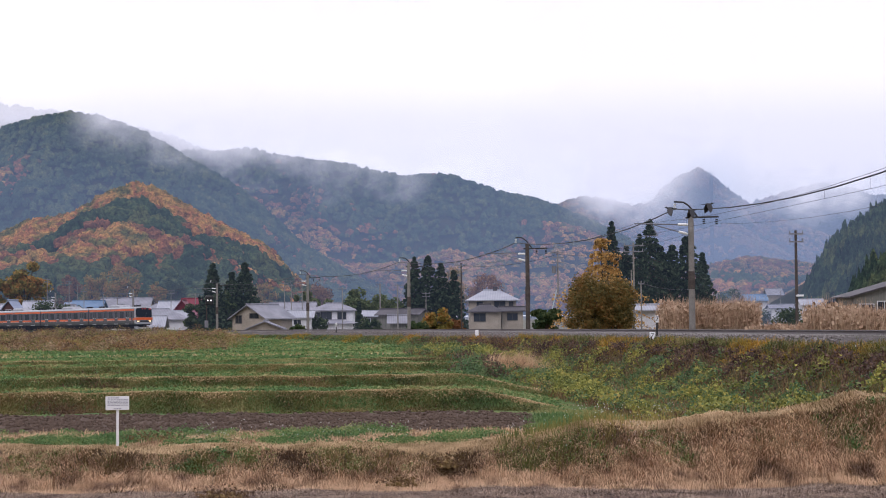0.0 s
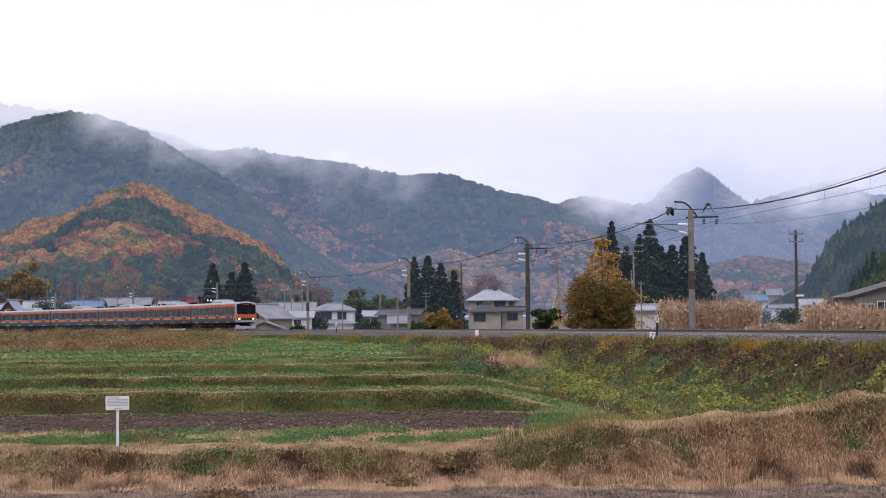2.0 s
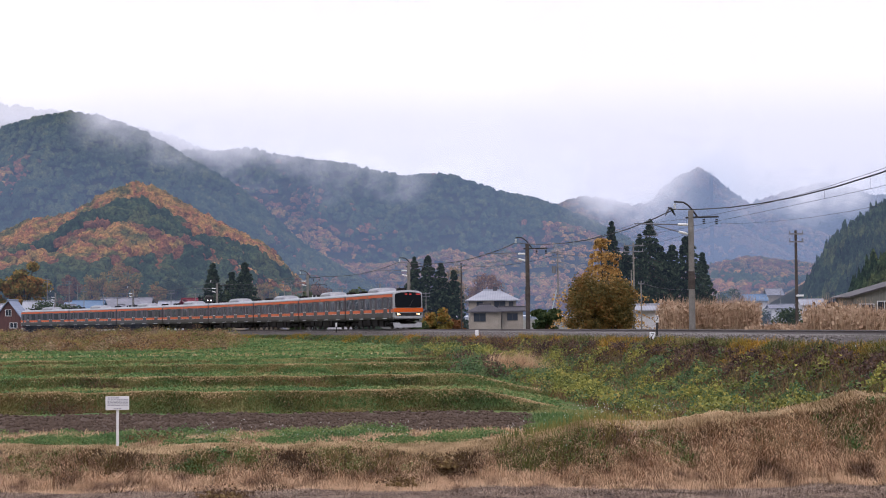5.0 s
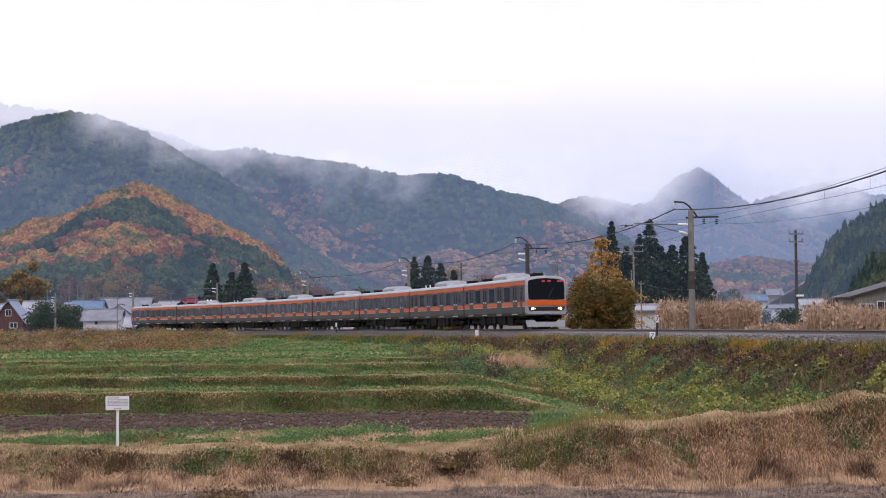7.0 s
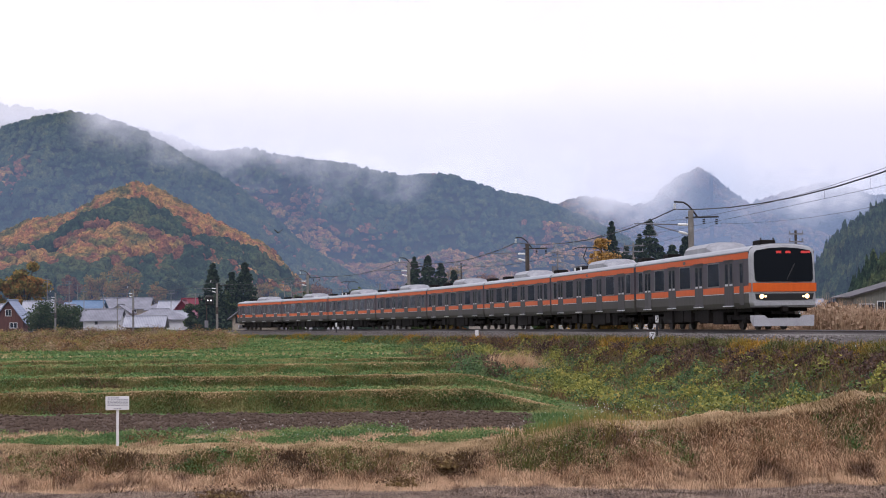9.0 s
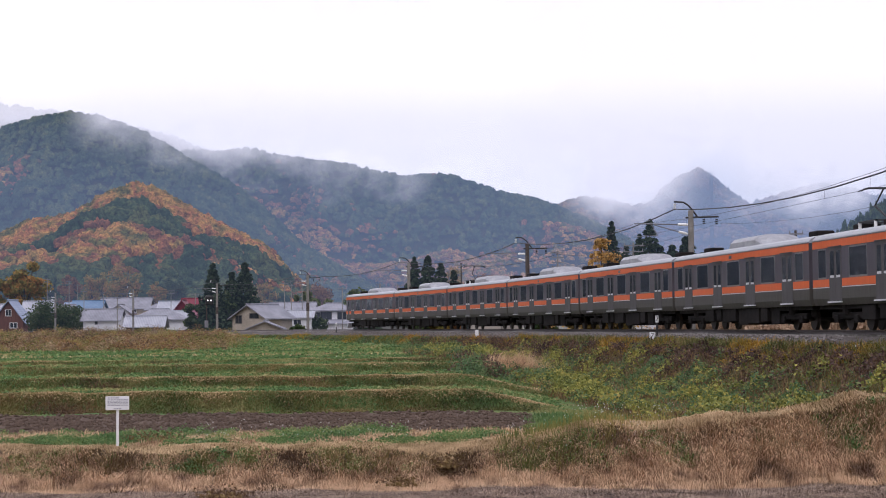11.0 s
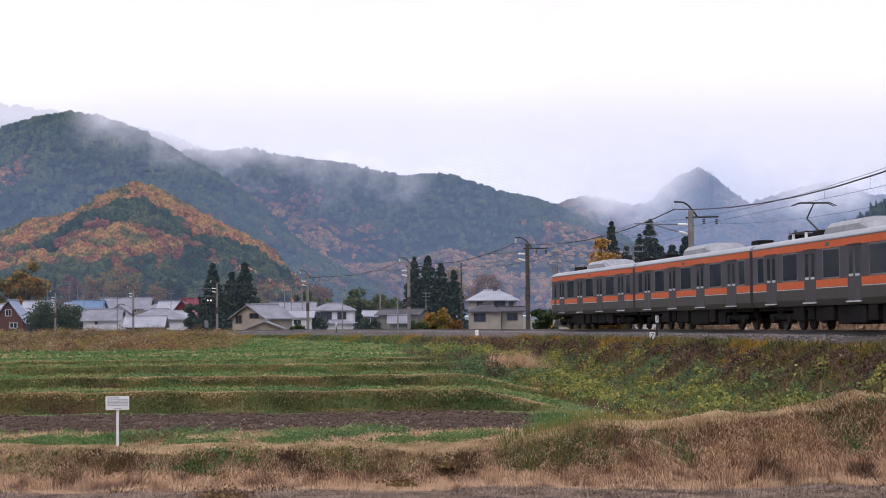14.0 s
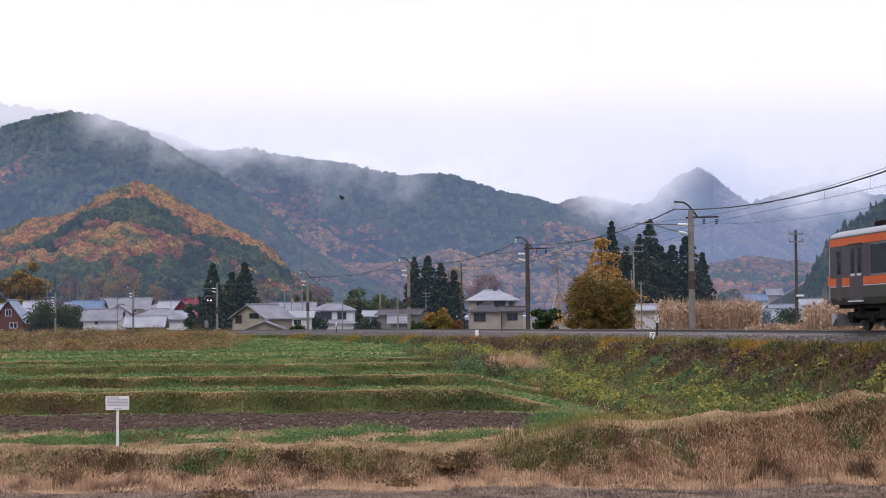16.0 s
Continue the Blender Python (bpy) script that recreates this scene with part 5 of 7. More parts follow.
broad_tree(-216.0, 335, 11.2, 4.6, BUSH_GREEN, "large dark green bush beside a village house", 0.34, 16000, 2, 0.0, "bush", 90)
conifer(-129.3, 292, 4.07, 10.0, None, "tall dark cedar beside the railway signal", 6000, 0.5, 3, 0.6)
broad_tree(-136.9, 300, 4.75, 4.86, BUSH_GREEN, "dark evergreen shrub below a cedar", 0.45, 4000, 4, 0.02, "bush")
broad_tree(-123.3, 300, 4.37, 6.72, BUSH_GREEN, "dark evergreen shrub below a cedar", 0.45, 4000, 5, 0.02, "bush")
conifer(-118.5, 350, 5.1, 10.15, None, "dark cedar behind the village", 5000, 0.55, 6)
conifer(-111.2, 352, 5.13, 12.19, None, "dark cedar behind the village", 5000, 0.55, 7)
broad_tree(-234.2, 430, 10.63, 16.3, BUSH_ORANGE, "yellow-orange autumn tree at the foot of the hill", 0.6, 7000, 9, 0.1)
broad_tree(-251.6, 430, 8.17, 13.92, BUSH_ORANGE, "yellow-orange autumn tree at the foot of the hill", 0.6, 5000, 10, 0.1)
conifer(-16.2, 335, 4.03, 12.2, None, "dark green cedar in a small village grove", 5200, 0.5, 11, 0.6)
conifer(-8.6, 335, 4.67, 12.6, None, "dark green cedar in a small village grove", 5200, 0.5, 12, 0.6)
conifer(-1.3, 335, 4.46, 11.1, None, "dark green cedar in a small village grove", 5200, 0.5, 13, 0.6)
conifer(6.0, 335, 3.61, 9.8, None, "dark green cedar in a small village grove", 5200, 0.5, 14, 0.6)
broad_tree(-66.2, 420, 9.32, 5.6, BAMBOO, "pale green bamboo thicket behind the houses", 0.6, 5000, 15, 0.03)
broad_tree(-45.6, 430, 12.26, 7.95, BAMBOO, "pale green bamboo thicket behind the houses", 0.6, 5000, 16, 0.03)
broad_tree(-29.8, 425, 9.43, 7.27, BAMBOO, "pale green bamboo thicket behind the houses", 0.6, 5000, 17, 0.03)
broad_tree(-77.3, 440, 8.37, 7.27, BAMBOO, "pale green bamboo thicket behind the houses", 0.6, 5000, 18, 0.03)
conifer(-47.2, 318, 1.41, 4.05, None, "small pointed garden cypress", 2500, 0.35, 19, 0.9)
broad_tree(-2.9, 250, 4.75, 1.88, BUSH_ORANGE, "olive garden shrub by the line", 0.4, 4000, 20, 0.02, "bush")
broad_tree(7.6, 260, 2.47, 1.08, RUST_LEAF, "russet autumn garden shrub by the line", 0.35, 2500, 21, 0.02, "bush")
broad_tree(-15.5, 240, 3.8, 0.72, BUSH_GREEN, "green shrub by a shed", 0.35, 2500, 22, 0.02, "bush")
broad_tree(57.4, 200, 3.68, 2.87, BUSH_GREEN, "dark green shrub beside a utility pole", 0.35, 4500, 23, 0.02, "bush")
broad_tree(87.7, 142, 6.0, 4.4, ROUND_BUSH, "dense rounded bush turning orange and olive", 0.17, 24000, 24, 0.0, "bush", 90)
conifer(89.0, 178, 6.6, 8.9, LARCH, "golden-orange larch tree behind a round bush", 6500, 0.24, 25, 0.7)
conifer(94.7, 275, 4.01, 15.45, None, "tall dark cedar in a grove behind the line", 7000, 0.42, 26, 0.7)
conifer(102.7, 280, 4.44, 11.97, None, "tall dark cedar in a grove behind the line", 7000, 0.42, 27, 0.7)
conifer(116.0, 270, 6.16, 15.55, None, "tall dark cedar in a grove behind the line", 7000, 0.42, 28, 0.7)
conifer(128.6, 282, 5.36, 12.16, None, "tall dark cedar in a grove behind the line", 7000, 0.42, 29, 0.7)
conifer(136.9, 268, 6.45, 12.93, None, "tall dark cedar in a grove behind the line", 7000, 0.42, 30, 0.7)
conifer(145.4, 285, 3.61, 10.8, None, "tall dark cedar in a grove behind the line", 7000, 0.42, 31, 0.7)
conifer(110.3, 290, 4.59, 14.19, None, "tall dark cedar in a grove behind the line", 7000, 0.42, 32, 0.7)
conifer(122.3, 275, 5.23, 11.54, None, "tall dark cedar in a grove behind the line", 7000, 0.42, 33, 0.7)
broad_tree(219.9, 210, 2.66, 2.47, RUST_LEAF, "reddish shrub beside a farmhouse", 0.35, 2500, 34, 0.02, "bush")
broad_tree(209.4, 330, 5.23, 2.17, BUSH_GREEN, "green hedge shrub beside a building", 0.4, 2500, 35, 0.02, "bush")
broad_tree(-71.0, 300, 3.8, 1.64, BUSH_GREEN, "green garden shrub among the houses", 0.4, 2200, 36, 0.02, "bush")
broad_tree(-82.1, 250, 2.85, 0.24, BUSH_GREEN, "green garden shrub among the houses", 0.4, 2200, 37, 0.02, "bush")
broad_tree(-40.9, 290, 3.68, 1.16, BUSH_GREEN, "green garden shrub among the houses", 0.4, 2200, 38, 0.02, "bush")
broad_tree(193.6, 400, 7.6, 1.9, BUSH_GREEN, "green garden shrub among the houses", 0.4, 2200, 39, 0.02, "bush")
broad_tree(176.2, 450, 8.56, 1.7, BUSH_GREEN, "green garden shrub among the houses", 0.4, 2200, 40, 0.02, "bush")
broad_tree(160.3, 520, 9.89, 9.01, BUSH_GREEN, "green garden shrub among the houses", 0.4, 2200, 41, 0.02, "bush")
broad_tree(-209.8, 520, 7.6, 15.8, RUST_LEAF, "rusty autumn tree at the foot of the hill", 0.5, 6500, 120, 0.06, lumps=60)
broad_tree(-195.2, 500, 8.2, 16.8, BUSH_ORANGE, "olive-gold autumn tree at the foot of the hill", 0.5, 6500, 121, 0.06, lumps=60)
broad_tree(-179.3, 530, 10.7, 19.8, BUSH_ORANGE, "orange autumn tree at the foot of the hill", 0.5, 6500, 122, 0.06, lumps=60)
broad_tree(-160.3, 480, 5.5, 11.9, BUSH_ORANGE, "yellow-green autumn tree at the foot of the hill", 0.5, 6500, 123, 0.06, lumps=60)
broad_tree(-151.8, 520, 7.2, 15.5, BUSH_GREEN, "dark evergreen tree at the foot of the hill", 0.5, 6500, 124, 0.06, lumps=60)
broad_tree(-223.1, 500, 7.0, 13.7, BUSH_GREEN, "dark evergreen tree at the foot of the hill", 0.5, 6500, 125, 0.06, lumps=60)
broad_tree(-70.3, 520, 9.2, 10.9, RUST_LEAF, "orange-brown autumn tree behind the houses", 0.5, 6500, 126, 0.06, lumps=60)
broad_tree(-100.1, 460, 7.3, 10.9, BUSH_ORANGE, "orange autumn tree behind the houses", 0.5, 6500, 127, 0.06, lumps=60)
broad_tree(5.1, 600, 11.4, 17.8, BUSH_ORANGE, "golden autumn tree behind the village", 0.5, 6500, 128, 0.06, lumps=60)
broad_tree(24.1, 620, 13.8, 16.8, RUST_LEAF, "russet autumn tree behind the village", 0.5, 6500, 129, 0.06, lumps=60)
broad_tree(-42.5, 520, 11.5, 5.6, BAMBOO, "pale green thicket behind the village", 0.5, 6500, 130, 0.06, lumps=60)
broad_tree(-162.9, 420, 5.32, 3.29, BUSH_GREEN, "green garden shrub among the houses", 0.4, 2200, 42, 0.02, "bush")


# ---------------------------------------------------------------- village
def roof_mat(name, a, b_):
    m, n, l, b = mat(name)
    big = noise_node(n, l, 0.5, 4)
    wave = n.new("ShaderNodeTexWave")
    tc = n.new("ShaderNodeTexCoord")
    l.new(tc.outputs["Object"], wave.inputs["Vector"])
    wave.inputs["Scale"].default_value = 1.1
    r = ramp(n, [(0.3, a), (0.7, b_)])
    l.new(big.outputs[0], r.inputs[0])
    l.new(mixed(n, l, 0.18, r.outputs[0], wave.outputs["Color"], "MULTIPLY"), b.inputs["Base Color"])
    b.inputs["Roughness"].default_value = 0.6
    b.inputs["Specular IOR Level"].default_value = 0.25
    return m


SLATE = roof_mat("grey_roof_tiles", (0.17, 0.17, 0.195), (0.29, 0.29, 0.325))
PALE_ROOF = roof_mat("pale_metal_roof", (0.28, 0.29, 0.33), (0.42, 0.43, 0.47))
BLUE_ROOF = roof_mat("blue_metal_roof", (0.10, 0.17, 0.27), (0.16, 0.24, 0.35))
STEEL_ROOF = roof_mat("bluish_metal_roof", (0.22, 0.26, 0.36), (0.32, 0.37, 0.47))
RED_ROOF = roof_mat("red_metal_roof", (0.16, 0.022, 0.035), (0.22, 0.035, 0.05))
DARK_ROOF = roof_mat("dark_metal_roof", (0.05, 0.045, 0.05), (0.09, 0.08, 0.085))
WHITE_WALL = surface("white_plaster", [(0.3, (0.52, 0.52, 0.55)), (0.7, (0.70, 0.695, 0.71))], 0.6, 8, 0.85, bump=0.1)
CREAM_WALL = surface("cream_plaster", [(0.3, (0.28, 0.245, 0.20)), (0.7, (0.38, 0.335, 0.28))], 0.6, 8, 0.85, bump=0.1)
BROWN_WALL = surface("brown_boards", [(0.3, (0.085, 0.04, 0.032)), (0.7, (0.14, 0.065, 0.05))], 0.8, 8, 0.85, bump=0.2, stretch=(5, 5, 0.5))
GREY_WALL = surface("grey_boards", [(0.3, (0.13, 0.13, 0.115)), (0.7, (0.20, 0.195, 0.175))], 0.8, 8, 0.85, bump=0.2, stretch=(5, 5, 0.5))
DARK_WALL = surface("dark_timber", [(0.3, (0.04, 0.03, 0.026)), (0.7, (0.075, 0.055, 0.045))], 0.8, 8, 0.85, bump=0.2)
RED_WALL = surface("red_wall", [(0.3, (0.13, 0.02, 0.028)), (0.7, (0.19, 0.03, 0.04))], 0.8, 8, 0.8, bump=0.1)
PANE = plain("window_glass", (0.03, 0.035, 0.045), 0.1, 0.0, 0.6)
TRIM = plain("white_trim", (0.62, 0.62, 0.62), 0.6)
WHITE_TRIM = plain("white_window_trim", (0.6, 0.6, 0.6), 0.6)
TRIM_DARK = plain("dark_trim", (0.06, 0.055, 0.05), 0.6)


def gable_roof(house, w, dp, eave, ridge, along_x, material, over=0.55, thick=0.16, x0=0.0, y0=0.0):
    """Two slopes with thickness; the ridge runs along x or y."""
    half, length = (dp / 2, w / 2 + over) if along_x else (w / 2, dp / 2 + over)
    rise = ridge - eave
    run = half + over
    drop = eave - rise * over / half
    for sd in (-1, 1):
        bm = bmesh.new()
        sec = [(0, ridge), (sd * run, drop), (sd * run, drop + thick), (0, ridge + thick)]
        if along_x:
            prism(bm, [(y0 + a, z) for a, z in sec], "x", x0 - length, x0 + length)
        else:
            prism(bm, [(x0 + a, z) for a, z in sec], "y", y0 - length, y0 + length)
        part("roof", bm, material, house)
    bm = bmesh.new()
    if along_x:
        box(bm, x0 - length, x0 + length, y0 - 0.16, y0 + 0.16, ridge + thick - 0.06, ridge + thick + 0.16, 0.04)
    else:
        box(bm, x0 - 0.16, x0 + 0.16, y0 - length, y0 + length, ridge + thick - 0.06, ridge + thick + 0.16, 0.04)
    part("ridge_cap", bm, material, house)


def hip_roof(house, w, dp, eave, ridge, material, over=0.6, x0=0.0, y0=0.0, apex=0.35):
    bm = bmesh.new()
    a, b, r = w / 2 + over, dp / 2 + over, w / 2 * apex
    lo = [bm.verts.new((x0 + sx * a, y0 + sy * b, eave - 0.12)) for sx, sy in ((-1, -1), (1, -1), (1, 1), (-1, 1))]
    mid = [bm.verts.new((x0 + sx * a, y0 + sy * b, eave + 0.05)) for sx, sy in ((-1, -1), (1, -1), (1, 1), (-1, 1))]
    t0, t1 = bm.verts.new((x0 - r, y0, ridge)), bm.verts.new((x0 + r, y0, ridge))
    for i in range(4):
        bm.faces.new((lo[i], lo[(i + 1) % 4], mid[(i + 1) % 4], mid[i]))
    bm.faces.new((mid[0], mid[1], t1, t0))
    bm.faces.new((mid[2], mid[3], t0, t1))
    bm.faces.new((mid[1], mid[2], t1))
    bm.faces.new((mid[3], mid[0], t0))
    bm.faces.new(lo[::-1])
    bmesh.ops.recalc_face_normals(bm, faces=bm.faces[:])
    part("roof", bm, material, house)
    part("ridge_cap", box(bmesh.new(), x0 - r - 0.15, x0 + r + 0.15, y0 - 0.15, y0 + 0.15, ridge - 0.08, ridge + 0.14, 0.04), material, house)


def window_on(house, x, z, w, h, y, trim=None):
    """On the wall that faces the fields, at y."""
    bm = bmesh.new()
    for a, b, c, d in ((x - w / 2 - 0.09, x + w / 2 + 0.09, z - h / 2 - 0.1, z - h / 2), (x - w / 2 - 0.09, x + w / 2 + 0.09, z + h / 2, z + h / 2 + 0.09), (x - w / 2 - 0.09, x - w / 2, z - h / 2, z + h / 2), (x + w / 2, x + w / 2 + 0.09, z - h / 2, z + h / 2), (x - 0.03, x + 0.03, z - h / 2, z + h / 2)):
        box(bm, a, b, y - 0.09, y + 0.02, c, d)
    fr = part("window", bm, trim or TRIM, house, "framed sliding window")
    part("pane", box(bmesh.new(), x - w / 2, x + w / 2, y - 0.03, y + 0.01, z - h / 2, z + h / 2), PANE, fr)


def house(b, d, w, dp, eave, ridge, roof, wall, roofing, label, yaw=0.0, windows=(), side_windows=0, trim=None, category="house", chimney=False):
    """b: bearing in thousandths, d: distance; eave and ridge: heights in the world; all fitted to the camera's view.
    roof: 'x', 'y' (ridge along) or 'hip'.
    """
    x, y = b / 1000 * d, d
    z = ground_at(x, y) - 0.1
    ho = thing("house" if category == "house" else category, pose(x, y, z, 0, 0, yaw), label, category)
    e, r = eave - z, ridge - z
    bm = bmesh.new()
    if roof == "hip":
        box(bm, -w / 2, w / 2, -dp / 2, dp / 2, 0, e - 0.1)
    elif roof == "x":
        prism(bm, [(-dp / 2, 0), (dp / 2, 0), (dp / 2, e), (0, r), (-dp / 2, e)], "x", -w / 2, w / 2)
    else:
        prism(bm, [(-w / 2, 0), (w / 2, 0), (w / 2, e), (0, r), (-w / 2, e)], "y", -dp / 2, dp / 2)
    part("wall", bm, wall, ho)
    if roof == "hip":
        hip_roof(ho, w, dp, e, r, roofing)
    else:
        gable_roof(ho, w, dp, e, r, roof == "x", roofing)
    for fx, top, ww, hh in windows:
        window_on(ho, fx * w / 2, e - top, ww, hh, -dp / 2, trim)
    if chimney:
        part("chimney", box(bmesh.new(), 0.2, 0.9, -0.3, 0.4, r - 0.5, r + 0.55), DARK_ROOF, ho, "dark roof ventilator")
    return ho


def build_village():
    house(-241.4, 345, 5.68, 7, 0.67, 4.38, 'y', BROWN_WALL, STEEL_ROOF, "brown boarded house with a steep gable and white windows", windows=[(0.0, -1.4, 1.0, 1.1), (0.35, 1.0, 1.3, 0.9)])
    house(-226.7, 356, 5.3, 6, 1.86, 4.23, 'x', WHITE_WALL, PALE_ROOF, "white house with a pale metal roof")
    house(-198.7, 392, 6.21, 7, 3.12, 4.61, 'x', WHITE_WALL, BLUE_ROOF, "house with a bright blue metal roof")
    house(-177.4, 400, 10.65, 8, 3.1, 5.25, 'x', CREAM_WALL, SLATE, "house with a grey tiled roof", windows=[(-0.3, 0.8, 1.5, 0.8), (0.4, 0.8, 1.2, 0.8)])
    house(-245.2, 400, 2.53, 6, 2.58, 4.1, 'x', WHITE_WALL, PALE_ROOF, "small house with a pale roof")
    house(-190.4, 335, 6.58, 6, 0.62, 2.43, 'x', WHITE_WALL, SLATE, "white plastered storehouse with a grey tiled roof", windows=[(-0.25, 0.6, 0.35, 0.4)], trim=TRIM_DARK)
    house(-158.7, 322, 8.77, 8, 0.53, 2.47, 'hip', WHITE_WALL, SLATE, "farmhouse with a broad grey tiled hip roof", windows=[(-0.5, 0.9, 1.4, 0.9), (0.3, 0.9, 1.6, 0.9)], trim=TRIM_DARK)
    house(-166.7, 312, 6.33, 4, -0.43, 1.05, 'x', DARK_WALL, PALE_ROOF, "low outbuilding with a pale tiled roof")
    house(-212.6, 372, 4.01, 6, 2.34, 3.63, 'x', CREAM_WALL, SLATE, "small house with a grey roof", windows=[(0.0, 0.8, 1.3, 0.8)])
    house(-206.0, 410, 4.16, 6, 2.87, 4.43, 'x', WHITE_WALL, STEEL_ROOF, "white house with a bluish roof", windows=[(0.2, 0.8, 1.3, 0.8)])
    house(-180.6, 365, 4.16, 6, 2.09, 3.47, 'y', WHITE_WALL, SLATE, "white gabled house with grey tiles", windows=[(0.0, 0.5, 1.2, 0.9)], trim=TRIM_DARK)
    house(-159.4, 395, 4.76, 6, 2.63, 4.0, 'hip', CREAM_WALL, SLATE, "hip-roofed house with grey tiles", windows=[(0.0, 0.8, 1.6, 0.8)])
    house(-148.6, 338, 3.21, 5, 0.49, 1.99, 'x', WHITE_WALL, PALE_ROOF, "low white house with a pale roof", windows=[(0.0, 0.8, 1.4, 0.8)])
    house(-79.4, 300, 3.52, 6, 0.71, 1.66, 'x', WHITE_WALL, PALE_ROOF, "low white house beside a garden", windows=[(-0.3, 0.8, 1.2, 0.8)])
    house(-145.4, 350, 4.88, 6, 1.14, 4.14, 'y', RED_WALL, RED_ROOF, "dark red house with a red metal roof")
    house(-141.2, 362, 3.1, 6, 2.87, 4.59, 'x', RED_WALL, RED_ROOF, "red-roofed annex of a village house")
    house(-153.0, 385, 4.15, 6, 2.68, 4.26, 'x', WHITE_WALL, PALE_ROOF, "white house with a pale roof")
    house(-101.5, 264, 6.0, 6.6, 0.75, 2.5, 'y', CREAM_WALL, SLATE, "beige two-storey house with a grey tiled gable roof", yaw=-32.0, windows=[(-0.6, 0.25, 1.0, 1.0), (0.35, -0.25, 1.5, 0.6)], trim=TRIM_DARK)
    house(-99.5, 248, 4.24, 4, -0.74, 0.12, 'y', CREAM_WALL, SLATE, "low beige annex with a tiled gable roof")
    house(-84.3, 375, 9.03, 8, 2.28, 3.7, 'x', WHITE_WALL, SLATE, "long white house with a grey tiled roof", windows=[(-0.6, 0.8, 1.5, 0.8), (0.1, 0.8, 1.5, 0.8), (0.6, 0.8, 1.2, 0.8)])
    house(-61.6, 335, 7.75, 7, 1.94, 3.32, 'hip', WHITE_WALL, SLATE, "white two-storey house with a grey hip roof", windows=[(-0.72, 1.0, 0.9, 1.2), (-0.3, 1.0, 1.9, 1.4), (0.45, 1.0, 1.5, 1.2), (-0.4, 3.6, 1.2, 0.9), (0.4, 3.6, 2.2, 0.9)], trim=TRIM_DARK)
    house(-61.6, 331, 8.91, 8.4, -0.49, 0.14, 'hip', WHITE_WALL, SLATE, "pent roof round the ground floor of a white house")
    house(-39.9, 345, 3.94, 6, 0.81, 1.69, 'x', GREY_WALL, PALE_ROOF, "small grey house with a pale roof", windows=[(-0.4, 0.8, 1.0, 0.8)])
    house(-22.8, 300, 6.84, 6, 1.04, 1.8, 'x', GREY_WALL, DARK_ROOF, "grey boarded shed with a dark roof", yaw=-14.0)
    house(-25.0, 285, 2.71, 3, -0.15, 0.75, 'x', GREY_WALL, SLATE, "low grey lean-to shed")
    house(27.2, 300, 7.79, 8, 3.28, 4.99, 'hip', CREAM_WALL, PALE_ROOF, "cream two-storey house with a pale hip roof", windows=[(-0.55, 0.75, 0.9, 0.9), (0.3, 0.75, 1.7, 1.0), (0.78, 0.75, 0.6, 0.9)], trim=TRIM_DARK, chimney=True)
    house(23.4, 290, 4.78, 4, 1.36, 2.56, 'hip', CREAM_WALL, DARK_ROOF, "single-storey wing with a dark hip roof", windows=[(-0.4, 0.9, 1.8, 1.2)], trim=TRIM_DARK)
    house(38.3, 291, 3.5, 3, 1.51, 1.97, 'x', CREAM_WALL, DARK_ROOF, "cream porch annex of a two-storey house", windows=[(0.0, 1.0, 1.6, 1.0)], trim=TRIM_DARK)
    house(115.0, 185, 2.93, 3, 1.15, 1.5, 'x', WHITE_WALL, PALE_ROOF, "small white shed beside the line")
    house(174.3, 520, 5.93, 7, 4.5, 6.14, 'x', WHITE_WALL, BLUE_ROOF, "distant house with a blue roof")
    house(184.9, 560, 4.44, 7, 6.51, 8.29, 'x', CREAM_WALL, SLATE, "distant house among fields")
    house(197.7, 600, 3.8, 7, 5.72, 7.24, 'x', WHITE_WALL, SLATE, "distant white house among the fields")
    house(205.6, 430, 5.18, 7, 2.63, 3.85, 'x', WHITE_WALL, PALE_ROOF, "low building with a shining pale roof")
    house(188.8, 450, 5.7, 6, 1.93, 2.79, 'x', WHITE_WALL, SLATE, "distant low farm shed")
    # grey boards here paint in the shade on the farmhouse's white walls
    house(265.0, 205, 16.5, 9, 2.5, 4.8, 'y', GREY_WALL, DARK_ROOF, "farmhouse with white walls greyed for shade and a low dark gable roof", windows=[(-0.82, 1.5, 1.5, 1.2), (-0.58, 1.2, 1.5, 1.2), (-0.32, 1.0, 1.5, 1.2), (0.1, 1.0, 1.5, 1.2)], trim=WHITE_TRIM)


build_village()


# ---------------------------------------------------------------- poles, wires and signs by the line
POLE_STEEL = plain("galvanised_steel", (0.17, 0.17, 0.18), 0.6, 0.3)
WIRE = plain("black_wire", (0.02, 0.02, 0.022), 0.6)
TAR_POLE = surface("dark_pole", [(0.3, (0.06, 0.05, 0.045)), (0.7, (0.10, 0.085, 0.075))], 2, 20, 0.9)
WHITE_PAINT = plain("white_paint", (0.72, 0.72, 0.72), 0.5)
INK = plain("black_ink", (0.03, 0.03, 0.035), 0.6)


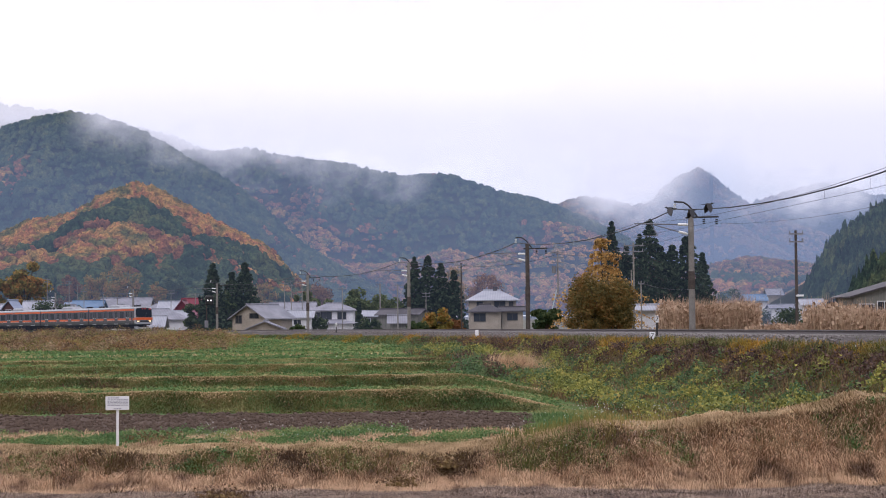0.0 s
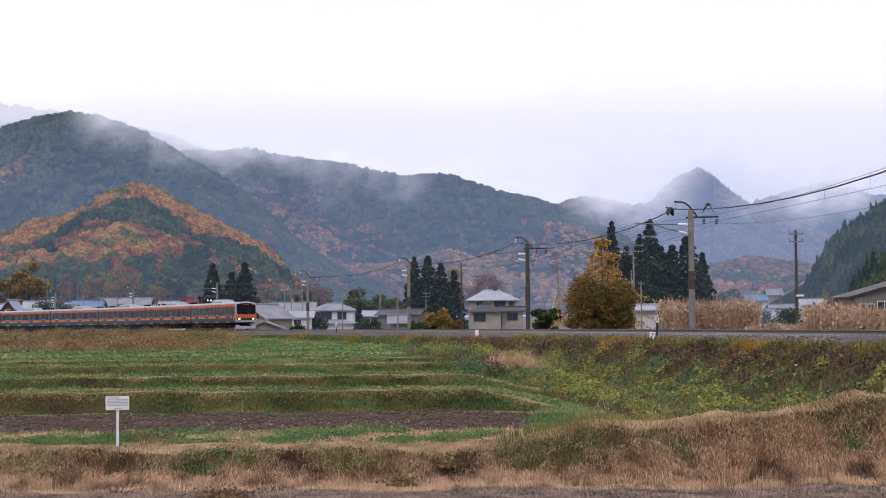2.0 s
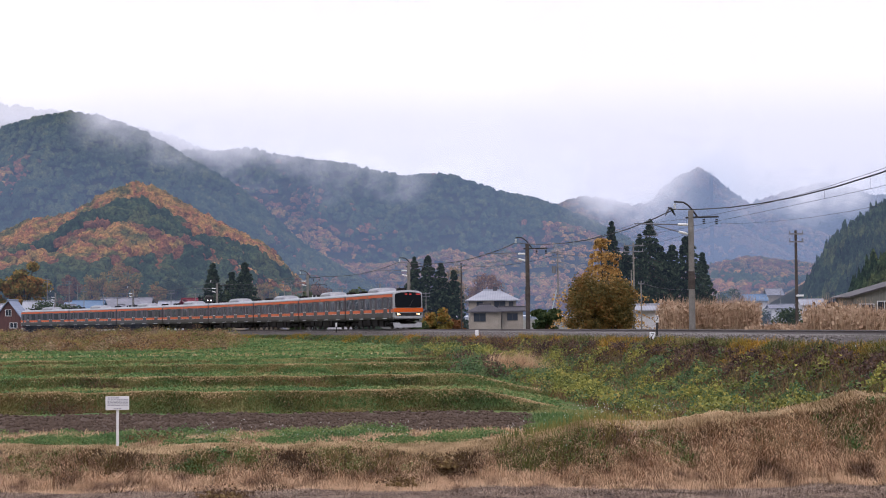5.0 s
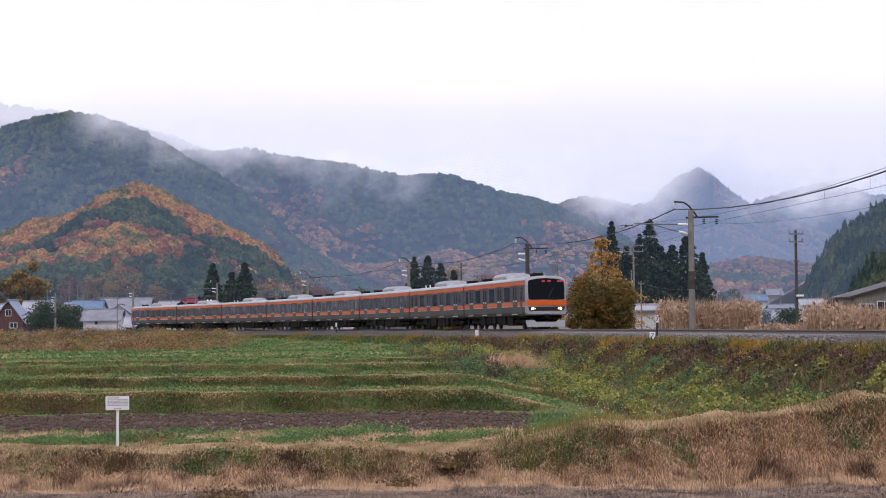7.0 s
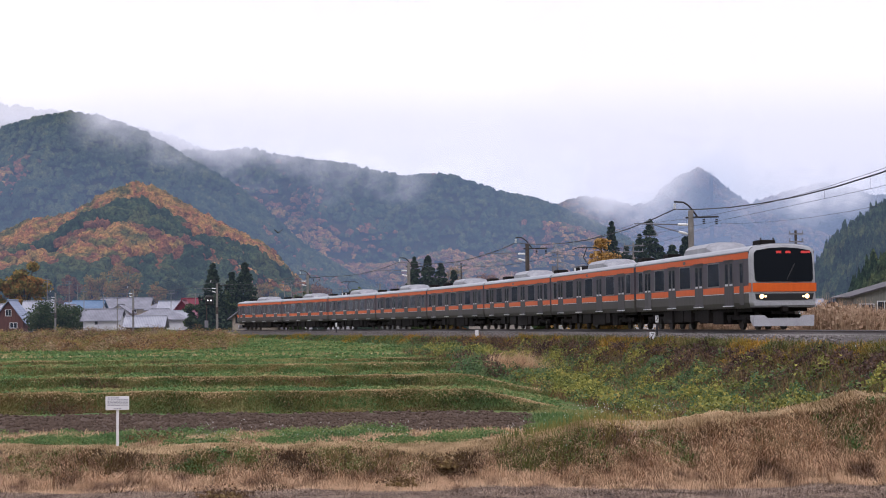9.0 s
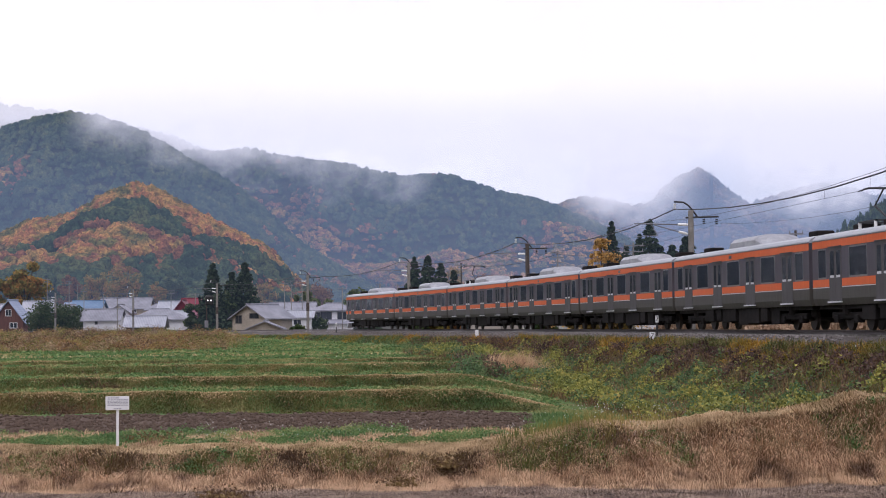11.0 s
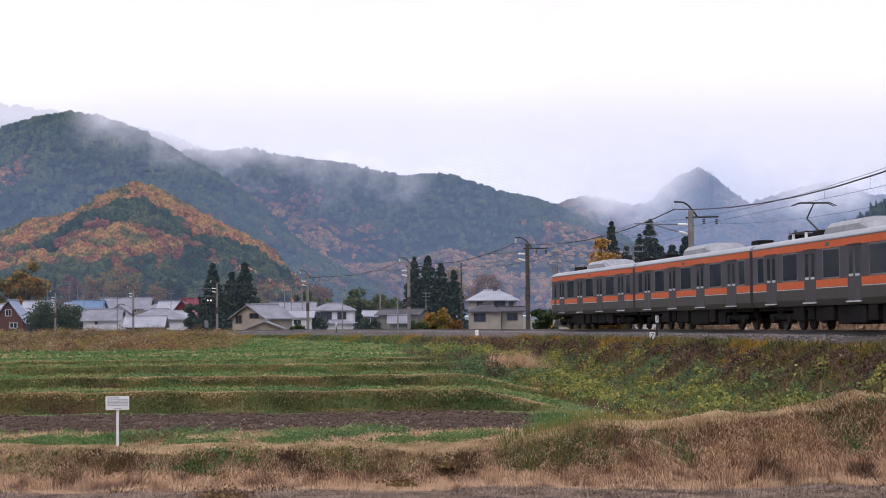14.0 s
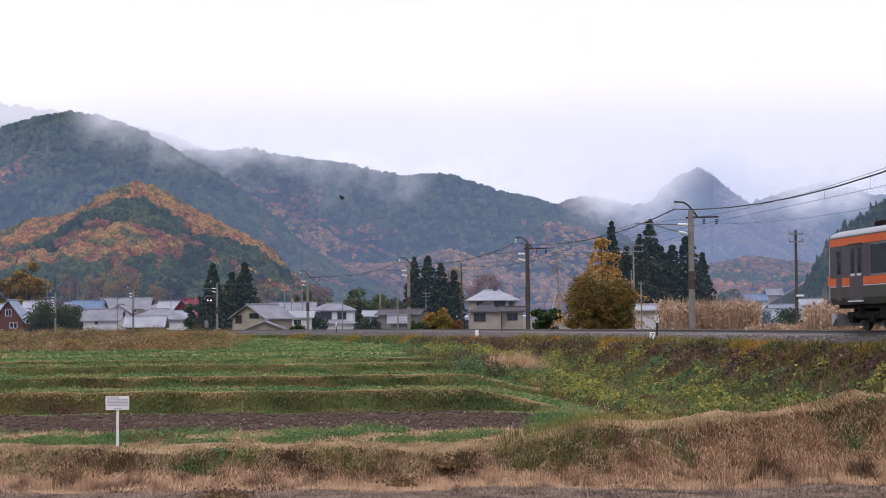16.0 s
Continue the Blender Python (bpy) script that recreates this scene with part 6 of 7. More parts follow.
def catenary_pole(s, height, material):
    base = on_line(s, -3.2)
    g = heading(s)
    yaw = math.degrees(math.atan2(-math.cos(g), math.sin(g)))
    po = thing("catenary_pole", pose(base.x, base.y, base.z, 0, 0, yaw), "concrete railway catenary pole with steel arms and white insulators", "pole", "catenary poles")
    # local x points over the track, towards the fields
    part("post", cyl(bmesh.new(), (0, 0, -2.0), (0, 0, height), 0.19, 0.15, 14), material, po)
    bm = bmesh.new()
    way = [(-0.4, 6.22), (-0.15, 6.55), (0.1, 6.85), (0.4, 7.05), (0.94, 7.08)]
    for a, b in zip(way, way[1:]):
        cyl(bm, (a[0], 0, a[1]), (b[0], 0, b[1]), 0.05, seg=6)
    cyl(bm, (0.3, 0, 6.2), (-1.6, 0, 6.25), 0.05, seg=6)
    part("feeder_arm", bm, DARK_IRON, po, "black bent feeder arm")
    for x, z in ((0.92, 7.05), (-0.75, 6.2), (-1.5, 6.2)):
        bm = bmesh.new()
        for i in range(3):
            cyl(bm, (x, 0, z - 0.08 - i * 0.11), (x, 0, z - 0.15 - i * 0.11), 0.09, 0.06, 10)
        part("insulator", bm, INSULATOR if x > 0 else DARK_IRON, po)
    bm = bmesh.new()
    cyl(bm, (0.1, 0, 5.8), (3.25, 0, 5.86), 0.035, seg=6)
    cyl(bm, (0.1, 0, 5.25), (2.1, 0, 5.78), 0.03, seg=6)
    cyl(bm, (2.3, 0, 5.82), (1.9, 0, 5.2), 0.02, seg=5)
    cyl(bm, (1.9, 0, 5.2), (3.3, 0, 5.12), 0.02, seg=5)
    part("bracket", bm, POLE_STEEL, po, "galvanised cantilever bracket")
    for a, b in (((0.2, 0, 5.80), (0.75, 0, 5.815)), ((0.2, 0, 5.28), (0.7, 0, 5.41))):
        part("insulator", cyl(bmesh.new(), a, b, 0.075, seg=10), INSULATOR, po, "white rod insulator")
    part("band", cyl(bmesh.new(), (0, 0, 2.2), (0, 0, 3.2), 0.195, 0.19, 14), TAR_POLE, po)
    part("number_plate", box(bmesh.new(), -0.1, 0.1, -0.22, -0.19, 2.35, 2.75), WHITE_PAINT, po, "small white plate")
    return po


POLE_AT = [15, -25, -64.5, -104.7, -144.7, -182.5, -217.2, -248.4]


def build_catenary():
    for s in POLE_AT:
        catenary_pole(s, 6.6, CONCRETE if s != -64.5 else TAR_POLE)
    for name, off, z, sag, r, label in (("feeder_wire", -2.26, 6.66, 0.75, 0.032, "thick black feeder cable sagging between the poles"), ("feeder_wire", -4.7, 5.85, 0.6, 0.008, "thin black return cable"),
                                        ("messenger_wire", 0.0, 5.86, 0.45, 0.009, "black messenger wire over the track"), ("contact_wire", 0.0, 5.1, 0.0, 0.008, "black contact wire over the track")):
        pts = []
        for a, b in zip(POLE_AT, POLE_AT[1:]):
            for i in range(8):
                t = i / 8
                pts.append(tuple(on_line(a + (b - a) * t, off, z - sag * 4 * t * (1 - t))))
        tagged(tube(name, pts, r, WIRE), label, "cable")
    drops = bmesh.new()
    for a, b in zip(POLE_AT, POLE_AT[1:]):
        for i in range(1, 8):
            t = i / 8
            s = a + (b - a) * t
            cyl(drops, on_line(s, 0, 5.1), on_line(s, 0, 5.86 - 0.45 * 4 * t * (1 - t)), 0.004, seg=4)
    me = bpy.data.meshes.new("droppers")
    drops.to_mesh(me)
    drops.free()
    me.materials.append(WIRE)
    tagged(new("droppers", me), "thin hanger wires between messenger and contact wire", "cable", kind="stuff")


build_catenary()


def utility_pole(b, d, top, arms=2, material=None, radius=0.1, arm_half=0.7, lamp=False, can=False):
    x, y = b / 1000 * d, d
    z = ground_at(x, y)
    h = top - z
    po = thing("utility_pole", pose(x, y, z), "grey utility pole with crossarms and insulators", "pole", "utility poles")
    part("post", cyl(bmesh.new(), (0, 0, -0.4), (0, 0, h), radius, radius * 0.75, 10), material or CONCRETE, po)
    for i in range(arms):
        zz = h - 0.25 - 0.55 * i
        arm = part("crossarm", box(bmesh.new(), -arm_half, arm_half, -0.2, -0.12, zz - 0.05, zz + 0.05), POLE_STEEL, po)
        for q in (-0.9, 0.9):
            part("insulator", cyl(bmesh.new(), (q * arm_half, -0.16, zz + 0.05), (q * arm_half, -0.16, zz + 0.24), 0.045, 0.03, 8), POLE_STEEL, arm)
    if lamp:
        part("lamp", box(bmesh.new(), -0.05, 0.45, -0.3, -0.1, h * 0.42, h * 0.42 + 0.14, 0.03), WHITE_PAINT, po, "white pole lamp")
    if can:
        part("transformer", cyl(bmesh.new(), (-0.45, -0.2, h - 2.6), (-0.45, -0.2, h - 1.8), 0.26, seg=14), POLE_STEEL, po, "grey pole transformer")
    return po


def cable(p, q, sag, r=0.02):
    pts = [tuple(Vector(p).lerp(Vector(q), i / 12) - Vector((0, 0, sag * 4 * i / 12 * (1 - i / 12)))) for i in range(13)]
    return tagged(tube("power_cable", pts, r, WIRE), "thin black power cable strung across the village", "cable")


utility_pole(-222.1, 380, 9.51)
utility_pole(-209.8, 400, 9.42)
utility_pole(-205.0, 400, 8.64, arms=1)
utility_pole(-201.5, 385, 7.48)
utility_pole(-190.7, 390, 6.67, arms=1)
utility_pole(-152.7, 370, 6.7)
utility_pole(-139.1, 360, 5.7, arms=1)
utility_pole(-182.8, 330, 4.78, arms=1)
utility_pole(-89.0, 320, 7.03)
utility_pole(-79.2, 340, 8.04, arms=1)
utility_pole(-85.2, 330, 6.9, arms=1)
utility_pole(-35.5, 320, 6.77, arms=1, radius=0.16)
utility_pole(-25.7, 265, 5.54, arms=1, radius=0.14)
utility_pole(-9.8, 300, 4.8)
utility_pole(-56.7, 300, 5.78, arms=1)
utility_pole(10.1, 215, 7.07, material=TAR_POLE, radius=0.11)
utility_pole(64.3, 205, 8.11, arms=4, can=True)
utility_pole(106.8, 160, 7.13, arms=2, radius=0.1, arm_half=0.9)
utility_pole(105.5, 158, 4.65, arms=0, radius=0.07)
utility_pole(110.9, 170, 3.86, arms=1, radius=0.09, arm_half=0.3)
utility_pole(198.0, 125, 6.49, material=TAR_POLE, arms=2, radius=0.12, arm_half=0.5, lamp=True)
utility_pole(188.8, 480, 10.53)
utility_pole(179.3, 520, 9.75, arms=1)
cable((2.2, 215, 6.8), (13.2, 205, 7.72), 0.6)
cable((13.2, 205, 7.72), (17.1, 160, 6.98), 0.5)
cable((-2.9, 300, 4.52), (2.2, 215, 6.53), 0.8)
cable((-17.0, 300, 5.4), (-11.4, 320, 6.37), 0.6)
cable((-11.4, 320, 6.37), (-2.9, 300, 4.52), 0.6)
cable((-84.4, 380, 9.03), (-74.4, 390, 6.3), 0.8)
cable((-74.4, 390, 6.3), (-56.5, 370, 6.23), 0.8)
cable((-56.5, 370, 6.23), (-28.5, 320, 6.62), 0.9)
cable((-28.5, 320, 6.62), (-17.0, 300, 5.4), 0.6)
cable((18.9, 170, 3.65), (32.1, 230, 3.9), 0.3)
tagged(tube("pole_stay", [(11.9, 205, -1.2), (13.0, 205, 3.5)], 0.07, plain("stay_guard", (0.32, 0.40, 0.40), 0.6)), "pale slanting stay beside a utility pole", "pole stay")


# ---------------------------------------------------------------- beside the line
def build_reeds():
    pale = leafy("withered_maize", [(0.15, (0.25, 0.16, 0.10)), (0.5, (0.42, 0.29, 0.19)), (0.85, (0.56, 0.42, 0.29))], 0.7, 0.35)
    rnd = np.random.default_rng(61)
    for u0, u1, y0, y1, h, count, seed in ((0.121, 0.176, 104, 122, 2.55, 9000, 62), (0.172, 0.207, 84, 108, 1.15, 4000, 63), (0.203, 0.27, 80, 104, 2.0, 6500, 66)):
        x, y = wedge(count, u0, u1, y0, y1, seed)
        d, s = line_distance(x, y)
        ok = d < -4.0
        x, y = x[ok], y[ok]
        hh = h * (1 + 0.16 * wavy(x, y, 2.2, 3.0))
        blades("withered_maize", x, y, hh, 0.045, 0.12, pale, "stand of withered pale maize stalks behind the track", seed, category="maize", droop=0.1)
        pick = rnd.integers(0, len(x), int(len(x) * 3.0))
        for lift in (0.35, 0.65):
            k = pick[: len(pick) // 2] if lift < 0.5 else pick[len(pick) // 2:]
            z0 = ground_height(x[k], y[k])
            leaves("withered_maize", x[k] + rnd.normal(0, 0.12, len(k)), y[k], z0 + hh[k] * (lift + rnd.uniform(-0.3, 0.35, len(k))), 0.22, pale, "drooping withered maize leaves", seed + 5, "maize", 1.2)
    # thin pampas tufts and weeds along the far side of the track
    s = -200 + 190 * rnd.random(5200)
    off = -3.4 - 2.2 * rnd.random(5200)
    p = np.array([on_line(a, b) for a, b in zip(s, off)])
    k = wavy(s, s * 0, 6.0, 2.0) > -0.1
    blades("trackside_weeds", p[k, 0], p[k, 1], 0.75, 0.04, 0.35, STRAW_PALE, "dry pale weeds behind the track", 64)
    blades("trackside_weeds", p[~k, 0], p[~k, 1], 0.5, 0.05, 0.5, OLIVE, "olive weeds behind the track", 65)


build_reeds()


def build_track_bed():
    rnd = np.random.default_rng(71)
    n_ = 6500
    s = -120 + 132 * rnd.random(n_) ** 0.6
    off = 1.3 + 1.9 * rnd.random(n_)
    p = np.array([on_line(a, b, -0.24 - max(0.0, b - 1.75) * 0.452) for a, b in zip(s, off)])
    w = rnd.uniform(0.06, 0.14, n_)
    scatter("ballast_stones", p - [0, 0, 0.02], np.stack([w, w * 0.8], 1), crown_shapes(1, 4, 9.0, 0.0, 0.35), surface("loose_ballast", [(0.3, (0.12, 0.105, 0.10)), (0.7, (0.30, 0.275, 0.26))], 9.0, 14, 0.9), "loose crushed ballast stones", "ballast")
    bed = bpy.data.objects["ballast"]
    bm = box(bmesh.new(), -1.0, 1.0, -0.12, 0.12, -0.3, -0.155, 0.02)
    me = bpy.data.meshes.new("sleeper")
    bm.to_mesh(me)
    bm.free()
    me.materials.append(CONCRETE)
    for i in range(230):
        s = -120 + i * 0.6
        q = on_line(s)
        g = heading(s)
        ob = new("sleeper", me)
        ob.parent = bed
        ob.matrix_basis = pose(q.x, q.y, q.z, 0, 0, math.degrees(g) + 90)


build_track_bed()


def numeral(text, size, parent, m):
    cu = bpy.data.curves.new("numeral", "FONT")
    cu.body, cu.size, cu.align_x, cu.align_y, cu.extrude = text, size, "CENTER", "CENTER", 0.004
    cu.materials.append(INK)
    ob = new("numeral", cu)
    ob.parent = parent
    ob.matrix_basis = m
    return ob


def marker(s, off, lift, w, h, text, post):
    q = on_line(s, off)
    z = q.z - 0.55
    mk = thing("distance_marker", pose(q.x, q.y, z), "small white distance marker post beside the track", "marker", "distance markers")
    if post:
        part("post", box(bmesh.new(), -0.045, 0.045, -0.045, 0.045, -0.4, lift, 0.01), DARK_IRON, mk, "dark iron post")
    part("plate", box(bmesh.new(), -w / 2, w / 2, -0.08, -0.045, lift - h, lift, 0.012), WHITE_PAINT, mk, "white plate")
    if not post:
        part("post", box(bmesh.new(), -w * 0.35, w * 0.35, -0.045, 0.045, -0.5, lift - 0.02, 0.01), WHITE_PAINT, mk)
    if text:
        numeral(text, h * 0.95, mk, pose(0, -0.09, lift - h / 2, 90, 0, 0))


marker(-11.2, 2.85, 0.46, 0.27, 0.34, "7", False)
marker(-56.0, 2.85, 0.52, 0.25, 0.42, "", False)
marker(-13.5, 2.0, 1.25, 0.16, 0.34, "7", True)
marker(-114.0, 2.0, 1.25, 0.2, 0.4, "", True)
marker(16.5, 2.9, 0.12, 0.14, 0.2, "", False)


def field_sign():
    x, y = -8.5, 46.5
    sg = thing("field_sign", pose(x, y, -2.5, 0, 0, 4), "white notice board on a white post in dry grass", "sign")
    part("post", box(bmesh.new(), -0.032, 0.032, -0.03, 0.03, -0.5, 1.0, 0.006), WHITE_PAINT, sg)
    board = part("board", box(bmesh.new(), -0.305, 0.305, -0.05, -0.03, 0.83, 1.185, 0.012), WHITE_PAINT, sg)
    rnd = random.Random(8)
    grey = plain("faded_print", (0.22, 0.22, 0.26), 0.7)
    rows = [(1.145, 0.024, -0.24, 0.05)] + [(1.098 - i * 0.036, 0.016, -0.25, 0.25) for i in range(5)] + [(0.872, 0.024, -0.08, 0.10)]
    for z, h, a, b in rows:
        x0 = a
        while x0 < b:
            w = rnd.uniform(0.03, 0.09)
            part("print_bar", box(bmesh.new(), x0, min(x0 + w, b + 0.02), -0.056, -0.049, z - h / 2, z + h / 2), grey, board)
            x0 += w + rnd.uniform(0.012, 0.03)


field_sign()


def railway_signal():
    b, d = -132.8, 250.0
    x = b / 1000 * d
    z = ground_at(x, d)
    sg = thing("railway_signal", pose(x, d, z), "railway signal with a black head on a dark post", "signal")
    part("post", cyl(bmesh.new(), (0, 0, -0.3), (0, 0, 4.4 - z - 0.5), 0.08, seg=10), TAR_POLE, sg)
    head = part("signal_head", box(bmesh.new(), -0.15, 1.0, -0.3, -0.05, 2.55 - z, 3.9 - z, 0.15), BLACK, sg, "black signal head")
    for dx in (0.22, 0.66):
        part("lens", cyl(bmesh.new(), (dx, -0.36, 3.2 - z), (dx, -0.29, 3.2 - z), 0.11, seg=12), glow("signal_lens", (0.9, 0.9, 0.85), 0.7), head, "pale lit lens")
    part("cabinet", box(bmesh.new(), -0.25, 0.25, -0.35, -0.05, -0.6 - z, 0.4 - z, 0.03), POLE_STEEL, sg, "grey cabinet")


railway_signal()


def small_van():
    b, d = -7.6, 320.0
    x = b / 1000 * d
    z = ground_at(x, d) + 1.0
    van = thing("parked_van", pose(x, d, z, 0, 0, 15), "small white van parked behind the line", "van")
    bm = prism(bmesh.new(), [(-1.6, 0.35), (1.65, 0.35), (1.65, 0.95), (1.2, 1.65), (0.9, 1.75), (-1.6, 1.75)], "y", -0.72, 0.72)
    part("body", bm, WHITE_PAINT, van)
    part("window", box(bmesh.new(), -1.4, 0.9, -0.74, -0.71, 1.05, 1.55), PANE, van)
    for wx in (-1.05, 1.05):
        for wy in (-0.66, 0.66):
            part("wheel", cyl(bmesh.new(), (wx, wy - 0.08, 0.28), (wx, wy + 0.08, 0.28), 0.28, seg=16), UNDER, van)
    base = thing("parking_bank", pose(x, d, z), "low gravel parking bank behind the line", "bank")
    part("bank", box(bmesh.new(), -4, 4, -2, 2, -1.3, 0.0, 0.3), VILLAGE_STONE, base)


VILLAGE_STONE = surface("gravel", [(0.3, (0.16, 0.15, 0.13)), (0.7, (0.26, 0.24, 0.22))], 1.0, 12, 0.95)
small_van()


def storehouse_arch():
    b, d = -186.0, 331.2
    x = b / 1000 * d
    z = ground_at(x, d)
    ar = thing("arched_doorway", pose(x, d, z), "dark arched doorway of the white storehouse", "doorway")
    pts = [(-0.65, 0.0), (0.65, 0.0)] + [(0.65 * math.cos(a), 2.1 + 0.9 * math.sin(a)) for a in [i * math.pi / 10 for i in range(11)]]
    part("opening", prism(bmesh.new(), pts, "y", 0.0, 0.5), DARK_WALL, ar)


storehouse_arch()


def debris():
    rnd = random.Random(4)
    for b, d, w in ((-59.9, 108, 0.32), (-54.5, 98, 0.28), (-137.5, 52.0, 0.16), (-136.0, 47.5, 0.14), (-118, 51.0, 0.12)):
        x = b / 1000 * d
        bm = bmesh.new()
        bmesh.ops.create_icosphere(bm, subdivisions=2, radius=0.5)
        for v in bm.verts:
            v.co = Vector((v.co.x * w, v.co.y * w * 0.6, v.co.z * w * 0.5)) * (1 + 0.3 * noise.noise(v.co * 5))
        st = thing("pale_stone", pose(x, d, ground_at(x, d) + 0.06), "pale stone lying in the field grass", "stone")
        part("stone", bm, WHITE_PAINT, st)
    # heap of dark cuttings and a green clump behind the dry crest
    for b, d, w, material, label, nm in ((-163, 47.8, 1.2, DRY_DARK, "dark heap of cut stalks in the field", "cuttings_heap"), (-123, 41.6, 0.8, DRY_DARK, "dark heap of cut stalks on the field edge", "cuttings_heap"), (-154, 48.0, 0.65, GREEN, "bright green weed clump behind the crest", "weed_clump"), (0.0, 45.0, 0.55, DRY_DARK, "withered dark weed clump on the bank", "weed_clump"), (-24, 44.0, 0.6, DRY_DARK, "withered dark weed clump on the bank", "weed_clump"),
                                         (246, 47.0, 1.6, DRY_DARK, "tangle of dark withered brambles", "weed_clump")):
        x = b / 1000 * d
        g = np.random.default_rng(int(d * 10))
        n_ = 900
        c = np.stack([g.normal(0, w * 0.33, n_), g.normal(0, 0.25, n_), np.abs(g.normal(0, 0.10, n_))], 1)
        v, f = leaf_cloud(c, 0.07, 7)
        ob = thing(nm, pose(x, d, ground_at(x, d)), label, "weeds")
        part_ob = new("tangle", mesh_of("tangle", v, f, material))
        part_ob.parent = ob


debris()


# ---------------------------------------------------------------- crows
FEATHER = plain("black_feathers", (0.012, 0.012, 0.015), 0.55)


def crow(label):
    bird = thing("crow", Matrix(), label, "bird", "crows")
    bm = bmesh.new()
    bmesh.ops.create_uvsphere(bm, u_segments=12, v_segments=8, radius=0.5, matrix=Matrix.LocRotScale((0, 0, 0), None, (0.36, 0.14, 0.14)))
    bmesh.ops.create_uvsphere(bm, u_segments=10, v_segments=6, radius=0.5, matrix=Matrix.LocRotScale((0.19, 0, 0.05), None, (0.12, 0.1, 0.1)))
    part("body", bm, FEATHER, bird, "", True)
    part("beak", cyl(bmesh.new(), (0.24, 0, 0.05), (0.32, 0, 0.035), 0.022, 0.003, 6), FEATHER, bird)
    part("tail", prism(bmesh.new(), [(-0.12, -0.03), (-0.12, 0.03), (-0.36, 0.08), (-0.38, 0.0), (-0.36, -0.08)], "z", -0.015, 0.005), FEATHER, bird)
    wings = []
    for sd in (-1, 1):
        pts = [(0.10, 0.0), (0.15, 0.18), (0.08, 0.40), (-0.05, 0.50), (-0.10, 0.36), (-0.14, 0.2), (-0.10, 0.0)]
        wg = part("wing", prism(bmesh.new(), [(a, sd * b) for a, b in pts], "z", -0.008, 0.012), FEATHER, bird)
        wings.append((wg, sd))
    return bird, wings


def sky_place(b, r, d):
    return Vector((b / 1000 * d, d, EYE[2] + r / 1000 * d))


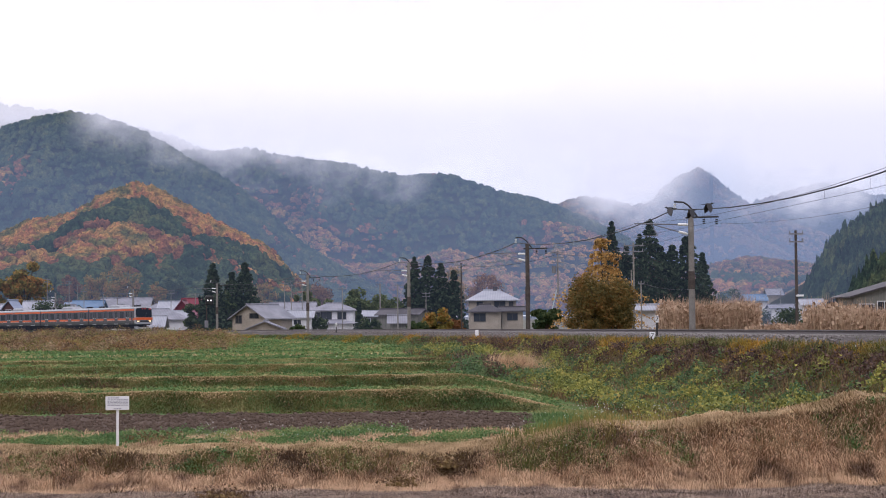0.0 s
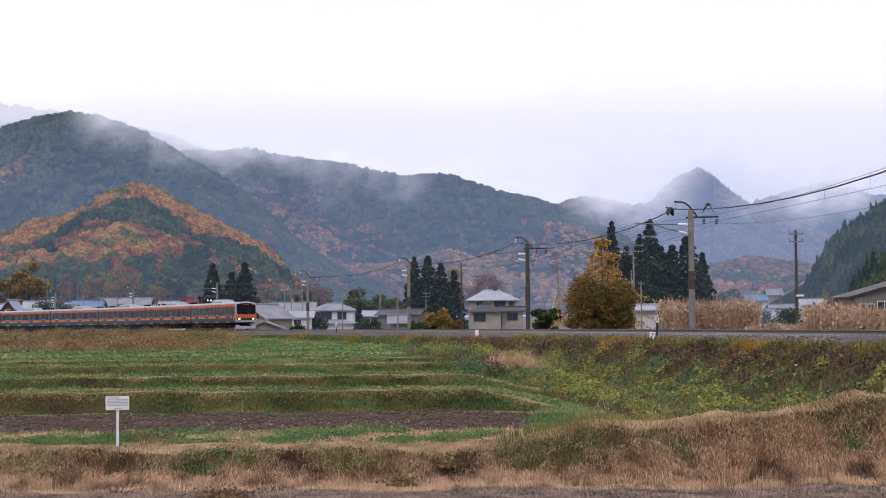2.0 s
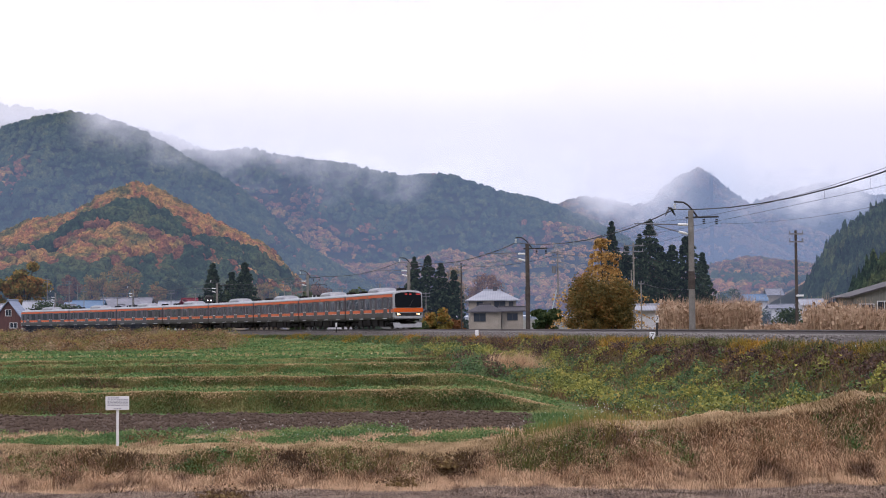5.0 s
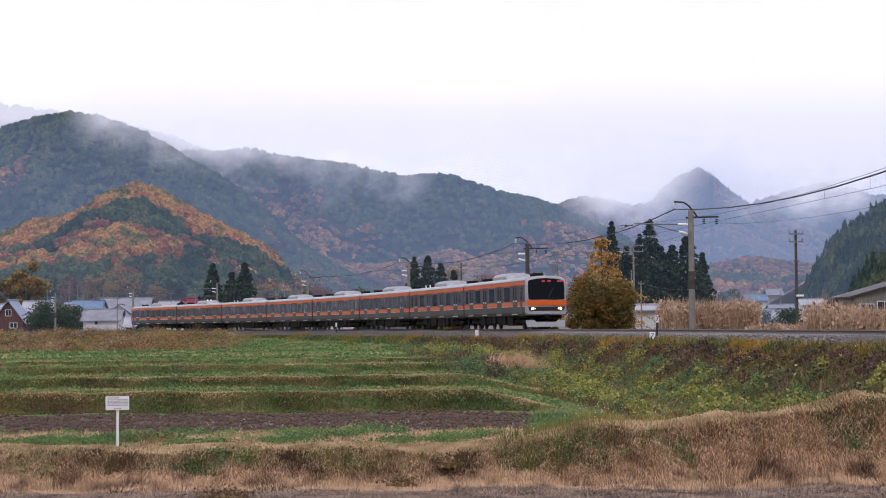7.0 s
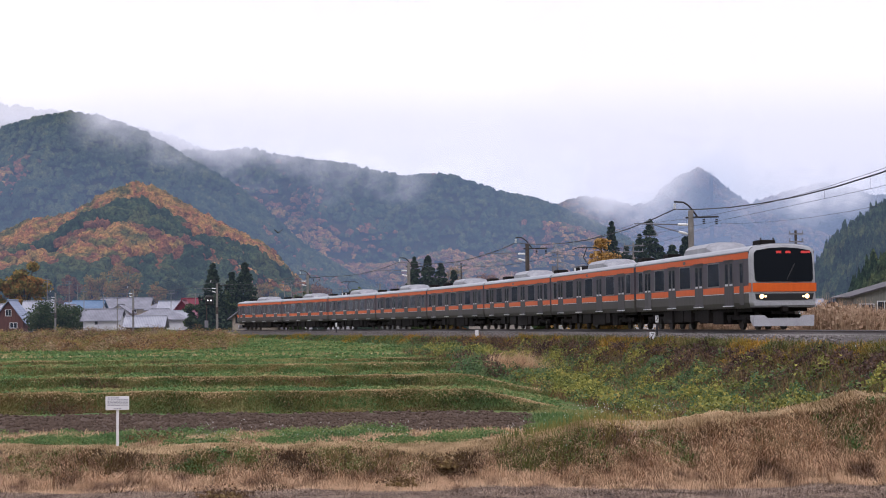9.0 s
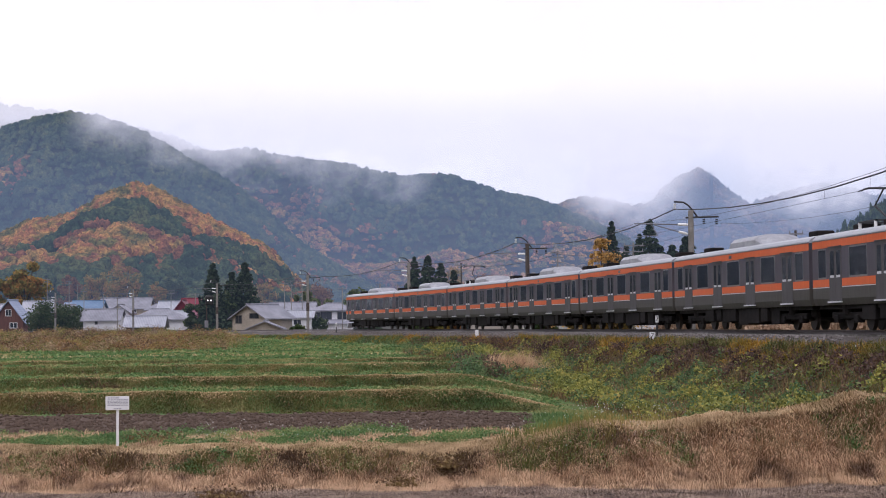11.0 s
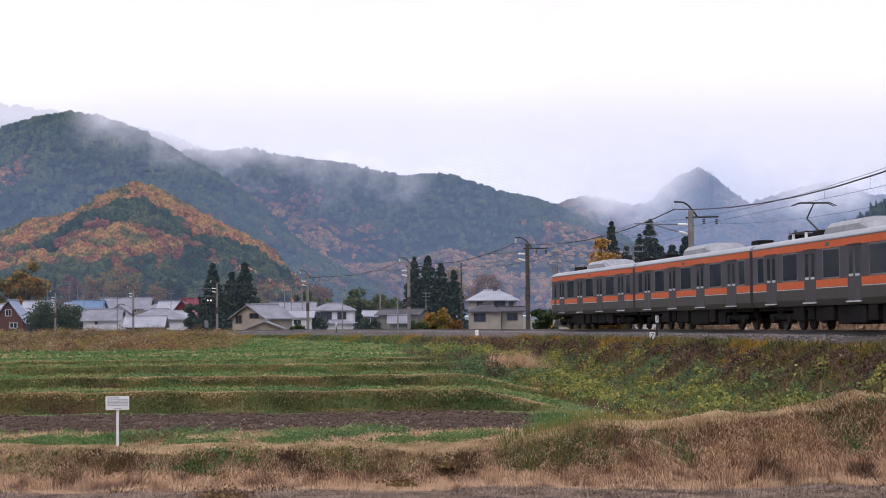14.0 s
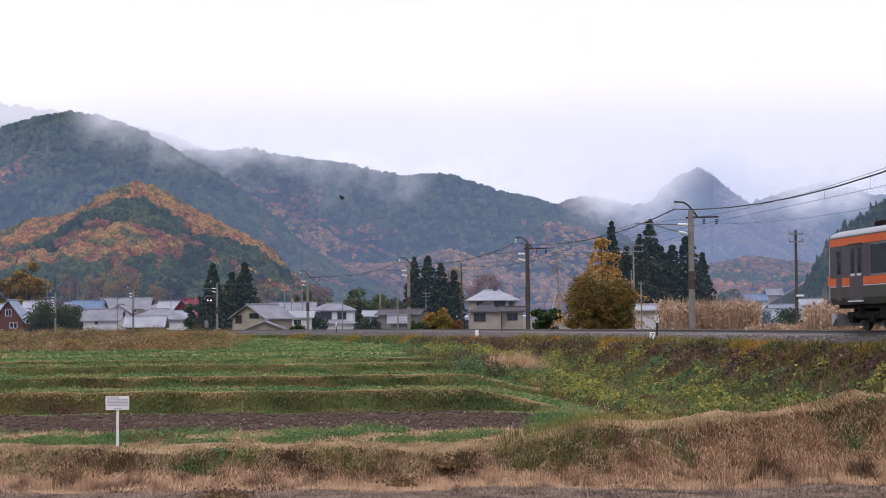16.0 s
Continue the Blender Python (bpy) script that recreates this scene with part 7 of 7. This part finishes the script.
# rows: seconds, bearing and rise in thousandths (fitted to the camera's view), distance; perched until and after the
# given times
CROWS = [
    ((0.7, 16.1, 20), [(0, 139.4, 58.0, 92), (0.6, 139.4, 58.0, 92), (0.8, 147.7, 59.5, 95), (0.9, 154.0, 60.1, 98), (1.0, 159.7, 60.7, 100), (1.1, 167.0, 57.4, 105), (1.2, 173.6, 56.8, 108), (1.3, 180.9, 54.5, 110), (1.4, 188.8, 51.6, 112), (1.6, 206.9, 46.0, 118), (1.8, 226.9, 41.1, 122), (2.0, 250.6, 35.8, 126), (2.6, 321.9, 25.7, 130), (16, 353.6, 22.2, 130)]),
    ((4.0, 6.2, 20), [(0, 149.2, 61.4, 84), (3.9, 149.2, 61.4, 84), (4.1, 140.7, 62.1, 88), (4.2, 135.3, 60.6, 92), (4.8, 119.1, 49.6, 150), (5.6, 116.0, 37.0, 240), (6.2, 116.6, 24.3, 310), (16, 116.6, 23.7, 310)]),
    ((6.2, 11.6, 170), [(0, 127.7, 59.4, 94), (6.1, 127.7, 59.4, 94), (6.3, 126.4, 60.0, 96), (6.5, 121.7, 58.8, 100), (6.6, 119.5, 60.1, 103), (6.8, 111.5, 57.3, 108), (7.0, 102.7, 49.8, 115), (7.1, 99.2, 48.5, 118), (7.4, 85.9, 36.3, 125), (7.6, 73.5, 31.7, 130), (7.8, 56.1, 28.0, 135), (8.0, 31.1, 27.0, 140), (8.4, -22.8, 29.7, 150), (8.8, -75.4, 40.0, 160), (9.0, -92.5, 47.7, 165), (9.2, -107.7, 55.8, 170), (10.0, -169.2, 71.2, 190), (11.0, -273.8, 78.5, 210), (11.8, -343.5, 79.1, 220), (16, -343.5, 79.1, 220)]),
    ((11.2, 16.1, 170), [(0, 0.3, 19.0, 365), (11.2, 0.3, 19.0, 365), (11.6, -4.4, 38.1, 370), (12.0, -25.0, 64.2, 380), (12.2, -42.5, 74.8, 400), (12.5, -83.7, 93.3, 430), (12.8, -116.0, 100.2, 460), (13.1, -139.1, 108.3, 500), (13.6, -175.5, 118.8, 560), (14.5, -267.4, 138.6, 640), (16, -375.2, 152.3, 700)]),
    ((0, 16.1, 10), [(0, -343.5, 75.9, 210), (12.6, -273.8, 75.3, 205), (13.2, -204.1, 77.9, 200), (13.7, -174.0, 80.4, 195), (14.0, -166.0, 82.9, 190), (14.3, -154.6, 84.7, 185), (14.6, -141.3, 83.3, 180), (14.9, -127.4, 80.7, 176), (15.3, -105.5, 76.4, 172), (15.6, -84.3, 72.4, 170), (16.0, -56.4, 66.4, 168)]),
]
FLOCK = [crow("black crow in flight over the valley") for _ in CROWS]


def motions():
    for i, car in enumerate(CARS):
        walk(car, [(k * 0.5, car_pose(nose(k * 0.5) - 10.0 - 20.0 * i, i == len(CARS) - 1)) for k in range(33)])
    for (bird, wings), (still, rows) in zip(FLOCK, CROWS):
        places = [(t, sky_place(b, r, d)) for t, b, r, d in rows]
        keys = []
        for i, (t, p) in enumerate(places):
            a, b = places[max(0, i - 1)][1], places[min(len(places) - 1, i + 1)][1]
            v = b - a
            yaw = math.degrees(math.atan2(v.y, v.x)) if v.length > 0.05 else (keys[-1][2] if keys else still[2])
            if keys:
                while yaw - keys[-1][2] > 180:
                    yaw -= 360
                while yaw - keys[-1][2] < -180:
                    yaw += 360
                yaw = keys[-1][2] + max(-80.0, min(80.0, yaw - keys[-1][2]))
            keys.append((t, p, yaw))
        walk(bird, [(t, pose(p.x, p.y, p.z, 0, 0, yaw)) for t, p, yaw in keys])
        for wing, sd in wings:
            flap = []
            for k in range(161):
                t = k * 0.1
                on = still[0] <= t <= still[1]
                ang = 32 * math.sin(t * 17.0) + 8 if on else -62
                flap.append((t, pose(0, sd * 0.05, 0.03, sd * ang, 0, 0)))
            walk(wing, flap)


motions()
